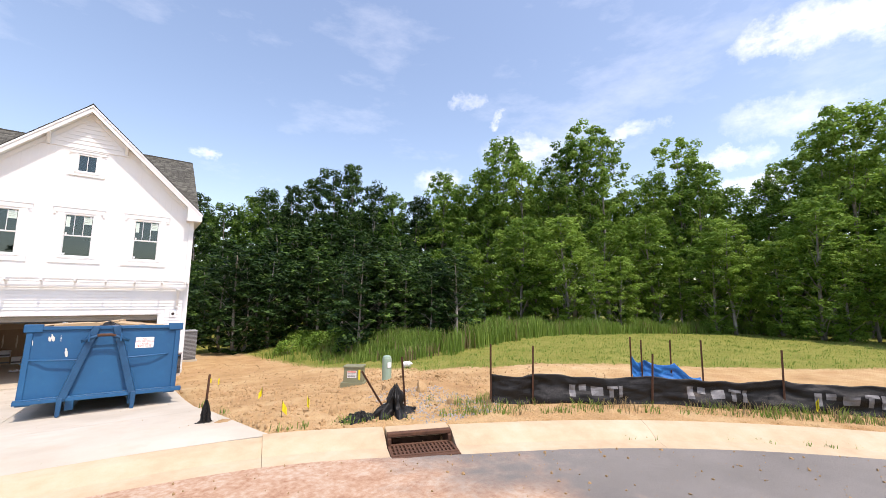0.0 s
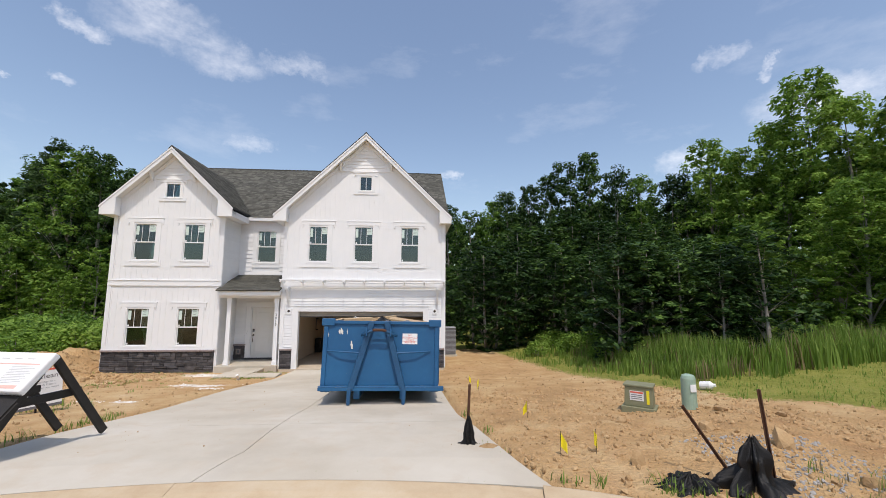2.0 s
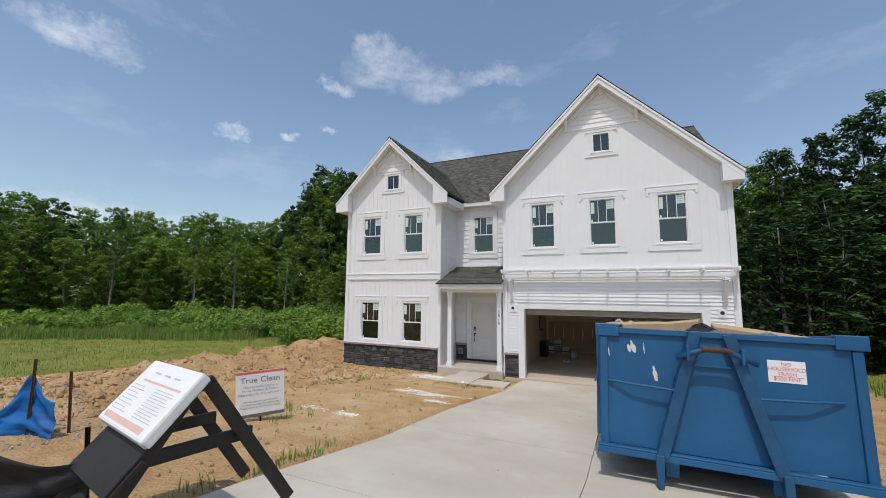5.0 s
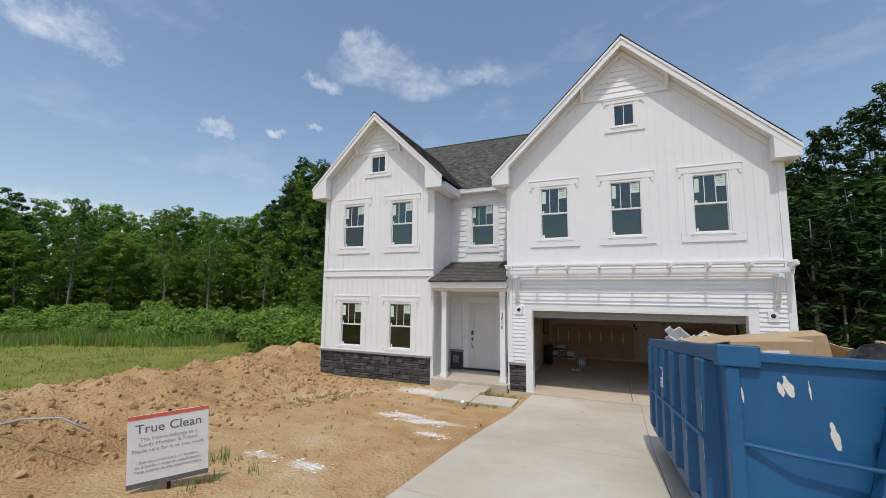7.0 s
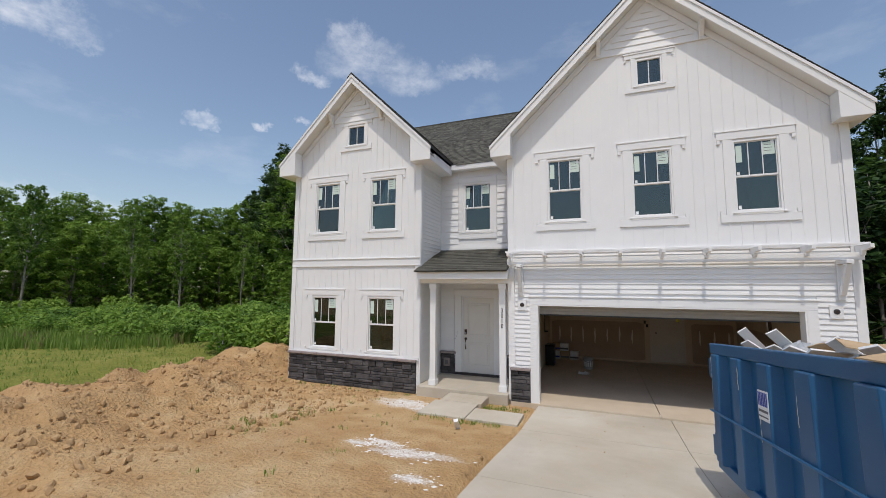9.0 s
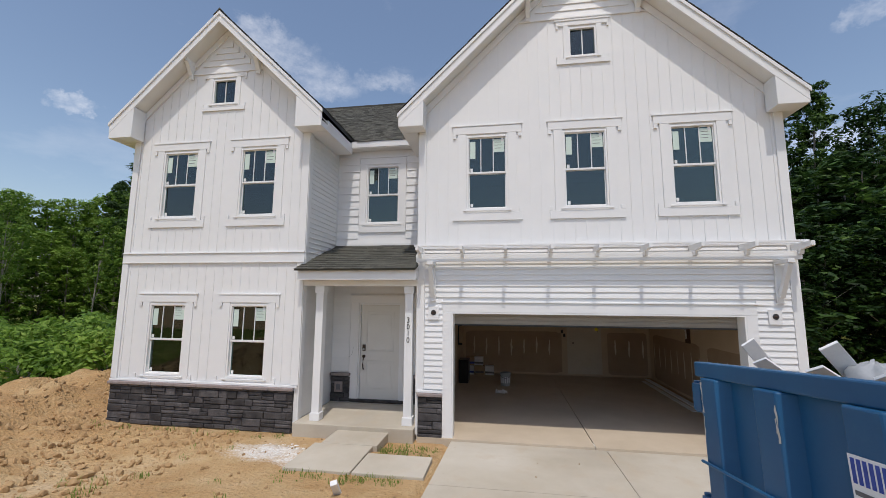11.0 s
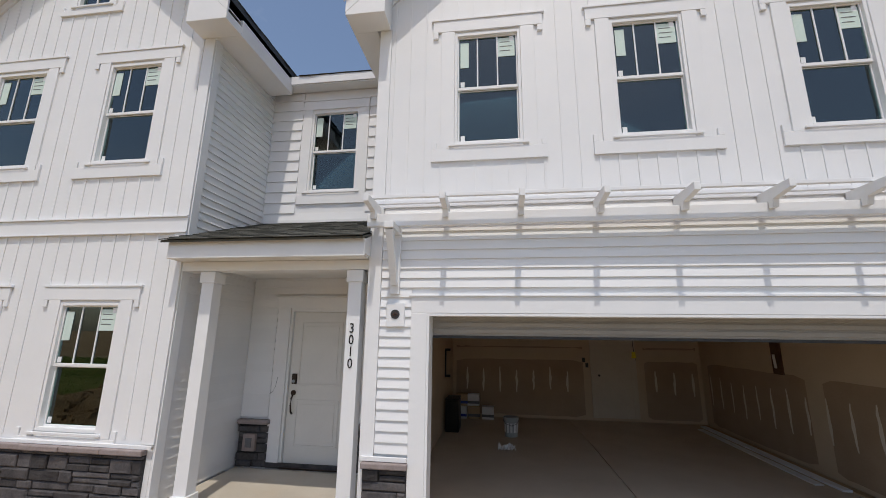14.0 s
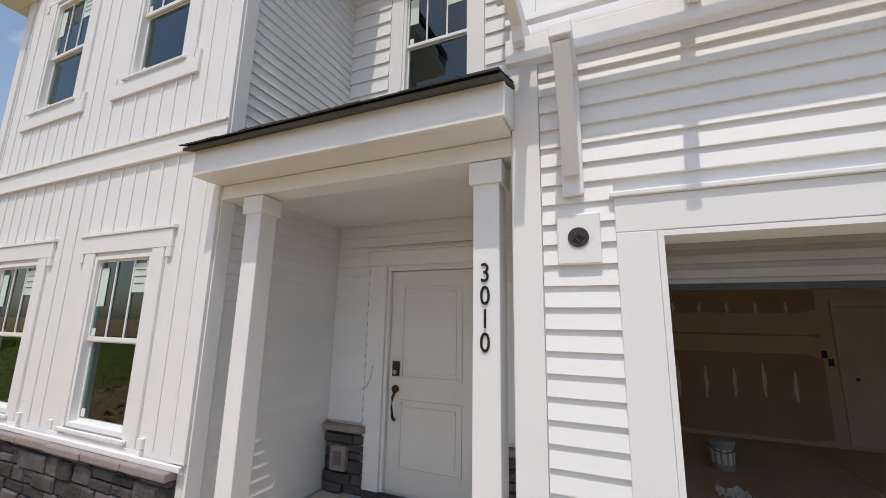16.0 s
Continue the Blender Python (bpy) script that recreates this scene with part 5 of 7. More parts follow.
# garage opening and inside
gw = 0.17
part("garage_casing", Build().box(GAR[0] - gw, FY - 0.03, -0.92, GAR[0] - 0.001, FY - 0.001, GAR[3] + 0.001), white, house, bevel=0.004)
part("garage_casing", Build().box(GAR[1] + 0.001, FY - 0.03, -0.92, GAR[1] + gw, FY - 0.001, GAR[3] + 0.001), white, house, bevel=0.004)
part("garage_head", Build().box(GAR[0] - gw, FY - 0.03, GAR[3] + 0.002, GAR[1] + gw, FY - 0.001, GAR[3] + 0.17).box(GAR[0] - gw - 0.02, FY - 0.05, GAR[3] + 0.171, GAR[1] + gw + 0.02, FY - 0.001, GAR[3] + 0.195), white, house, bevel=0.004)
for x0, x1 in ((GAR[0], GAR[0] + 0.025), (GAR[1] - 0.025, GAR[1])):
    part("garage_jamb", Build().box(x0, FY - 0.028, -0.92, x1, FY + 0.2, GAR[3] - 0.026), white, house)
part("garage_head_jamb", Build().box(GAR[0], FY - 0.028, GAR[3] - 0.025, GAR[1], FY + 0.2, GAR[3]), white, house)
GI0, GI1, GB = RW0 + WT + 0.001, RW1 - WT - 0.001, 24.5
part("garage_floor", Build().box(RW0 + 0.02, FY - 0.074, -1.1, -1.60, 24.6, -0.915).box(-1.585, FY - 0.074, -1.1, RW1 - 0.02, 24.6, -0.915), slab_mat, house, "brown concrete garage floor with a saw cut")
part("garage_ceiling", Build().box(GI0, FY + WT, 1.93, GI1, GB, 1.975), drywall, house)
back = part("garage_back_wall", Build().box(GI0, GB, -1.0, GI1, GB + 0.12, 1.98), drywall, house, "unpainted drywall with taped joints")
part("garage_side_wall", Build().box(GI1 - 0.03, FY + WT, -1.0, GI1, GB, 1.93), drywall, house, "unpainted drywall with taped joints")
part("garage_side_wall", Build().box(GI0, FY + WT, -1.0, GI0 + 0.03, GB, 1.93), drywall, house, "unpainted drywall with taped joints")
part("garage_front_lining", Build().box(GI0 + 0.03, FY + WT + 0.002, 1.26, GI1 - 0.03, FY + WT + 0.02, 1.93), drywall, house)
rg = random.Random(12)


def mud_dab(face, u, z0, z1, w):
    """A tapered smear of joint compound on a wall: face 'back' or 'right'."""
    n, p, f = 6, [], []
    for k in range(n + 1):
        t = k / n
        ww = w * (0.35 + 0.65 * math.sin(math.pi * min(1, max(0.05, t)))) * rg.uniform(0.8, 1.2)
        z = z0 + (z1 - z0) * t
        o = rg.uniform(-0.01, 0.01)
        for s in (-1, 1):
            p.append((u + o + s * ww / 2, GB - 0.004, z) if face == "back" else (GI1 - 0.034, u + o + s * ww / 2, z))
    f = [(2 * k, 2 * k + 1, 2 * k + 3, 2 * k + 2) for k in range(n)]
    part("mud_smear", Build().add(p, f), mud, house)


for x in [GI0 + 0.4 + 0.41 * i for i in range(14)]:
    if not -1.25 < x < 0.15:
        mud_dab("back", x, -0.28 + rg.uniform(-0.05, 0.05), 0.25 + rg.uniform(-0.08, 0.05), 0.055)
        mud_dab("back", x, 1.12, 1.3, 0.05)
for y in [19.2 + 0.41 * i for i in range(13)]:
    mud_dab("right", y, -0.45 + rg.uniform(-0.05, 0.05), 0.2 + rg.uniform(-0.08, 0.05), 0.055)
def board_face(face, u0, u1, z0, z1):
    """Bare paper left between the bands of compound: a thin field with wavering edges."""
    n, p = 14, []
    for zz, sgn in ((z0, -1), (z1, 1)):
        for k in range(n + 1):
            u = u0 + (u1 - u0) * k / n
            z = zz - sgn * 0.03 * abs(noise.noise(Vector((u * 2.3, zz * 3.1, 6.0)))) - (sgn * 0.05 if k in (0, n) else 0.0)
            p.append((u, GB - 0.002, z) if face == "back" else (GI1 - 0.032, u, z))
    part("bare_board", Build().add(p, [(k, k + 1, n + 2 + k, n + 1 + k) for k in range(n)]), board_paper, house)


for u0, u1 in ((GI0 + 0.12, -1.22), (0.20, GI1 - 0.12)):
    board_face("back", u0, u1, -0.86, 0.47)
    board_face("back", u0, u1, 1.12, 1.60)
    board_face("back", u0, u1, 0.74, 0.79)
for u0, u1 in ((FY + 0.55, 20.85), (21.2, 24.2)):
    board_face("right", u0, u1, -0.86, 0.47)
    board_face("right", u0, u1, 1.12, 1.60)
gd = part("side_door", Build().box(-0.94, GB - 0.03, -0.85, -0.10, GB - 0.002, 1.22), primed, house, "plain white door at the back of the garage", 0.004)
part("casing", Build().box(-1.05, GB - 0.04, -0.85, -0.942, GB - 0.001, 1.23).box(-0.098, GB - 0.04, -0.85, 0.01, GB - 0.001, 1.23).box(-1.05, GB - 0.04, 1.231, 0.01, GB - 0.001, 1.33), primed, gd, bevel=0.004)
part("knob", Build().tube([(-0.87, GB - 0.09, 0.12), (-0.87, GB - 0.075, 0.12), (-0.87, GB - 0.03, 0.12)], [0.022, 0.028, 0.01], 10), bronze, gd)
part("door_panel", Build().box(-0.80, GB - 0.038, -0.65, -0.24, GB - 0.031, 0.05), primed, gd, bevel=0.004)
part("door_panel", Build().box(-0.80, GB - 0.038, 0.25, -0.24, GB - 0.031, 1.05), primed, gd, bevel=0.004)
for x, z in ((-1.20, 0.42), (-1.13, 0.30)):
    part("switch", Build().box(x - 0.035, GB - 0.012, z, x + 0.035, GB - 0.0005, z + 0.11), black_metal, house, bevel=0.003)
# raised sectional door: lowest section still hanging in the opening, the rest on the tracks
gdoor = part("garage_door", Build().box(GAR[0] - 0.05, FY + 0.205, 1.04, GAR[1] + 0.05, FY + 0.25, 1.40), shaded_door_steel, house, "grey-beige sectional garage door, raised, darkened for its shade", 0.004)
part("door_section", Build().beam((-1.52, FY + 0.23, 1.40), (-1.52, FY + 0.75, 1.72), 4.95, 0.045), shaded_door_steel, gdoor)
part("door_section", Build().box(GAR[0] - 0.05, FY + 0.76, 1.70, GAR[1] + 0.05, FY + 2.6, 1.745), shaded_door_steel, gdoor)
part("rubber_seal", Build().box(GAR[0] - 0.05, FY + 0.20, 1.012, GAR[1] + 0.05, FY + 0.255, 1.039), mortar, gdoor)
for z in (1.065, 1.135, 1.205):
    part("pressed_rib", Build().box(GAR[0] - 0.04, FY + 0.192, z, GAR[1] + 0.04, FY + 0.2045, z + 0.045), shaded_door_steel, gdoor, bevel=0.005)
for x in (GAR[0] - 0.09, GAR[1] + 0.07):
    part("track", Build().tube([(x, FY + 0.24, -0.85), (x, FY + 0.24, 1.3), (x, FY + 0.4, 1.6), (x, FY + 0.7, 1.74), (x, FY + 2.7, 1.76)], 0.018, 6), grey_plastic, gdoor)
# round lamps beside the garage door, bulbs bare
for x in (-4.335, 1.275):
    lampb = part("lamp_block", Build().box(x - 0.10, FY - 0.045, 1.12, x + 0.10, FY - 0.021, 1.37), white, house, "white mounting block with an open electrical box", 0.008)
    part("electrical_box", Build().tube([(x, FY - 0.052, 1.25), (x, FY - 0.046, 1.25)], 0.048, 20), mortar, lampb)
    part("wires", Build().tube([(x - 0.025, FY - 0.055, 1.24), (x, FY - 0.062, 1.27), (x + 0.025, FY - 0.055, 1.25), (x, FY - 0.06, 1.23), (x - 0.015, FY - 0.055, 1.25)], 0.0045, 5), rust_mat, lampb)


def loose(name, label, cat, b, mat, group="", bevel=0.0, smooth=False, at=None, thick=0.0):
    ob = part(name, b, mat, None, bevel=bevel, smooth=smooth, thick=thick)
    if at is not None:
        ob.matrix_world = at
    return tagged(ob, label, cat, group)


# things in the garage
GZ = -0.915
bucket = thing("bucket", "grey plastic pail with a white label on the floor", "bucket", Matrix.Translation((-3.05, 22.6, GZ)))
part("pail", Build().tube([(0, 0, 0.001), (0, 0, 0.30), (0, 0, 0.31), (0, 0, 0.36)], [0.125, 0.145, 0.155, 0.15], 24, True), grey_plastic, bucket)
part("pail_label", Build().tube([(0, 0, 0.08), (0, 0, 0.26)], [0.133, 0.1455], 12, False), sticker_white, bucket)
part("handle", Build().tube([(-0.155, 0, 0.30), (-0.11, -0.12, 0.25), (0, -0.17, 0.22), (0.11, -0.12, 0.25), (0.155, 0, 0.30)], 0.005, 6), black_metal, bucket)
paper = Build()
paper.grid(lambda u, w: (-3.16 + (u - 0.5) * 0.3 + 0.03 * noise.noise(Vector((u * 6, w * 6, 1))), 21.6 + (w - 0.5) * 0.25, GZ + 0.02 + 0.14 * abs(noise.noise(Vector((u * 5, w * 5, 4))))), 10, 10)
loose("paper_scrap", "crumpled white paper scrap on the garage floor", "paper", paper, white_card, thick=0.002)
CARTONS = [(-4.2, 24.2, 0, 0.3), (-3.88, 24.22, 0, 0.3), (-3.55, 24.2, 0, 0.3), (-4.18, 24.22, 0.29, 0.28), (-3.9, 24.24, 0.29, 0.28)]
for i, (x, y, z, s) in enumerate(CARTONS):
    c = thing("carton", "small white and brown product carton, stacked", "carton", Matrix.Translation((x, y, GZ + z + 0.001)), group="cartons in the garage")
    part("body", Build().box(-0.14, -0.12, 0, 0.14, 0.12, s - 0.02), cardboard if i % 2 else white_card, c, bevel=0.004)
    part("print_band", Build().box(-0.142, -0.1225, 0.05, 0.142, -0.1205, 0.11), blue_print if i % 3 == 0 else grey_print, c)
bb = thing("black_case", "black plastic case standing by the wall", "case", Matrix.Translation((-4.25, 22.9, GZ)))
part("shell", Build().box(-0.14, -0.25, 0.001, 0.14, 0.25, 0.62), black_metal, bb, bevel=0.02)
part("lid", Build().box(-0.145, -0.255, 0.62, 0.145, 0.255, 0.66), black_metal, bb, bevel=0.012)
tool = thing("wall_bracket", "black steel bracket hung on the garage wall", "bracket", Matrix.Translation((GI0 + 0.03, 22.9, 0)))
part("bar", Build().box(0.001, -0.03, 0.15, 0.03, 0.03, 0.75).box(0.03, -0.03, 0.15, 0.12, 0.03, 0.2).box(0.03, -0.03, 0.7, 0.12, 0.03, 0.75), black_metal, tool, bevel=0.004)
rb = thing("wall_opening_box", "rust-brown panel recess with pipes on the garage wall", "panel box", Matrix.Translation((GI1 - 0.03, 21.75, 0)))
part("backplate", Build().box(-0.03, -0.12, 0.45, -0.001, 0.12, 1.08), rust_mat, rb, bevel=0.004)
part("pipe", Build().tube([(-0.05, 0.0, 0.55), (-0.05, 0.02, 0.78)], 0.02, 8), white, rb)
for i, (x, y0, y1, h, mt) in enumerate(((1.05, 20.6, 23.9, 0.02, white), (1.24, 20.4, 24.2, 0.03, white), (1.36, 20.2, 24.4, 0.018, cardboard))):
    pl = loose("trim_plank", "long loose trim board lying along the garage wall", "plank", Build().box(x - 0.06, y0, GZ + 0.001, x + 0.06, y1, GZ + h), mt, group="trim boards", bevel=0.003)
part("pull_cord", Build().tube([(-0.35, 23.4, 1.93), (-0.36, 23.4, 0.85), (-0.33, 23.4, 0.55)], 0.006, 5), black_metal, house)
part("pull_tag", Build().tube([(-0.36, 23.39, 0.72), (-0.36, 23.40, 0.60)], [0.035, 0.045], 10), yellow, house)

# heat pump beside the house
ac = thing("heat_pump", "grey louvred outdoor heat pump beside the house", "heat pump", Matrix.Translation((2.15, 22.4, -1.02)))
part("pad", Build().box(-0.45, -0.45, -0.1, 0.45, 0.45, 0.04), concrete, ac, bevel=0.01)
part("cabinet", Build().box(-0.38, -0.38, 0.041, 0.38, 0.38, 1.30), grey_print, ac, bevel=0.03)
for k in range(18):
    z = 0.16 + k * 0.06
    part("louvre", Build().box(-0.39, -0.39, z, 0.39, 0.39, z + 0.018), grey_plastic, ac)
part("top", Build().box(-0.40, -0.40, 1.301, 0.40, 0.40, 1.34), grey_plastic, ac, bevel=0.01)

# ---------------------------------------------------------------- dumpster
DM = Matrix.Translation((-0.19, 10.32, -0.26)) @ Matrix.Rotation(radians(1.6), 4, "Z") @ Matrix.Rotation(radians(-5.4), 4, "X") @ Matrix.Rotation(radians(1.0), 4, "Y")
dumpster = thing("dumpster", "worn blue steel roll-off dumpster filled with building waste", "dumpster", DM)
W2, LEN, B0, TOP = 1.10, 4.2, 0.34, 1.62
part("front_plate", Build().box(-W2, 0.0, B0, W2, 0.02, TOP - 0.1), blue_paint, dumpster)
part("side_plate", Build().box(-W2, 0.021, B0, -W2 + 0.02, LEN, TOP - 0.1), blue_paint, dumpster)
part("side_plate", Build().box(W2 - 0.02, 0.021, B0, W2, LEN, TOP - 0.1), blue_paint, dumpster)
part("tailgate", Build().box(-W2 + 0.021, LEN - 0.03, B0, W2 - 0.021, LEN, TOP - 0.08), blue_paint, dumpster)
part("floor_plate", Build().box(-W2 + 0.02, 0.021, B0, W2 - 0.02, LEN - 0.03, B0 + 0.03), rust_mat, dumpster)
part("top_rail", Build().box(-W2 - 0.07, 0.02, TOP - 0.12, -W2 + 0.03, LEN, TOP), blue_paint, dumpster, bevel=0.012)
part("top_rail", Build().box(W2 - 0.03, 0.02, TOP - 0.12, W2 + 0.07, LEN, TOP), blue_paint, dumpster, bevel=0.012)
part("front_rail", Build().box(-W2 + 0.12, -0.035, TOP - 0.10, W2 - 0.12, 0.06, TOP - 0.035), blue_paint, dumpster, bevel=0.008)
for s in (-1, 1):
    xa, xb = sorted((s * (W2 + 0.09), s * (W2 - 0.16)))
    part("corner_cap", Build().box(xa, -0.045, TOP - 0.14, xb, 0.07, TOP + 0.004), blue_paint, dumpster, bevel=0.012)
    xa, xb = sorted((s * (W2 + 0.045), s * (W2 - 0.04)))
    part("corner_post", Build().box(xa, -0.03, B0 - 0.02, xb, 0.06, TOP - 0.141), blue_paint, dumpster, bevel=0.012)
    for i in range(6):
        y = 0.55 + i * 0.68
        xa, xb = sorted((s * W2, s * (W2 + 0.085)))
        xo = s * (W2 + 0.10)
        k0, k1 = (xa, xb) if s > 0 else (xb, xa)
        part("side_rib", Build().add([(k0, y - 0.15, B0 - 0.02), (xo, y - 0.11, B0 - 0.02), (xo, y + 0.11, B0 - 0.02), (k0, y + 0.15, B0 - 0.02), (k0, y - 0.15, TOP - 0.121), (xo, y - 0.11, TOP - 0.121), (xo, y + 0.11, TOP - 0.121), (k0, y + 0.15, TOP - 0.121)],
                                     [(0, 1, 5, 4), (1, 2, 6, 5), (2, 3, 7, 6), (4, 5, 6, 7), (3, 2, 1, 0)]), blue_paint, dumpster, bevel=0.014)
    part("brace_rod", Build().tube([(s * (W2 + 0.115), 0.42, 0.93), (s * (W2 + 0.115), 2.0, 0.90), (s * (W2 + 0.115), LEN - 0.1, 0.86)], 0.012, 8), blue_paint, dumpster)
    part("sill_beam", Build().box(min(s * (W2 + 0.05), s * (W2 - 0.14)), 0.03, B0 - 0.12, max(s * (W2 + 0.05), s * (W2 - 0.14)), LEN, B0 - 0.001), blue_paint, dumpster, bevel=0.01)
    part("long_rail", Build().box(s * 0.45 - 0.06, 0.05, 0.08, s * 0.45 + 0.06, LEN - 0.05, B0 - 0.002), blue_paint, dumpster, bevel=0.01)
    part("roller", Build().tube([(s * 0.62 - 0.08, LEN - 0.25, 0.10), (s * 0.62 + 0.08, LEN - 0.25, 0.10)], 0.098, 18), rust_mat, dumpster)
    for z in (0.45, 1.33):
        part("hinge", Build().box(s * (W2 + 0.02) - 0.05, LEN - 0.06, z - 0.11, s * (W2 + 0.02) + 0.05, LEN + 0.07, z + 0.11).tube([(s * (W2 + 0.02), LEN + 0.07, z - 0.13), (s * (W2 + 0.02), LEN + 0.07, z + 0.13)], 0.03, 10), blue_paint, dumpster, bevel=0.006)
part("bottom_flange", Build().box(-W2 - 0.07, -0.115, B0 - 0.02, W2 + 0.14, -0.031, B0 + 0.001).box(-W2 - 0.07, -0.115, B0 - 0.085, W2 + 0.14, -0.098, B0 - 0.021), blue_paint, dumpster, bevel=0.006)
AX = -0.06
for s in (-1, 1):
    leg = part("hook_leg", Build().beam((AX + s * 0.50, -0.10, 0.30), (AX + s * 0.15, -0.05, TOP - 0.05), 0.085, 0.11), blue_dark, dumpster, "dark worn blue steel leg", bevel=0.008)
    part("foot", Build().prism([(AX + s * 0.52 - 0.04, 0.32), (AX + s * 0.52 - 0.032, 0.02), (AX + s * 0.52 - 0.015, 0.0), (AX + s * 0.52 + 0.015, 0.0), (AX + s * 0.52 + 0.032, 0.02), (AX + s * 0.52 + 0.04, 0.32)], -0.15, -0.05), blue_dark, leg, bevel=0.01)
    part("steel_rod", Build().tube([(AX + s * 0.34, -0.105, 0.965), (AX + s * 0.75, -0.09, 0.985), (AX + s * 1.03, -0.01, 1.0)], 0.014, 8), blue_paint, dumpster)
part("hook_bar", Build().tube([(AX - 0.34, -0.14, 1.30), (AX - 0.2, -0.17, 1.36), (AX - 0.08, -0.18, 1.405), (AX + 0.08, -0.18, 1.405), (AX + 0.2, -0.17, 1.36), (AX + 0.36, -0.14, 1.29)], 0.027, 10), blue_dark, dumpster, "bent dark blue steel hook bar", smooth=True)
part("worn_grip", Build().tube([(AX - 0.12, -0.18, 1.395), (AX - 0.08, -0.18, 1.405), (AX + 0.08, -0.18, 1.405), (AX + 0.15, -0.176, 1.385)], 0.0285, 10), rust_mat, dumpster, "rust-worn middle of the hook bar", smooth=True)
for s in (-1, 1):
    part("hook_lug", Build().box(AX + s * 0.235 - 0.015, -0.20, 1.28, AX + s * 0.235 + 0.015, -0.09, 1.43), blue_paint, dumpster, bevel=0.006)
part("cross_tie", Build().box(AX - 0.24, -0.03, 1.225, AX + 0.24, -0.001, 1.245), blue_paint, dumpster)
sx, sz = 0.56, 1.24
notice = part("notice", Build().box(sx - 0.15, -0.006, sz - 0.105, sx + 0.15, -0.001, sz + 0.105), white_card, dumpster, "white warning notice with red lettering")
for i, row in enumerate(("NO", "HOUSEHOLD", "TRASH", "$500 FINE")):
    letters(row, 0.055, red_paint, Matrix.Translation((sx, -0.0068, sz + 0.068 - 0.046 * i)) @ Matrix.Rotation(radians(90), 4, "X") @ Matrix.Diagonal((0.92, 0.95, 1, 1)), "notice_line", notice, 0.0008)
part("print_rule", Build().box(sx - 0.13, -0.0075, sz - 0.051, sx + 0.13, -0.0062, sz - 0.047), red_paint, notice)
LX = -W2 - 0.1015
label_p = part("side_label", Build().box(LX - 0.004, 2.485, 1.04, LX, 2.695, 1.28), sticker_white, dumpster, "white hauler's sticker with a striped blue mark")
for i in range(6):
    y = 2.50 + i * 0.032
    part("stripe", Build().box(LX - 0.0065, y, 1.155, LX - 0.0045, y + 0.02, 1.265), blue_print, label_p)
for i, (z, h) in enumerate(((1.105, 0.02), (1.065, 0.012))):
    part("print_line", Build().box(LX - 0.0065, 2.50, z, LX - 0.0045, 2.68, z + h), grey_print, label_p)
rd = random.Random(3)


def scrape(x, z, w, h, name="paint_scrape"):
    n, p = 7, []
    for k in range(n + 1):
        t = k / n
        ww = w * math.sin(math.pi * (0.12 + 0.8 * t)) * rd.uniform(0.45, 1.1)
        o = 0.5 * w * (t - 0.5)
        p += [(x - o - ww / 2, -0.0025, z + h * (t - 0.5)), (x - o + ww / 2, -0.0025, z + h * (t - 0.5))]
    part(name, Build().add(p, [(2 * k, 2 * k + 1, 2 * k + 3, 2 * k + 2) for k in range(n)]), bare_paint, dumpster, "bare patch scraped through the blue paint")


rsc = random.Random(77)
for i in range(6):                                        # paint rubbed off the edges of the ribs
    for k in range(2):
        y, z, h, w = 0.55 + i * 0.68 + rsc.choice((-0.10, -0.09, 0.09)), rsc.uniform(0.5, 1.3), rsc.uniform(0.08, 0.28), rsc.uniform(0.006, 0.022)
        z1 = min(z + h, TOP - 0.13)
        q = [(-W2 - 0.1015, y + rsc.uniform(-0.4, 0.4) * w + e * w * rsc.uniform(0.2, 0.6), z + (z1 - z) * t / 7) for t in range(8) for e in (-1, 1)]
        part("paint_scrape", Build().add(q, [(2 * t, 2 * t + 1, 2 * t + 3, 2 * t + 2) for t in range(7)]), bare_paint, dumpster, "bare streak rubbed through the blue paint")
scrape(-0.80, 1.38, 0.07, 0.13)
scrape(-0.84, 1.36, 0.04, 0.09)
scrape(-0.59, 1.11, 0.05, 0.16)
scrape(-1.05, 1.30, 0.015, 0.10)
scrape(-0.69, 1.37, 0.012, 0.12)


def card_sheet(name, label, mat, m, w, h, bend, cat):
    b = Build()
    b.grid(lambda u, v: ((u - 0.5) * w, bend * ((u - 0.5) ** 2 + 0.3 * noise.noise(Vector((u * 3, v * 3, w * 9)))), (v - 0.5) * h), 8, 6)
    ob = part(name, b, mat, None, smooth=True, thick=0.012)
    ob.matrix_world = DM @ m
    return tagged(ob, label, cat, "waste in the dumpster")


# waste piled in the dumpster
fill = Build()
fill.grid(lambda u, v: (-W2 + 0.03 + (2 * W2 - 0.06) * u, 0.05 + (LEN - 0.1) * v, 1.16 + 0.18 * noise.noise(Vector((u * 5, v * 8, 0))) + 0.1 * noise.noise(Vector((u * 13, v * 19, 3)))), 24, 40)
heap_o = part("waste_heap", fill, cardboard, None)
heap_o.matrix_world = DM
tagged(heap_o, "heap of broken cardboard and scraps filling the dumpster", "waste heap", kind="stuff")
box1 = thing("cardboard_box", "brown cardboard box with a white label, crushed open", "cardboard box", DM @ pose(-0.62, 1.15, 1.53, 4, -4, 12), group="waste in the dumpster")
part("body", Build().box(-0.32, -0.25, -0.1, 0.32, 0.25, 0.16), cardboard, box1, bevel=0.01)
part("flap", Build().beam((-0.32, 0, 0.16), (-0.55, -0.02, 0.13), 0.45, 0.008), cardboard, box1)
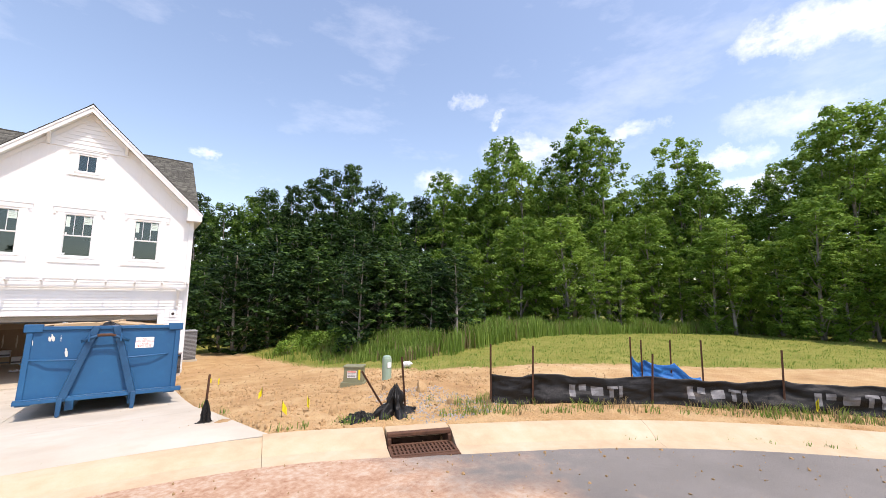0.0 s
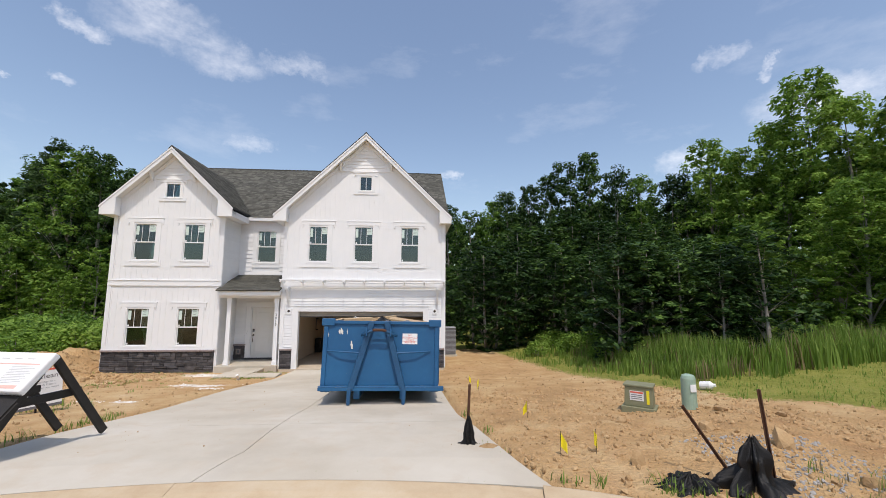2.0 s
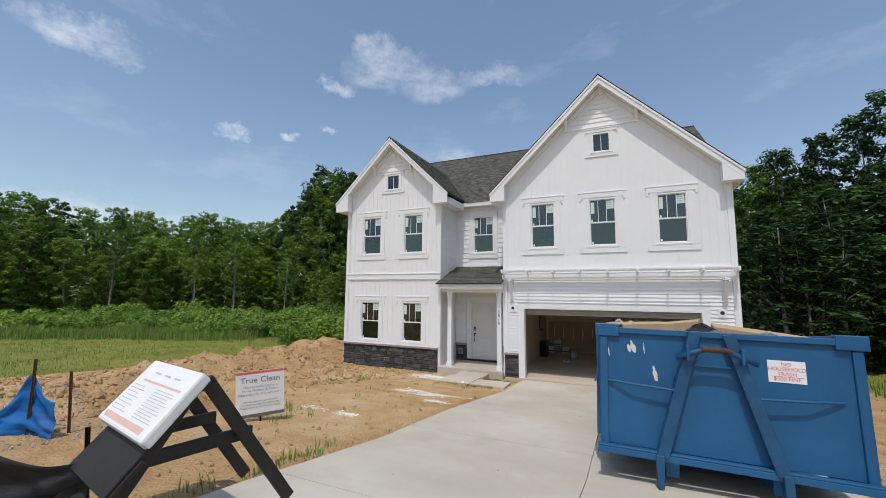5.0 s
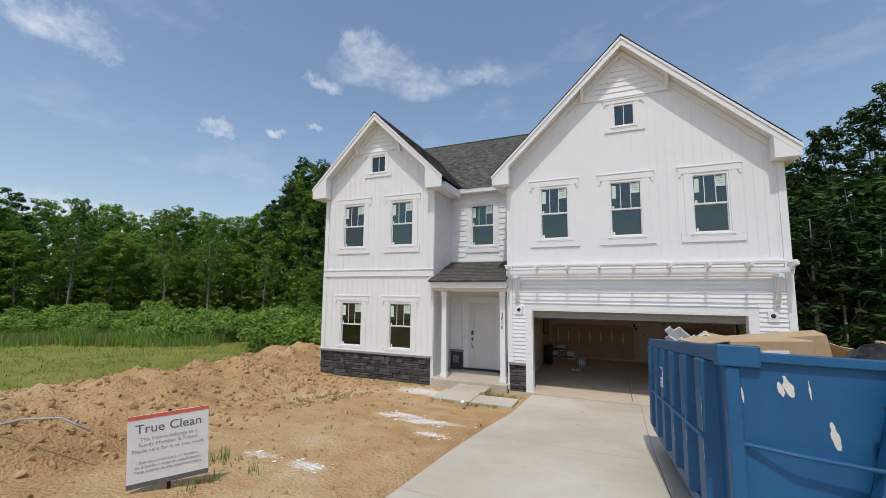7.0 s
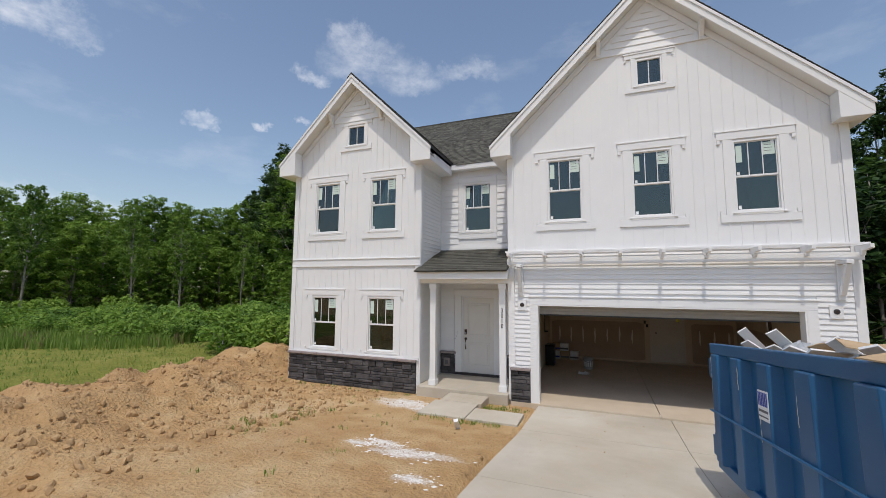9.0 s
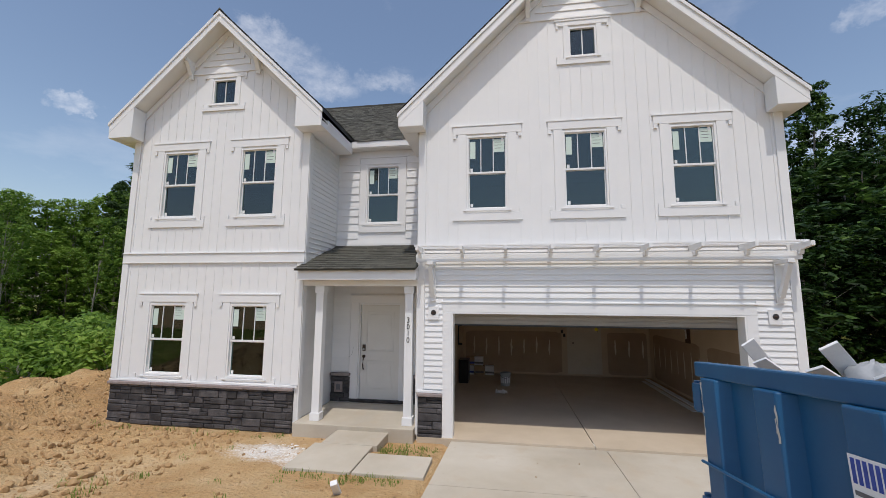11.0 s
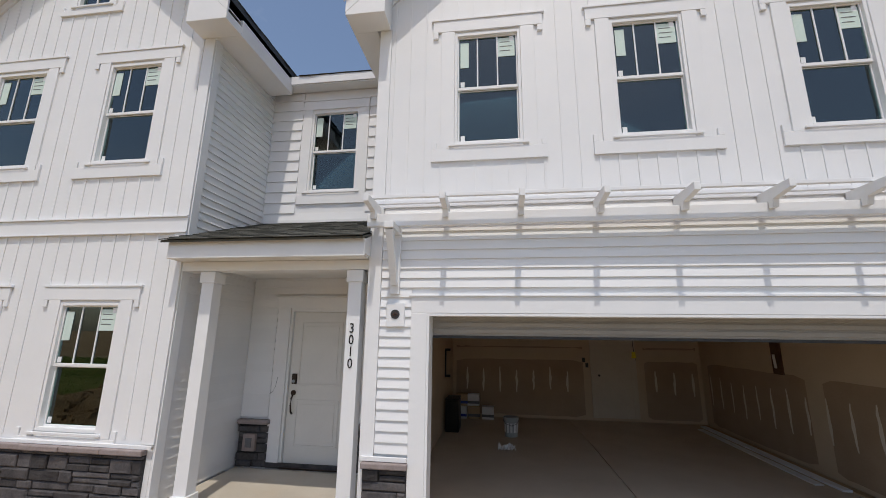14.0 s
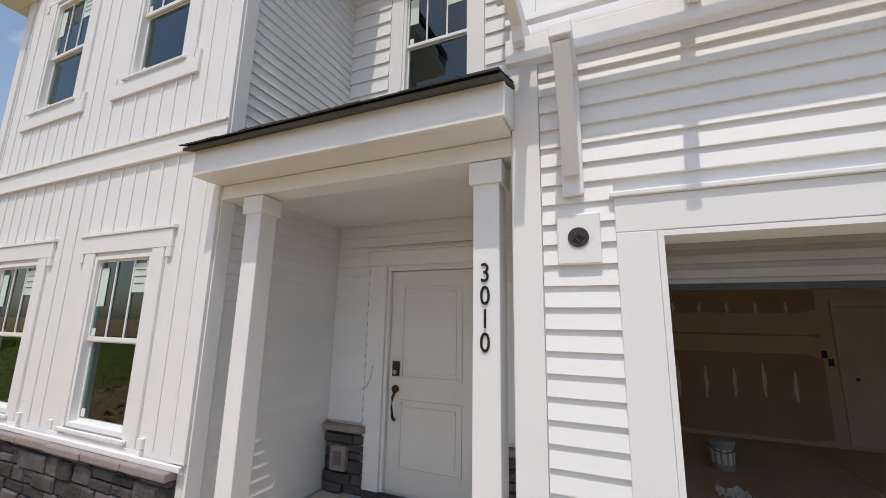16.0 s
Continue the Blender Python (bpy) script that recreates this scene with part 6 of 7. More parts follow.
part("label", Build().box(-0.08, -0.255, 0.0, 0.12, -0.251, 0.08), white_card, box1)
box2 = thing("cardboard_box", "long flat brown cardboard carton", "cardboard box", DM @ pose(0.60, 0.8, 1.47, 8, 7, -6), group="waste in the dumpster")
part("body", Build().box(-0.5, -0.2, -0.1, 0.5, 0.2, 0.17), cardboard, box2, bevel=0.01)
SHEETS = [(-1.0, 3.7, 1.62, 60, 25, 30, 0.5, 0.16, 0), (-0.9, 3.4, 1.64, 65, 10, 60, 0.6, 0.15, 0), (-0.85, 3.0, 1.66, 55, -15, 40, 0.65, 0.2, 1), (-0.8, 2.6, 1.70, 50, 20, 70, 0.7, 0.2, 0),
          (-0.6, 2.9, 1.70, 75, 15, 20, 0.6, 0.3, 1), (-0.75, 2.2, 1.72, 70, -20, 20, 0.6, 0.22, 0), (-1.0, 3.2, 1.72, 50, 30, 75, 0.5, 0.10, 0), (-0.98, 2.45, 1.74, 48, -25, 60, 0.45, 0.09, 0), (-1.02, 3.95, 1.72, 40, 35, 80, 0.35, 0.10, 0), (-0.95, 1.9, 1.68, 70, 15, 80, 0.5, 0.2, 0), (-0.55, 1.7, 1.60, 82, -4, 10, 0.6, 0.3, 1), (0.1, 2.4, 1.68, 60, 10, 30, 0.7, 0.4, 1), (-0.95, 2.75, 1.66, 62, 5, 15, 0.55, 0.12, 0)]
for x, y, z, rx, ry, rz, w, h, brown in SHEETS:
    if brown:
        card_sheet("cardboard_sheet", "torn piece of brown cardboard", cardboard, pose(x + 0.2, y, z - 0.10, rx, ry, rz), w, h, 0.05, "cardboard")
    else:
        board = part("white_board_offcut", Build().box(-0.34, -0.009, -0.05, 0.34, 0.009, 0.05), white_card, None, bevel=0.002)
        board.matrix_world = DM @ pose(x + 0.30, y, z - 0.14, rx, 18 + 0.6 * ry, rz * 0.4)
        tagged(board, "white trim board offcut sticking out", "offcut", "waste in the dumpster")
box3 = thing("cardboard_box", "large brown cardboard carton, open and sagging", "cardboard box", DM @ pose(-0.2, 2.05, 1.56, 6, -8, -14), group="waste in the dumpster")
part("body", Build().box(-0.42, -0.28, -0.12, 0.42, 0.28, 0.18), cardboard, box3, bevel=0.008)
part("flap", Build().beam((-0.42, 0, 0.18), (-0.62, 0.02, 0.24), 0.5, 0.008), cardboard, box3)


def blob(name, label, mat, m, sx2, sy2, sz2, seed, cat, group=""):
    b = Build()
    b.grid(lambda u, v: (lambda d, r: (d[0] * sx2 * r, d[1] * sy2 * r, d[2] * sz2 * r))((math.cos(2 * math.pi * u) * math.sin(math.pi * v), math.sin(2 * math.pi * u) * math.sin(math.pi * v), math.cos(math.pi * v)),
            1 + 0.28 * noise.noise(Vector((math.cos(2 * math.pi * u) * 1.8 + seed, math.sin(2 * math.pi * u) * 1.8, v * 4))) + 0.1 * noise.noise(Vector((math.cos(2 * math.pi * u) * 6 + seed, math.sin(2 * math.pi * u) * 6, v * 11)))), 26, 16)
    ob = part(name, b, mat, None, smooth=True)
    ob.matrix_world = m
    return tagged(ob, label, cat, group)


blob("rubbish_bag", "black plastic rubbish bag on the waste", black_fabric, DM @ pose(-0.02, 0.6, 1.50), 0.24, 0.2, 0.17, 2, "rubbish bag", "waste in the dumpster")
blob("rubbish_bag", "clear plastic rubbish bag on the waste", grey_plastic, DM @ pose(-0.72, 3.05, 1.56), 0.13, 0.16, 0.13, 5, "rubbish bag", "waste in the dumpster")
hb = Build()
pts = [(0.0 + 0.6 * t, 0.3 + 0.12 * math.sin(t * 5), 1.46 + 0.10 * math.sin(t * 9 + 0.4)) for t in [i / 60 for i in range(61)]]
hb.tube(pts, [0.055 + 0.008 * (i % 2) for i in range(61)], 12)
duct = part("duct_hose", hb, grey_print, None)
duct.matrix_world = DM
tagged(duct, "grey ribbed flexible duct hose lying on the waste", "duct hose", "waste in the dumpster")


# ---------------------------------------------------------------- things in the yard
def gz(x, y):
    return ground_z(x, y)


# barricade: two A-frames with a ply panel and a white sign box on the slope
bar_m = Matrix.Translation((-4.06, 7.37, 0.03)) @ Matrix.Rotation(radians(-11.5), 4, "Z")
barricade = thing("sawhorse_sign", "black wooden sawhorse carrying a tilted white notice board", "sawhorse", bar_m)
for s in (-1, 1):
    x = s * 0.34
    for e in (-1, 1):
        part("leg", Build().beam((x, e * 0.72, 0.02), (x, e * 0.02, 1.06), 0.045, 0.09), dark_wood, barricade, bevel=0.005)
    part("side_rail", Build().box(x - s * 0.046 - 0.02, -0.33, 0.56, x - s * 0.046 + 0.02, 0.40, 0.65), dark_wood, barricade, bevel=0.005)
part("ridge_board", Build().box(-0.40, -0.02, 0.99, 0.40, 0.02, 1.09), dark_wood, barricade, bevel=0.005)
slope_m = Matrix.Translation((0, -0.26, 0.65)) @ Matrix.Rotation(radians(47.0), 4, "X")
part("front_panel", Build().box(-0.38, -0.30, 0.055, 0.38, 0.50, 0.073, slope_m), dark_wood, barricade, bevel=0.004)
part("shelf_board", Build().box(-0.40, -0.30, 0.03, 0.40, -0.06, 0.054, slope_m), dark_wood, barricade, bevel=0.004)
sign_box = part("sign_box", Build().box(-0.43, 0.0, 0.075, 0.43, 0.50, 0.16, slope_m), white_card, barricade, "white plastic notice board with small print", 0.02)
part("print_band", Build().box(-0.36, 0.035, 0.1615, 0.34, 0.075, 0.1625, slope_m), faded_red, sign_box)
part("print_band", Build().box(-0.28, 0.33, 0.1615, 0.37, 0.345, 0.1625, slope_m), faded_red, sign_box)
for i in range(11):
    yy = 0.10 + i * 0.020
    part("print_line", Build().box(0.04, yy, 0.1615, 0.36 - 0.03 * (i % 3), yy + 0.005, 0.1625, slope_m), faded_grey, sign_box)
for i in range(8):
    yy = 0.10 + i * 0.027
    part("print_line", Build().box(-0.36, yy, 0.1615, -0.10 - 0.05 * (i % 2), yy + 0.005, 0.1625, slope_m), faded_grey, sign_box)
for i in range(3):
    part("print_block", Build().box(-0.20 + i * 0.17, 0.40, 0.1615, -0.10 + i * 0.17, 0.412, 0.1625, slope_m), faded_grey, sign_box)
part("rim", Build().box(-0.435, -0.006, 0.105, 0.435, -0.001, 0.125, slope_m), grey_plastic, sign_box)

# yard sign on a stake
a_s = math.atan2(0.52, 0.41)
sm = Matrix.Translation((-6.03, 9.84, 0.20)) @ Matrix.Rotation(a_s, 4, "Z") @ Matrix.Rotation(radians(-3), 4, "Y")
ysign = thing("yard_sign", "white yard sign with red top edge on a metal stake", "yard sign", sm)
part("board", Build().box(-0.33, -0.006, -0.33, 0.33, 0.006, 0.33), white_card, ysign, bevel=0.003)
part("red_band", Build().box(-0.33, -0.009, 0.295, 0.33, -0.0065, 0.33), red_paint, ysign)
part("grey_band", Build().box(-0.33, -0.009, -0.33, 0.33, -0.0065, -0.285), grey_print, ysign)
part("stake", Build().box(-0.015, 0.007, -0.95, 0.015, 0.022, 0.345), black_metal, ysign)
tm = lambda x, z: Matrix.Translation((x, -0.008, z)) @ Matrix.Rotation(radians(90), 4, "X")
letters("True Clean", 0.118, grey_print, tm(0, 0.20), "sign_text", ysign, 0.0006)
for i, row in enumerate(("This Home belongs to a", "Family Member & Friend.", "Please care for it as you work.")):
    letters(row, 0.048, grey_plastic, tm(0, 0.105 - 0.052 * i), "sign_text", ysign, 0.0006)
for i, row in enumerate(("Esta casa pertenece a un miembro", "de la familia o amigo de usted/ustedes.", "Tenga cuidado de ellas mientras trabaja.")):
    letters(row, 0.034, grey_plastic, tm(0, -0.105 - 0.042 * i), "sign_text", ysign, 0.0006)


def metal_stake(b, x, y, z0, z1, lean=(0, 0)):
    b.box(-0.016, -0.004, 0, 0.016, 0.004, z1 - z0, Matrix.Translation((x, y, z0)) @ Matrix.Rotation(lean[0], 4, "X") @ Matrix.Rotation(lean[1], 4, "Y"))
    b.box(-0.004, -0.022, 0, 0.004, -0.004, z1 - z0, Matrix.Translation((x, y, z0)) @ Matrix.Rotation(lean[0], 4, "X") @ Matrix.Rotation(lean[1], 4, "Y"))
    return b


def fabric_run(pts, heights, sag, seed, mat, parent, n=90, name="fabric", crease=0.012, foot=0.10):
    """Sheet hung along points, creased and sagging between them, its foot on the ground."""
    lens = [0.0]
    for p, q in zip(pts, pts[1:]):
        lens.append(lens[-1] + math.hypot(q[0] - p[0], q[1] - p[1]))
    tot = lens[-1]

    def at(u):
        s = u * tot
        for i in range(len(pts) - 1):
            if s <= lens[i + 1] or i == len(pts) - 2:
                k = (s - lens[i]) / (lens[i + 1] - lens[i])
                return (pts[i][0] + (pts[i + 1][0] - pts[i][0]) * k, pts[i][1] + (pts[i + 1][1] - pts[i][1]) * k, heights[i] + (heights[i + 1] - heights[i]) * k - sag * math.sin(math.pi * k), i)

    def fn(u, v):
        x, y, h, i = at(u)
        d = Vector((pts[i + 1][1] - pts[i][1], -(pts[i + 1][0] - pts[i][0]), 0)).normalized()
        wv = 0.05 * noise.noise(Vector((u * tot * 2.2 + seed, v * 2.5, 0))) + 0.022 * noise.noise(Vector((u * tot * 7 + seed, v * 7, 3))) + foot * (1 - v) ** 2 * (0.5 + noise.noise(Vector((u * tot * 1.5, seed, 7))))
        wv += crease * ((1 - 2 * abs(math.sin(u * tot * 9.0 + v * 9.5 + 3.0 * noise.noise(Vector((u * tot * 1.1, v * 2, seed)))))) * (0.4 + noise.noise(Vector((u * tot * 2.0, v * 3.0, seed + 4)))))
        g = gz(x, y)
        return (x + d.x * wv, y + d.y * wv, g - 0.02 + (h + 0.03 * noise.noise(Vector((u * tot * 3, seed, 1)))) * v)
    b = Build()
    b.grid(fn, n, 18)
    return part(name, b, mat, parent, smooth=True, thick=0.003), fn


def ring_pos(deg, r):
    return (CX + r * math.cos(radians(deg)), CY + r * math.sin(radians(deg)))


fence_r = thing("silt_fence", "black fabric silt fence on rusty stakes behind the kerb", "silt fence")
angs = [61.2, 58.0, 49.0, 40.0, 32.5, 25.0, 15.0]
pr = [ring_pos(a, 13.2) for a in angs]
_, fab_r = fabric_run(pr, [0.50, 0.52, 0.48, 0.50, 0.52, 0.50, 0.5], 0.04, 3.0, black_fabric, fence_r, 150)
for i, (x, y) in enumerate(pr):
    part("stake", metal_stake(Build(), x - 0.03, y - 0.03, gz(x, y) - 0.1, gz(x, y) + (0.98 if i != 2 else 0.85), (0, (0.0, 0.03, 0.12, 0.10, -0.05, 0.05, 0)[i])), rust_mat, fence_r)
for k, u in enumerate((0.13, 0.32, 0.50, 0.66, 0.82)):              # pale printed mark, not lettered
    for j, (du, v0, v1, w) in enumerate(((0, 0.3, 0.72, 0.010), (0.016, 0.5, 0.72, 0.012), (0.036, 0.35, 0.66, 0.020), (0.062, 0.62, 0.72, 0.018), (0.066, 0.3, 0.62, 0.007), (0.082, 0.3, 0.72, 0.006))):
        mb = Build()
        off = Vector((CX, CY, 0))

        def on(uu, vv):
            p = Vector(fab_r(min(uu, 0.999), vv))
            d = (off - p)
            d.z = 0
            return tuple(p + d.normalized() * 0.008)
        mb.grid(lambda a, c: on(u + du + w * a, v0 + (v1 - v0) * c), 3, 4)
        part("print_mark", mb, faded_print, fence_r)

fence_l = thing("silt_fence", "black fabric silt fence sagging at the driveway edge", "silt fence")
pl_ = [(-4.42, 7.02), (-4.75, 6.60), (-5.3, 6.18), (-6.6, 5.75), (-8.2, 5.0), (-10.0, 3.6)]
_, fab_l = fabric_run(pl_, [0.48, 0.60, 0.64, 0.60, 0.6, 0.6], 0.05, 8.0, black_fabric, fence_l, 520, crease=0.032, foot=-0.16)
for i, (x, y) in enumerate(pl_):
    part("stake", metal_stake(Build(), x - 0.02, y + 0.03, gz(x, y) - 0.1, gz(x, y) + 0.66, (0, 0.06 if i else -0.16)), black_metal if i == 0 else rust_mat, fence_l)
for j, (u0, v0, v1, w) in enumerate(((0.10, 0.52, 0.68, 0.003), (0.115, 0.52, 0.68, 0.003), (0.13, 0.52, 0.68, 0.003), (0.145, 0.52, 0.68, 0.003), (0.16, 0.52, 0.66, 0.003), (0.175, 0.52, 0.66, 0.003), (0.19, 0.52, 0.66, 0.003), (0.09, 0.34, 0.36, 0.09), (0.09, 0.20, 0.225, 0.07))):
    mb = Build()
    mb.grid(lambda a, c: tuple(Vector(fab_l(u0 + w * a, v0 + (v1 - v0) * c)) + Vector((0.006, -0.006, 0.004))), 3, 3)
    part("print_mark", mb, faded_print, fence_l)


def tarp(name_label, pts, heights, seed, stakes):
    t = thing("blue_tarp", name_label, "tarp")
    fabric_run(pts, heights, 0.10, seed, blue_tarp, t, 120, "sheet", crease=0.03)
    for x, y, h, lx, ly in stakes:
        part("stake", metal_stake(Build(), x, y, gz(x, y) - 0.1, gz(x, y) + h, (lx, ly)), rust_mat, t)
    return t


tarp("blue plastic sheeting draped between leaning stakes", [(-9.3, 6.95), (-8.3, 7.35), (-7.75, 7.5), (-7.35, 7.75), (-7.0, 7.85)], [0.46, 0.42, 0.20, 0.72, 0.42], 2.0,
     [(-8.15, 7.42, 0.95, 0.1, 0.62), (-7.32, 7.75, 0.85, 0, 0.02), (-7.1, 8.05, 0.72, 0.04, -0.03)])
tarp("blue plastic sheeting tied between four stakes", [(8.85, 4.8), (9.05, 4.62), (9.5, 4.2), (9.95, 3.85)], [0.62, 0.55, 0.50, 0.18], 5.0,
     [(8.85, 4.82, 1.0, 0, 0), (9.0, 4.66, 0.95, 0, 0), (9.45, 4.26, 0.95, 0, 0.02), (8.9, 3.45, 1.05, 0, 0)])
loose("grey_slab", "grey broken paving slab leaning on the ground", "slab", Build().box(-0.35, -0.25, 0, 0.35, 0.25, 0.05), gravel_mat, bevel=0.01, at=pose(-8.0, 6.95, gz(-8.0, 6.95) + 0.06, 8, -12, 25))

# fabric heaps on stakes
def fabric_heap(label, x, y, seed, w, h, stakes):
    t = thing("fabric_bundle", label, "fabric bundle")
    b = Build()

    def fn(u, v):
        a = 2 * math.pi * u
        fold = 0.22 * math.sin(a * 7 + seed + 2 * v) + 0.14 * math.sin(a * 13 + 3 * v)
        r = w * (((1 - v) ** 0.9 + (0.35 * math.sin(9 * v + seed) * (1 - v) if h > 0.3 else 0)) * (0.75 + fold + 0.6 * noise.noise(Vector((math.cos(a) * 1.7 + seed, math.sin(a) * 1.7, v * 2)))) + 0.06)
        return (x + r * math.cos(a), y + r * math.sin(a) * 0.7, gz(x, y) - 0.03 + h * v + 0.10 * noise.noise(Vector((math.cos(a) * 4 + seed, math.sin(a) * 4, v * 5))) * (1 - 0.5 * v))
    b.grid(fn, 84, 18)
    part("fabric", b, black_fabric, t, smooth=True, thick=0.003)
    for sx_, sy_, hh, lx, ly in stakes:
        part("stake", metal_stake(Build(), sx_, sy_, gz(sx_, sy_) - 0.1, gz(sx_, sy_) + hh, (lx, ly)), rust_mat, t)


fabric_heap("torn black fabric gathered on two leaning stakes", 3.52, 5.80, 1.0, 0.30, 0.46, [(3.72, 5.80, 0.85, 0.0, -0.10), (3.50, 5.90, 0.78, -0.25, -0.50)])
fabric_heap("crumpled black fabric lying by the drain", 2.98, 5.90, 4.0, 0.36, 0.12, [])
fabric_heap("black fabric bunched round a rusty stake", 1.13, 7.20, 7.0, 0.13, 0.46, [(1.11, 7.25, 0.80, 0, 0.05)])
fabric_heap("black fabric scrap lying at the driveway edge", 0.98, 8.08, 9.0, 0.26, 0.08, [])
blob("sandbag", "tan sandbag beside the stake", clod_mat, Matrix.Translation((1.34, 7.08, gz(1.34, 7.08) + 0.05)), 0.17, 0.12, 0.09, 11, "sandbag")

# utility cabinet and pedestal
ux, uy = 4.36, 9.08
ub = thing("utility_box", "olive green utility box on a plinth with warning labels", "utility box", Matrix.Translation((ux, uy, gz(ux, uy))) @ Matrix.Rotation(radians(-38), 4, "Z") @ Matrix.Scale(0.86, 4))
part("plinth", Build().box(-0.31, -0.24, -0.1, 0.31, 0.24, 0.10), green_box, ub, bevel=0.01)
part("cabinet", Build().prism([(-0.26, 0.101), (0.26, 0.101), (0.24, 0.48), (-0.24, 0.48)], -0.18, 0.18), green_box, ub, bevel=0.012)
part("lid", Build().box(-0.27, -0.2, 0.481, 0.27, 0.2, 0.52), green_box, ub, bevel=0.01)
part("warning_label", Build().box(-0.15, -0.186, 0.22, 0.10, -0.182, 0.40), white_card, ub)
part("label_strip", Build().box(-0.14, -0.190, 0.36, 0.09, -0.187, 0.39), red_paint, ub)
part("label_strip", Build().box(0.15, -0.187, 0.17, 0.20, -0.182, 0.43), yellow, ub, "yellow warning strip")
for i in range(3):
    part("print_line", Build().box(-0.13, -0.190, 0.25 + i * 0.035, 0.07, -0.187, 0.262 + i * 0.035), grey_print, ub)
px_, py_ = 5.06, 8.80
ped = thing("cable_pedestal", "pale green plastic cable pedestal with a white label", "pedestal", Matrix.Translation((px_, py_, gz(px_, py_))))
part("tube", Build().tube([(0, 0, -0.1), (0, 0, 0.5), (0, 0, 0.55), (0, 0, 0.57)], [0.115, 0.11, 0.095, 0.05], 20), green_pipe, ped, smooth=False)
part("label", Build().box(-0.05, -0.121, 0.3, 0.05, -0.113, 0.42), sticker_white, ped)
FLAGS = [(2.06, 6.66), (2.46, 6.66), (2.25, 8.60), (2.03, 12.0), (2.0, 13.4), (8.95, 1.85)]
for i, (x, y) in enumerate(FLAGS):
    fl = thing("marker_flag", "small yellow marker flag on a wire in the soil", "flag", Matrix.Translation((x, y, gz(x, y))) @ Matrix.Rotation(i * 1.3, 4, "Z"), group="marker flags")
    part("wire", Build().tube([(0, 0, -0.05), (0.004, 0, 0.26)], 0.003, 5), black_metal, fl)
    part("pennant", Build().grid(lambda u, v: (0.004 + 0.065 * u, 0.02 * math.sin(u * 5 + i), 0.10 + 0.16 * v * (1 - 0.35 * u) - 0.07 * u), 5, 3), yellow, fl, thick=0.001)
loose("wood_offcut", "short white timber offcut propped on the soil", "offcut", Build().box(-0.04, -0.04, 0, 0.04, 0.02, 0.34), white_card, bevel=0.004, at=pose(-5.07, 15.75, -0.9, 38, -14, 20))
loose("bottle", "white plastic jug lying on the grass edge", "jug", Build().tube([(0, 0, 0), (0, 0, 0.2), (0, 0, 0.26), (0, 0, 0.3)], [0.09, 0.09, 0.04, 0.03], 14), white_card, at=pose(6.9, 11.0, gz(6.9, 11.0) + 0.09, 80, 0, 30))
cond = Build().tube([(-8.75, 9.5, 0.1), (-8.5, 9.72, 0.17), (-8.2, 9.95, 0.16), (-7.95, 10.15, -0.02)], 0.012, 8)
loose("conduit", "blue-grey plastic conduit sticking out of the trench", "conduit", cond, grey_plastic, smooth=True)

# spilled plaster, thin and ragged
def spill(x, y, rx_, ry_, seed):
    """Many small ragged flakes of dried plaster, thick in the middle and thinning out."""
    rnd, b = random.Random(seed), Build()
    for k in range(int(420 * (rx_ * ry_) ** 0.5)):
        px2, py2 = x + rnd.gauss(0, 0.48) * rx_, y + rnd.gauss(0, 0.48) * ry_
        if noise.noise(Vector((px2 * 3.1, py2 * 3.1, seed))) < -0.12:
            continue
        r = 0.003 + 0.022 * rnd.random() ** 3
        z0, n = gz(px2, py2), 7
        ang = rnd.uniform(0, 6.28)
        ring = [(px2 + r * rnd.uniform(0.5, 1.4) * math.cos(ang + 6.283 * i / n) * 1.5, py2 + r * rnd.uniform(0.5, 1.4) * math.sin(ang + 6.283 * i / n), z0 + 0.004) for i in range(n)]
        b.add([(px2, py2, z0 + 0.012 + 0.1 * r)] + ring, [(0, 1 + i, 1 + (i + 1) % n) for i in range(n)])
    tagged(part("plaster_spill", b, plaster, None), "dried white plaster spilled on bare soil", "plaster spill", kind="stuff")


for i, q in enumerate(((-5.15, 14.0, 0.75, 0.28, 1), (-5.75, 14.25, 0.4, 0.2, 2), (-4.7, 13.1, 0.28, 0.2, 3), (-6.75, 17.1, 0.5, 0.45, 4), (-6.3, 16.9, 0.28, 0.2, 5), (-5.35, 11.05, 0.3, 0.17, 6), (-6.05, 11.0, 0.22, 0.12, 7), (-6.0, 14.0, 0.25, 0.15, 9))):
    spill(*q)


# clods and stones
def rock_mesh(b, x, y, z, r, rnd):
    m = Matrix.Translation((x, y, z)) @ Euler((rnd.uniform(0, 6), rnd.uniform(0, 6), rnd.uniform(0, 6))).to_matrix().to_4x4() @ Matrix.Diagonal((r, r * rnd.uniform(0.55, 1), r * rnd.uniform(0.4, 0.8), 1))
    v = [(1, 0, 0), (-1, 0, 0), (0, 1, 0), (0, -1, 0), (0, 0, 1), (0, 0, -1)]
    p = [m @ (Vector(q) * rnd.uniform(0.75, 1.2)) for q in v]
    mids = {}
    f = [(0, 2, 4), (2, 1, 4), (1, 3, 4), (3, 0, 4), (2, 0, 5), (1, 2, 5), (3, 1, 5), (0, 3, 5)]
    out = []
    for t in f:
        idx = []
        for i in range(3):
            e = tuple(sorted((t[i], t[(i + 1) % 3])))
            if e not in mids:
                mids[e] = len(p)
                c = (Vector(v[e[0]]) + Vector(v[e[1]])).normalized() * rnd.uniform(0.8, 1.12)
                p.append(m @ c)
            idx.append(mids[e])
        out += [(t[0], idx[0], idx[2]), (t[1], idx[1], idx[0]), (t[2], idx[2], idx[1]), tuple(idx)]
    b.add(p, out)


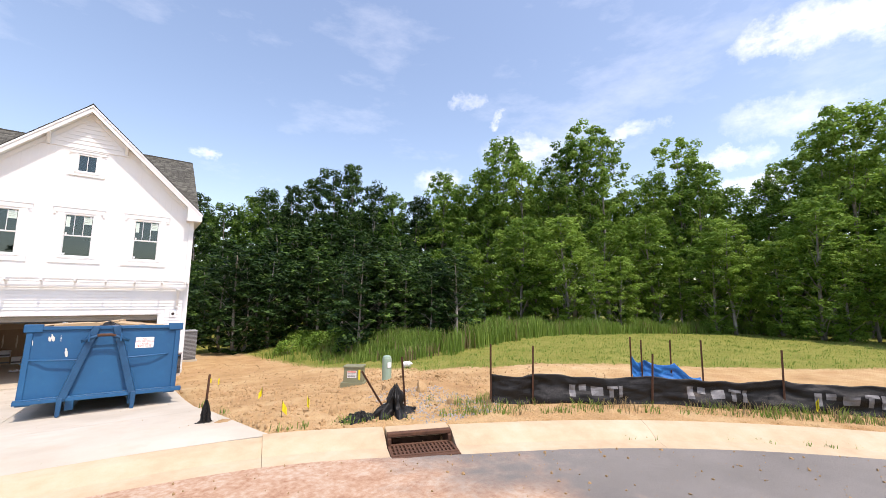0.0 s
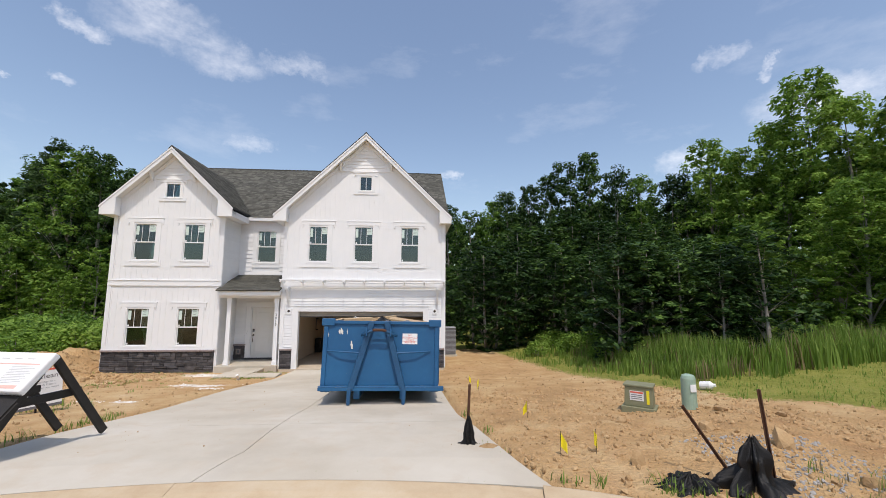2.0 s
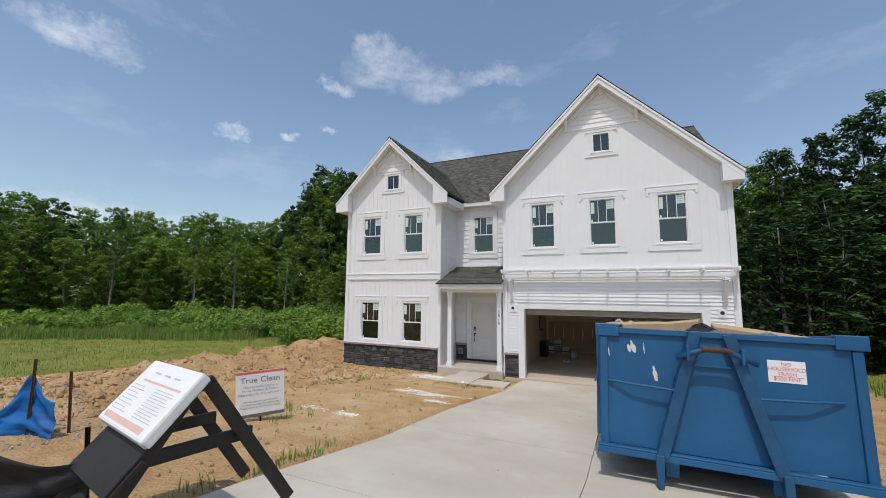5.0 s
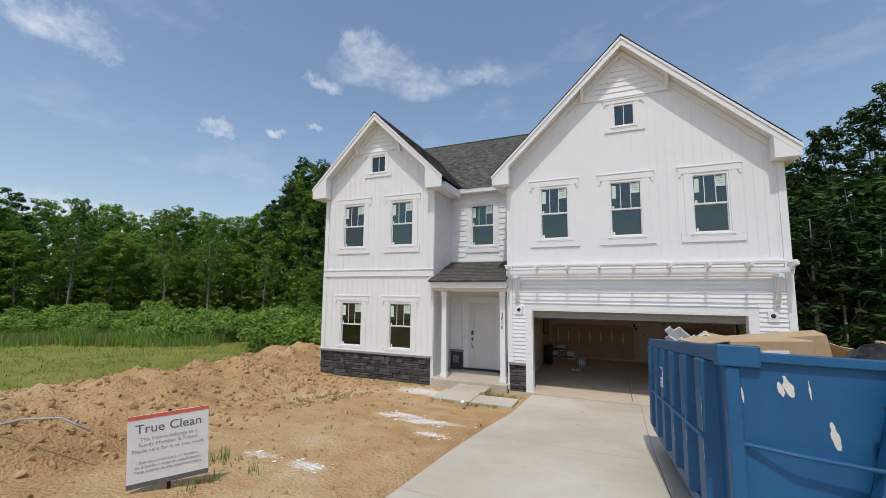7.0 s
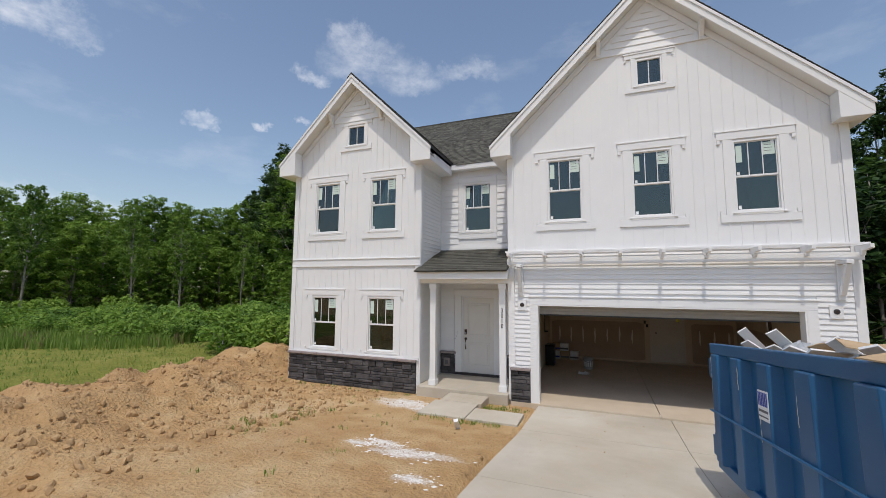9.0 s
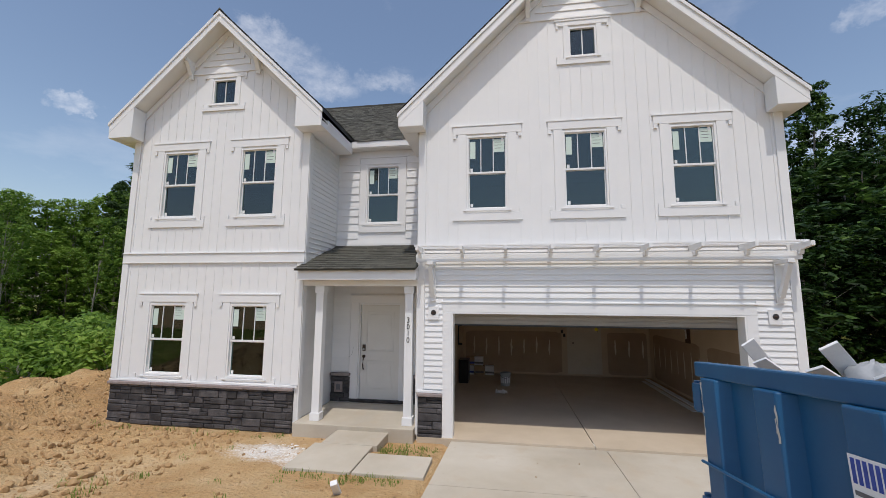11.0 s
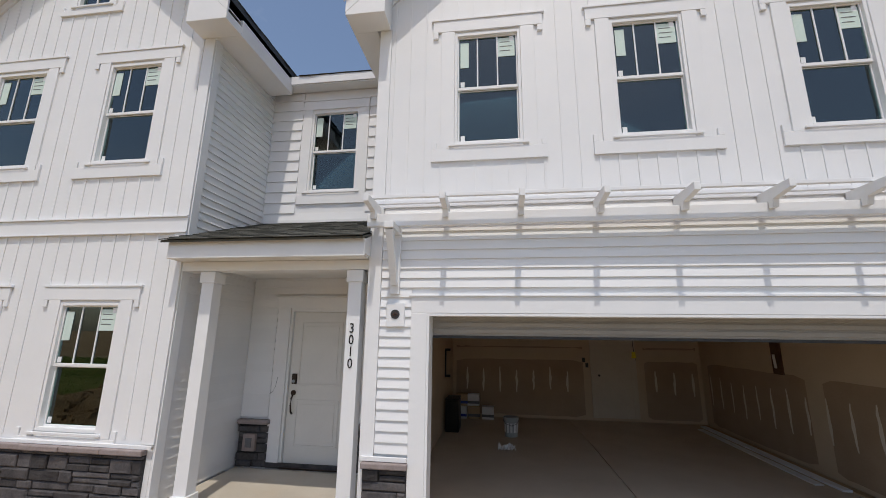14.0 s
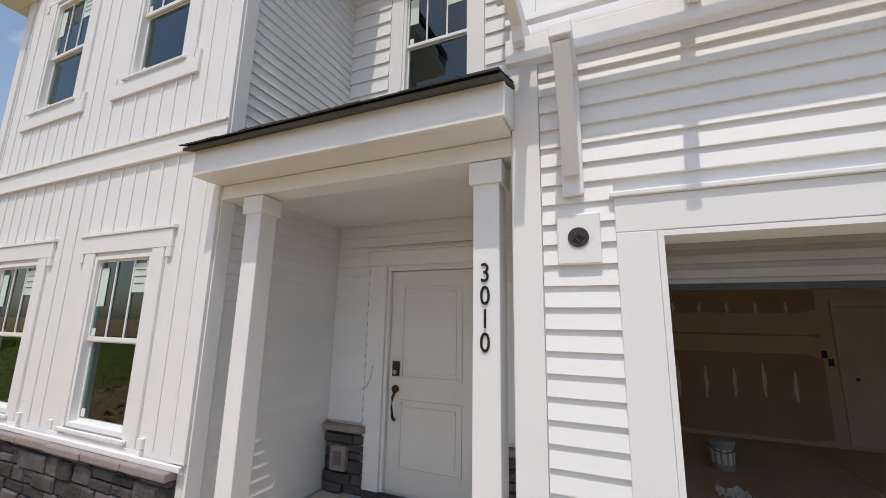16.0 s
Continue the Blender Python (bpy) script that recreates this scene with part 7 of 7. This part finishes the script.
def on_soil(x, y):
    if lerp_table(DRIVE_L, y) - 0.06 < x < lerp_table(DRIVE_R, y) + 0.06 and 5 < y < 18.3:
        return False
    if math.hypot(x - CX, y - CY) - kerb_shift(math.atan2(y - CY, x - CX)) < R_BACK + 0.06 or (-11.1 < x < 1.75 and y > 17.85) or (-6.2 < x < -4.1 and y > 16.25):
        return False
    return cover_at(x, y) < 0.6


rc = random.Random(21)
ROCKS = [(2.75, 6.35, 0.11), (4.55, 6.55, 0.16), (4.2, 7.3, 0.12), (3.4, 7.9, 0.10), (4.6, 5.75, 0.10), (-8.4, 15.5, 0.10), (-8.0, 13.2, 0.08), (-9.0, 11.2, 0.10), (-6.6, 11.3, 0.05), (5.3, 8.4, 0.12), (3.3, 5.95, 0.10), (-8.6, 9.0, 0.12), (-9.4, 8.4, 0.10), (-8.9, 14.6, 0.09), (6.2, 8.3, 0.1)]
for x, y, r in ROCKS:
    b = Build()
    rock_mesh(b, 0, 0, 0, r, rc)
    loose("rock", "rough tan lump of hard clay on the soil", "rock", b, clod_mat, "loose rocks", at=Matrix.Translation((x, y, gz(x, y) + r * 0.25)))
for nm, count, boxr, rr, mt in (("clods", 6500, (-13.5, 5.4, 10.5, 20.0), (0.008, 0.04), clod_mat), ("clods", 5200, (-12.6, 8.2, -7.6, 19.5), (0.010, 0.075), clod_mat), ("clods", 4200, (1.4, 5.6, 7.0, 12.0), (0.007, 0.045), clod_mat), ("gravel", 900, (3.6, 5.0, 5.2, 7.0), (0.012, 0.03), gravel_mat), ("gravel", 700, (-9.4, 7.2, -6.8, 8.8), (0.012, 0.03), gravel_mat)):
    b = Build()
    done = 0
    while done < count:
        x, y = rc.uniform(boxr[0], boxr[2]), rc.uniform(boxr[1], boxr[3])
        done += 1
        if on_soil(x, y):
            r = rr[0] + (rr[1] - rr[0]) * rc.random() ** 4
            rock_mesh(b, x, y, gz(x, y) + r * 0.2, r, rc)
    ob = part(nm, b, mt, None)
    tagged(ob, "loose crumbs of clay over the soil" if nm == "clods" else "small grey gravel over the soil", nm, kind="stuff")
db_ = Build()
for _ in range(1000):                                   # crumbs carried on to the concrete and the street
    a, r = rc.uniform(radians(20), radians(130)), R_FRONT - 0.04 - 4.2 * rc.random() ** 1.6
    x, y, _ = ring_pt(r, a, 0)
    rock_mesh(db_, x, y, (0.005 + 0.15 * (1 - (r / R_FRONT) ** 2) if r < R_FRONT else 0.03 + 0.1 * (r - R_FRONT)) + 0.004, 0.006 + 0.022 * rc.random() ** 4, rc)
for _ in range(160):
    y = rc.uniform(7, 17.8)
    x = rc.uniform(*drive_row(y, 0.02, 0.98))
    rock_mesh(db_, x, y, drive_z(y) + 0.002, 0.004 + 0.010 * rc.random() ** 4, rc)
tagged(part("street_crumbs", db_, clod_mat, None), "clay crumbs scattered on the concrete and street", "crumbs", kind="stuff")


# ---------------------------------------------------------------- plants
def blades(b, x, y, z, n, h, spread, rnd, width=0.012, bend=0.35):
    for _ in range(n):
        a, r = rnd.uniform(0, 6.283), spread * rnd.random() ** 0.5
        bx, by = x + r * math.cos(a), y + r * math.sin(a)
        hh, d, l = h * rnd.uniform(0.55, 1.1), rnd.uniform(0, 6.283), rnd.uniform(0.05, bend)
        dx, dy_ = math.cos(d), math.sin(d)
        w = width * rnd.uniform(0.7, 1.3)
        p = [(bx - dy_ * w, by + dx * w, z), (bx + dy_ * w, by - dx * w, z), (bx + dx * l * hh * 0.35 + dy_ * w * 0.7, by + dy_ * l * hh * 0.35 - dx * w * 0.7, z + hh * 0.6), (bx + dx * l * hh * 0.35 - dy_ * w * 0.7, by + dy_ * l * hh * 0.35 + dx * w * 0.7, z + hh * 0.6), (bx + dx * l * hh, by + dy_ * l * hh, z + hh)]
        b.add(p, [(0, 1, 2, 3), (3, 2, 4)])


rv = random.Random(33)
# tall meadow grass in a band at the field's far edge
TALL_R = [(5.4, 21.5), (6.2, 18.0), (6.8, 14.6), (7.8, 12.4), (10.2, 12.4), (13.0, 13.2), (18.0, 14.4), (24.0, 13.2), (29.3, 10.5), (34.0, 7.2), (38.6, 3.4), (44, -2)]
TALL_L = [(-27, 12.0), (-21.5, 15.6), (-18.5, 17.2), (-16.5, 18.4)]


def along(pts, k):
    tot = [0.0]
    for p, q in zip(pts, pts[1:]):
        tot.append(tot[-1] + math.hypot(q[0] - p[0], q[1] - p[1]))
    s = k * tot[-1]
    for i in range(len(pts) - 1):
        if s <= tot[i + 1]:
            t = (s - tot[i]) / (tot[i + 1] - tot[i])
            d = Vector((pts[i + 1][0] - pts[i][0], pts[i + 1][1] - pts[i][1], 0)).normalized()
            return pts[i][0] + (pts[i + 1][0] - pts[i][0]) * t, pts[i][1] + (pts[i + 1][1] - pts[i][1]) * t, Vector((-d.y, d.x, 0))
    return pts[-1][0], pts[-1][1], Vector((0, 1, 0))


for pts, count, h in ((TALL_R, 2300, 1.1), (TALL_L, 420, 0.62)):
    tg, dg = Build(), Build()
    for _ in range(count):
        k = rv.random()
        x, y, nrm = along(pts, k)
        o = rv.uniform(-0.3, 3.2)
        if nrm.y < 0:
            nrm = -nrm
        x, y = x + nrm.x * o, y + nrm.y * o
        if x > 0 and rv.random() > sstep(6.5, 9.0, x) + 0.2:
            continue
        hh = h * (1.0 if x < 0 else 0.5 + 0.5 * sstep(6.8, 9.5, x)) * (0.75 + 0.5 * noise.noise(Vector((x * 0.5, y * 0.5, 0))))
        blades(dg if rv.random() < 0.10 else tg, x, y, gz(x, y) - 0.03, 16, hh, 0.32, rv, 0.020, 0.28)
    tagged(part("tall_grass", tg, grass_mat, None), "tall green meadow grass at the edge of the woods", "tall grass", kind="stuff")
    tagged(part("dry_grass", dg, dry_grass, None), "dry seed heads standing among the tall grass", "dry grass", kind="stuff")
lawn = Build()
for _ in range(15000):
    x, y = rv.uniform(4.5, 30), rv.uniform(0, 24)
    if cover_at(x, y) > 0.25 + 0.4 * rv.random() and rv.random() < 14 / (6 + math.hypot(x, y)) and math.hypot(x - CX, y - CY) > 14:
        blades(lawn, x, y, gz(x, y) - 0.01, 4, rv.uniform(0.05, 0.14), 0.12, rv, 0.007, 0.8)
for _ in range(5200):
    x, y = rv.uniform(-26, -12.4), rv.uniform(5, 22)
    if cover_at(x, y) > 0.2 + 0.5 * rv.random():
        blades(lawn, x, y, gz(x, y) - 0.01, 4, rv.uniform(0.05, 0.14), 0.13, rv, 0.007, 0.8)
tagged(part("lawn_grass", lawn, grass_mat, None), "short thin grass over the field", "grass", kind="stuff")
# weeds along kerb, fence, drive edge and path
weeds, straw = Build(), Build()
for _ in range(1100):
    a, r = rv.uniform(18, 66), rv.uniform(12.6, 13.5)
    if rv.random() < (0.75 if a < 45 else 0.3):
        x, y = ring_pos(a, r)
        blades(straw if rv.random() < 0.4 else weeds, x, y, gz(x, y) - 0.01, 9, rv.uniform(0.05, 0.21), 0.12, rv, 0.005, 0.9)
for _ in range(70):
    a = rv.uniform(30, 92)
    x, y = ring_pos(a, 12.62)
    blades(weeds, x, y, gz(x, y), 8, rv.uniform(0.05, 0.13), 0.08, rv, 0.006, 0.9)
for _ in range(16):
    a = rv.uniform(22, 55)
    x, y = ring_pos(a, 11.72)
    blades(weeds, x, y, 0.005, 8, 0.06, 0.09, rv, 0.005, 0.9)
for x0, y0, x1, y1, n, h in ((-4.4, 7.2, -4.25, 9.5, 20, 0.12), (1.25, 6.8, 1.5, 9.2, 12, 0.14), (-5.1, 17.05, -4.2, 17.8, 36, 0.09), (-6.1, 16.05, -4.3, 16.25, 30, 0.08), (-11.0, 17.7, -7.0, 17.95, 16, 0.09), (-8.4, 13.5, -7.6, 16.0, 22, 0.10), (-8.3, 12.0, -6.0, 17.0, 14, 0.07), (-6.6, 9.9, -5.6, 10.8, 10, 0.14), (4.4, 5.0, 6.6, 5.6, 20, 0.15), (2.6, 5.7, 3.0, 6.0, 8, 0.10), (-10.5, 8.0, -7.0, 9.0, 10, 0.10)):
    for _ in range(n):
        x, y = rv.uniform(x0, x1), rv.uniform(y0, y1)
        blades(weeds, x, y, gz(x, y) - 0.01, 12, h * rv.uniform(0.6, 1.3), 0.10, rv, 0.005, 0.9)
tagged(part("weeds", weeds, grass_mat, None), "green weeds and grass tufts in the bare soil", "weeds", kind="stuff")
tagged(part("straw", straw, dry_grass, None), "dry straw-coloured stalks along the fence", "straw", kind="stuff")


def leaf_cloud(b, centres, per, size, rnd, droop=0.3):
    for cx_, cy_, cz_, r in centres:
        for _ in range(per):
            d = Vector((rnd.gauss(0, 1), rnd.gauss(0, 1), rnd.gauss(0, 1))).normalized()
            p = Vector((cx_, cy_, cz_)) + Vector((d.x, d.y, d.z * 0.75)) * r * (0.55 + 0.5 * rnd.random())
            nrm = (d + Vector((0, 0, 0.9)) + Vector((rnd.uniform(-1, 1), rnd.uniform(-1, 1), rnd.uniform(-1, 1))) * 0.8).normalized()
            t = nrm.orthogonal().normalized()
            t.rotate(Matrix.Rotation(rnd.uniform(0, 6.283), 3, nrm))
            s = nrm.cross(t)
            l = size * rnd.uniform(0.6, 1.3)
            b.add([p - t * l, p + s * l * 0.5 - nrm * l * 0.12, p + t * l, p - s * l * 0.5 - nrm * l * 0.12], [(0, 1, 2, 3)])


def make_tree(seed, h, crown_lo, width, leaf, label, lumps=90, per=42, size=0.19, point=0.55):
    """A tree of height h: bent tapered trunk, limbs, and a crown of small leaf cards in many uneven sprays."""
    rnd = random.Random(seed)
    t = thing("tree", label, "tree", Matrix.Translation((0, -300, 0)), group="woodland trees")
    bx, by = rnd.uniform(-0.6, 0.6), rnd.uniform(-0.6, 0.6)
    spine = [Vector((bx * k * k + 0.18 * math.sin(k * 5 + seed), by * k * k, h * 0.95 * k)) for k in [i / 8 for i in range(9)]]
    tb = Build()
    r0 = 0.008 * h + 0.04
    tb.tube([tuple(p) for p in spine], [r0 * (1 - 0.9 * i / 8) for i in range(9)], 7)
    cents = []
    for i in range(lumps):
        q = ((i + rnd.random()) / lumps) ** 0.9
        k = crown_lo + (1 - crown_lo) * q
        prof = min(1.0, 0.5 + 1.5 * q) * (1.02 - q) ** point
        a = i * 2.399 + rnd.uniform(-0.6, 0.6)
        rr = width * prof * rnd.random() ** 0.45 * rnd.choice((0.8, 0.95, 1.0, 1.2))
        base = spine[min(8, int(k * 8))]
        c = Vector((base.x + rr * math.cos(a), base.y + rr * math.sin(a), h * k + 0.25 * rr * rnd.uniform(-0.6, 0.6)))
        cents.append((c.x, c.y, c.z, rnd.uniform(0.38, 0.8) * width * 0.28))
        if i % 4 == 0:
            s = spine[max(0, min(8, int(k * 8) - 1))]
            tb.tube([tuple(s), tuple((s + c) / 2 + Vector((0, 0, 0.2))), tuple(c)], [r0 * 0.3 * (1.1 - k), r0 * 0.2 * (1.1 - k), 0.012], 5, False)
    part("trunk", tb, bark, t, smooth=True)
    lb = Build()
    leaf_cloud(lb, cents, per, size, rnd)
    part("crown", lb, leaf, t)
    return t


# seven near trees, then the same seven thinner for the ranks behind, then two in the sunlit leaf tone
KINDS = [make_tree(1, 15, 0.04, 3.2, leaf_a, "tall broadleaf tree with dense dark green crown at the wood edge", 130, 72, 0.145, 0.34),
         make_tree(2, 15, 0.08, 2.7, leaf_a, "slender broadleaf tree with an uneven green crown", 110, 72, 0.14, 0.42),
         make_tree(3, 14, 0.03, 3.1, leaf_b, "bright green broadleaf tree leafy down to the ground", 126, 72, 0.145, 0.34),
         make_tree(4, 16, 0.36, 3.0, leaf_b, "tall tree with a bare pale trunk and high crown", 96, 72, 0.14, 0.22),
         make_tree(5, 15, 0.10, 3.0, leaf_a, "dark broadleaf tree with gaps in its crown", 96, 72, 0.145, 0.28),
         make_tree(6, 14, 0.40, 2.6, leaf_pine, "dark pine with a ragged top above the wood", 60, 84, 0.14, 0.25),
         make_tree(7, 15, 0.40, 2.6, leaf_b, "thin tree with long bare grey trunk and light crown", 76, 72, 0.14, 0.3),
         make_tree(8, 15, 0.04, 3.2, leaf_a, "tree standing deep in the wood, its green darkened for shade", 100, 20, 0.30, 0.34),
         make_tree(9, 15, 0.05, 3.0, leaf_b, "green tree standing deep in the wood", 100, 20, 0.30, 0.34),
         make_tree(10, 14, 0.03, 3.1, leaf_c, "tree leafy down to the ground in a sunlit light green", 126, 72, 0.145, 0.34),
         make_tree(11, 16, 0.30, 2.9, leaf_c, "tall tree in a sunlit light green with a bare pale trunk", 96, 72, 0.14, 0.24),
         make_tree(12, 15, 0.02, 3.2, leaf_a, "leafy young tree in the undergrowth, coloured dark for shade", 80, 26, 0.24, 0.34),
         make_tree(13, 15, 0.02, 3.2, leaf_b, "green leafy young tree in the undergrowth", 80, 26, 0.24, 0.34)]
BASE_H = [15, 15, 14, 16, 15, 14, 15, 15, 15, 14, 16, 15, 15]


def plant(kind, x, y, h, rnd, wide=1.0):
    s = h / BASE_H[kind]
    o = copy_thing(KINDS[kind], Matrix.Translation((x, y, gz(x, y) - 0.15)) @ Matrix.Rotation(rnd.uniform(0, 6.283), 4, "Z"))
    o.scale = (s * wide, s * wide, s)
    return o


# places along the wood's edge, in metres from the first eye: degrees from +y towards +x, distance, height, kind
rt = random.Random(8)
EDGE_R = [(2.0, 47, 13.6, 1), (5.5, 47, 13.8, 0), (8.3, 47, 12.9, 4), (11.4, 46, 13.3, 2), (14.0, 46, 14.0, 0), (16.8, 46, 14.6, 1), (19.8, 46, 15.5, 0), (22.0, 45, 16.4, 4), (23.8, 45, 17.0, 1), (26.8, 44, 14.6, 0), (29.9, 43, 13.4, 2), (32.8, 42, 12.6, 0),
          (35.0, 42, 13.0, 4), (37.5, 41, 15.2, 2), (40.2, 40, 13.6, 2), (43.6, 39, 15.0, 1), (45.7, 39, 17.9, 1), (48.9, 38, 15.2, 1), (52.4, 37, 14.0, 3), (55.2, 36, 15.6, 6), (57.3, 36, 17.4, 3), (59.6, 36, 16.2, 3), (62.8, 37, 11.5, 2), (65.3, 38, 12.6, 2), (68.5, 38, 15.8, 4), (70.4, 38, 13.4, 2), (73.8, 38, 11.0, 2), (76.6, 37, 10.8, 2), (79.0, 37, 12.2, 2),
          (81.4, 36, 13.8, 3), (83.6, 36, 14.8, 2), (86.4, 36, 14.6, 3), (90.0, 36, 14.2, 2)]
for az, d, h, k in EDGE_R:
    # past 42 degrees the lighter leaf colour paints in the sunlit side
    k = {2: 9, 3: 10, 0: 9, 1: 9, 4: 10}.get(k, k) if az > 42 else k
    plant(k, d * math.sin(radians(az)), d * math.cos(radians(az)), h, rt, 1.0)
# ranks behind and undergrowth: dark leaf colour for shade on the low bearings
for row, (off, cut) in enumerate(((4.0, 1.6), (9.0, 0.6))):
    for i in range(34):
        az = 1.0 + i * 2.7 + rt.uniform(-1, 1)
        ref = min(EDGE_R, key=lambda q: abs(q[0] - az))
        d = ref[1] + off
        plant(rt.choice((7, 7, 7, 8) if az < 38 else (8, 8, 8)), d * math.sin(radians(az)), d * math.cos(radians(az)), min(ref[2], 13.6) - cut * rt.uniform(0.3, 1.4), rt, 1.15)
for i in range(40):                                    # leafy understorey
    az = 1.0 + i * 2.25 + rt.uniform(-0.8, 0.8)
    ref = min(EDGE_R, key=lambda q: abs(q[0] - az))
    d = ref[1] - (2.5 if az < 38 else 6.5) + rt.uniform(-1.0, 2.0)
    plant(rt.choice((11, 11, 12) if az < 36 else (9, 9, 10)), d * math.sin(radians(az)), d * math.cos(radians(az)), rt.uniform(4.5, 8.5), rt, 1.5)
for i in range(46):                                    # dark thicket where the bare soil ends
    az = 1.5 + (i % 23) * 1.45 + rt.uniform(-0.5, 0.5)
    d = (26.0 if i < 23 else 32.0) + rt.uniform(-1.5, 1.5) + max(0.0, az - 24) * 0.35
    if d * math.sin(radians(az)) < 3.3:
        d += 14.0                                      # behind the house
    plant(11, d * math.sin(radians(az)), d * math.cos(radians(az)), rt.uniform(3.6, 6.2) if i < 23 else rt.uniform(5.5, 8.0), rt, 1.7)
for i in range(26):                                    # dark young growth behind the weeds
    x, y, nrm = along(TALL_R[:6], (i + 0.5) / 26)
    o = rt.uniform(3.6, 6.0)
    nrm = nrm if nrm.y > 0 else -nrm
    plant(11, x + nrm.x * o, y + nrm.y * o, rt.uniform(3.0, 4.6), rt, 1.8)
# the other wood, beyond the yard: degrees from the front of the drive
EDGE_L = [(-77, 45, 11.0, 0), (-74, 46, 10.2, 2), (-71.0, 47, 10.2, 5), (-68.2, 50, 10.4, 6), (-65.8, 51, 10.0, 2), (-63.4, 52, 11.0, 2), (-61.0, 53, 10.6, 3), (-58.6, 54, 11.4, 2), (-56.5, 55, 12.2, 0), (-54.2, 55, 12.0, 3), (-52.0, 56, 11.8, 6), (-49.7, 56, 12.0, 2), (-47.6, 56, 12.8, 2), (-45.6, 55, 14.6, 5), (-43.8, 52, 16.4, 0),
          (-42.6, 46, 17.0, 5), (-41.0, 43, 15.6, 2), (-38.6, 43, 16.0, 0), (-36, 44, 15.5, 1), (-33, 44, 15.0, 0), (-29, 45, 14.0, 1), (-25, 46, 13.6, 0), (-20, 48, 13, 1), (-15, 50, 13, 0), (-9, 50, 13, 1), (-3, 50, 12.5, 0)]
OX, OY = -1.9, 7.2
for az, d, h, k in EDGE_L:
    k = {0: 2, 1: 2, 2: 9, 3: 10}.get(k, k) if az < -44 else k
    plant(k, OX + d * math.sin(radians(az)), OY + d * math.cos(radians(az)), h, rt, 1.1)
for off, cut in ((4.0, 1.0), (9.0, 0.2)):
    for i in range(24):
        az = -79 + i * 2.3 + rt.uniform(-0.8, 0.8)
        ref = min(EDGE_L, key=lambda q: abs(q[0] - az))
        d = ref[1] + off
        plant(rt.choice((7, 8, 8)), OX + d * math.sin(radians(az)), OY + d * math.cos(radians(az)), ref[2] - cut * rt.uniform(0.3, 2.0), rt, 1.2)
for i in range(50):
    az = -80 + i * 1.05 + rt.uniform(-0.7, 0.7)
    ref = min(EDGE_L, key=lambda q: abs(q[0] - az))
    d = ref[1] - 4 + rt.uniform(-2.5, 2.0)
    plant(rt.choice((12, 12, 9, 9)), OX + d * math.sin(radians(az)), OY + d * math.cos(radians(az)), rt.uniform(3.5, 8.6), rt, 1.4)
for az in (-72.5, -66.0, -58.0, -53.5, -47.0):           # bare pale stems at the front of the wood
    plant(rt.choice((6, 3)), OX + 42 * math.sin(radians(az)), OY + 42 * math.cos(radians(az)), rt.uniform(8.0, 9.6), rt, 0.9)
# wood behind the street, which the windows mirror
for i in range(15):
    az = 118 + i * 8.6
    plant(7, 48 * math.sin(radians(az)), 48 * math.cos(radians(az)), rt.uniform(6.5, 9.5), rt, 1.6)
for k in KINDS:
    for c in list(k.children):
        bpy.data.objects.remove(c)
    bpy.data.objects.remove(k)


# bushes: low lumps of leaves
def make_bush(seed, leaf):
    rnd = random.Random(seed)
    t = thing("bush", "leafy green bush at the edge of the field", "bush", Matrix.Translation((0, -300, 0)), group="bushes")
    cents = [(rnd.uniform(-0.8, 0.8), rnd.uniform(-0.8, 0.8), rnd.uniform(0.25, 1.0), rnd.uniform(0.3, 0.55)) for _ in range(13)]
    sb_ = Build()
    for c in cents[:7]:
        sb_.tube([(0, 0, -0.1), (c[0] * 0.5, c[1] * 0.5, c[2] * 0.6), c[:3]], [0.025, 0.016, 0.006], 5, False)
    part("stems", sb_, bark, t)
    lb = Build()
    leaf_cloud(lb, cents, 75, 0.095, rnd)
    part("leaves", lb, leaf, t)
    return t


BUSH = [make_bush(41, leaf_b), make_bush(42, leaf_c), make_bush(43, leaf_c)]
spots = [(-15.0, 19.2, 1.0), (-13.6, 20.4, 1.1), (-14.6, 21.8, 1.2)]
for i in range(75):
    u, w = rt.random() ** 1.4, rt.random()
    spots.append((-13.0 - 16 * u, 20.0 - 3.5 * u + 7 * w, rt.uniform(0.5, 1.0) + 0.4 * w))
for i in range(34):
    x, y, nrm = along(TALL_R, rt.random())
    spots.append((x + rt.uniform(0, 2), y + 3 + rt.uniform(0, 6), rt.uniform(0.5, 1.0)))
for i in range(14):
    spots.append((rt.uniform(7.5, 10.5), rt.uniform(16.5, 22), rt.uniform(0.25, 0.45)))
for i in range(22):
    u, w = rt.random(), rt.random()
    spots.append((-22.0 - 16 * u, 16.5 - 5 * u + 14 * w, rt.uniform(0.5, 1.0) + 0.3 * w))
for x, y, s in spots:
    o = copy_thing(rt.choice(BUSH), Matrix.Translation((x, y, gz(x, y) - 0.05)) @ Matrix.Rotation(rt.uniform(0, 6.283), 4, "Z"))
    o.scale = (s, s, s * rt.uniform(0.8, 1.2))
for k in BUSH:
    for c in list(k.children):
        bpy.data.objects.remove(c)
    bpy.data.objects.remove(k)
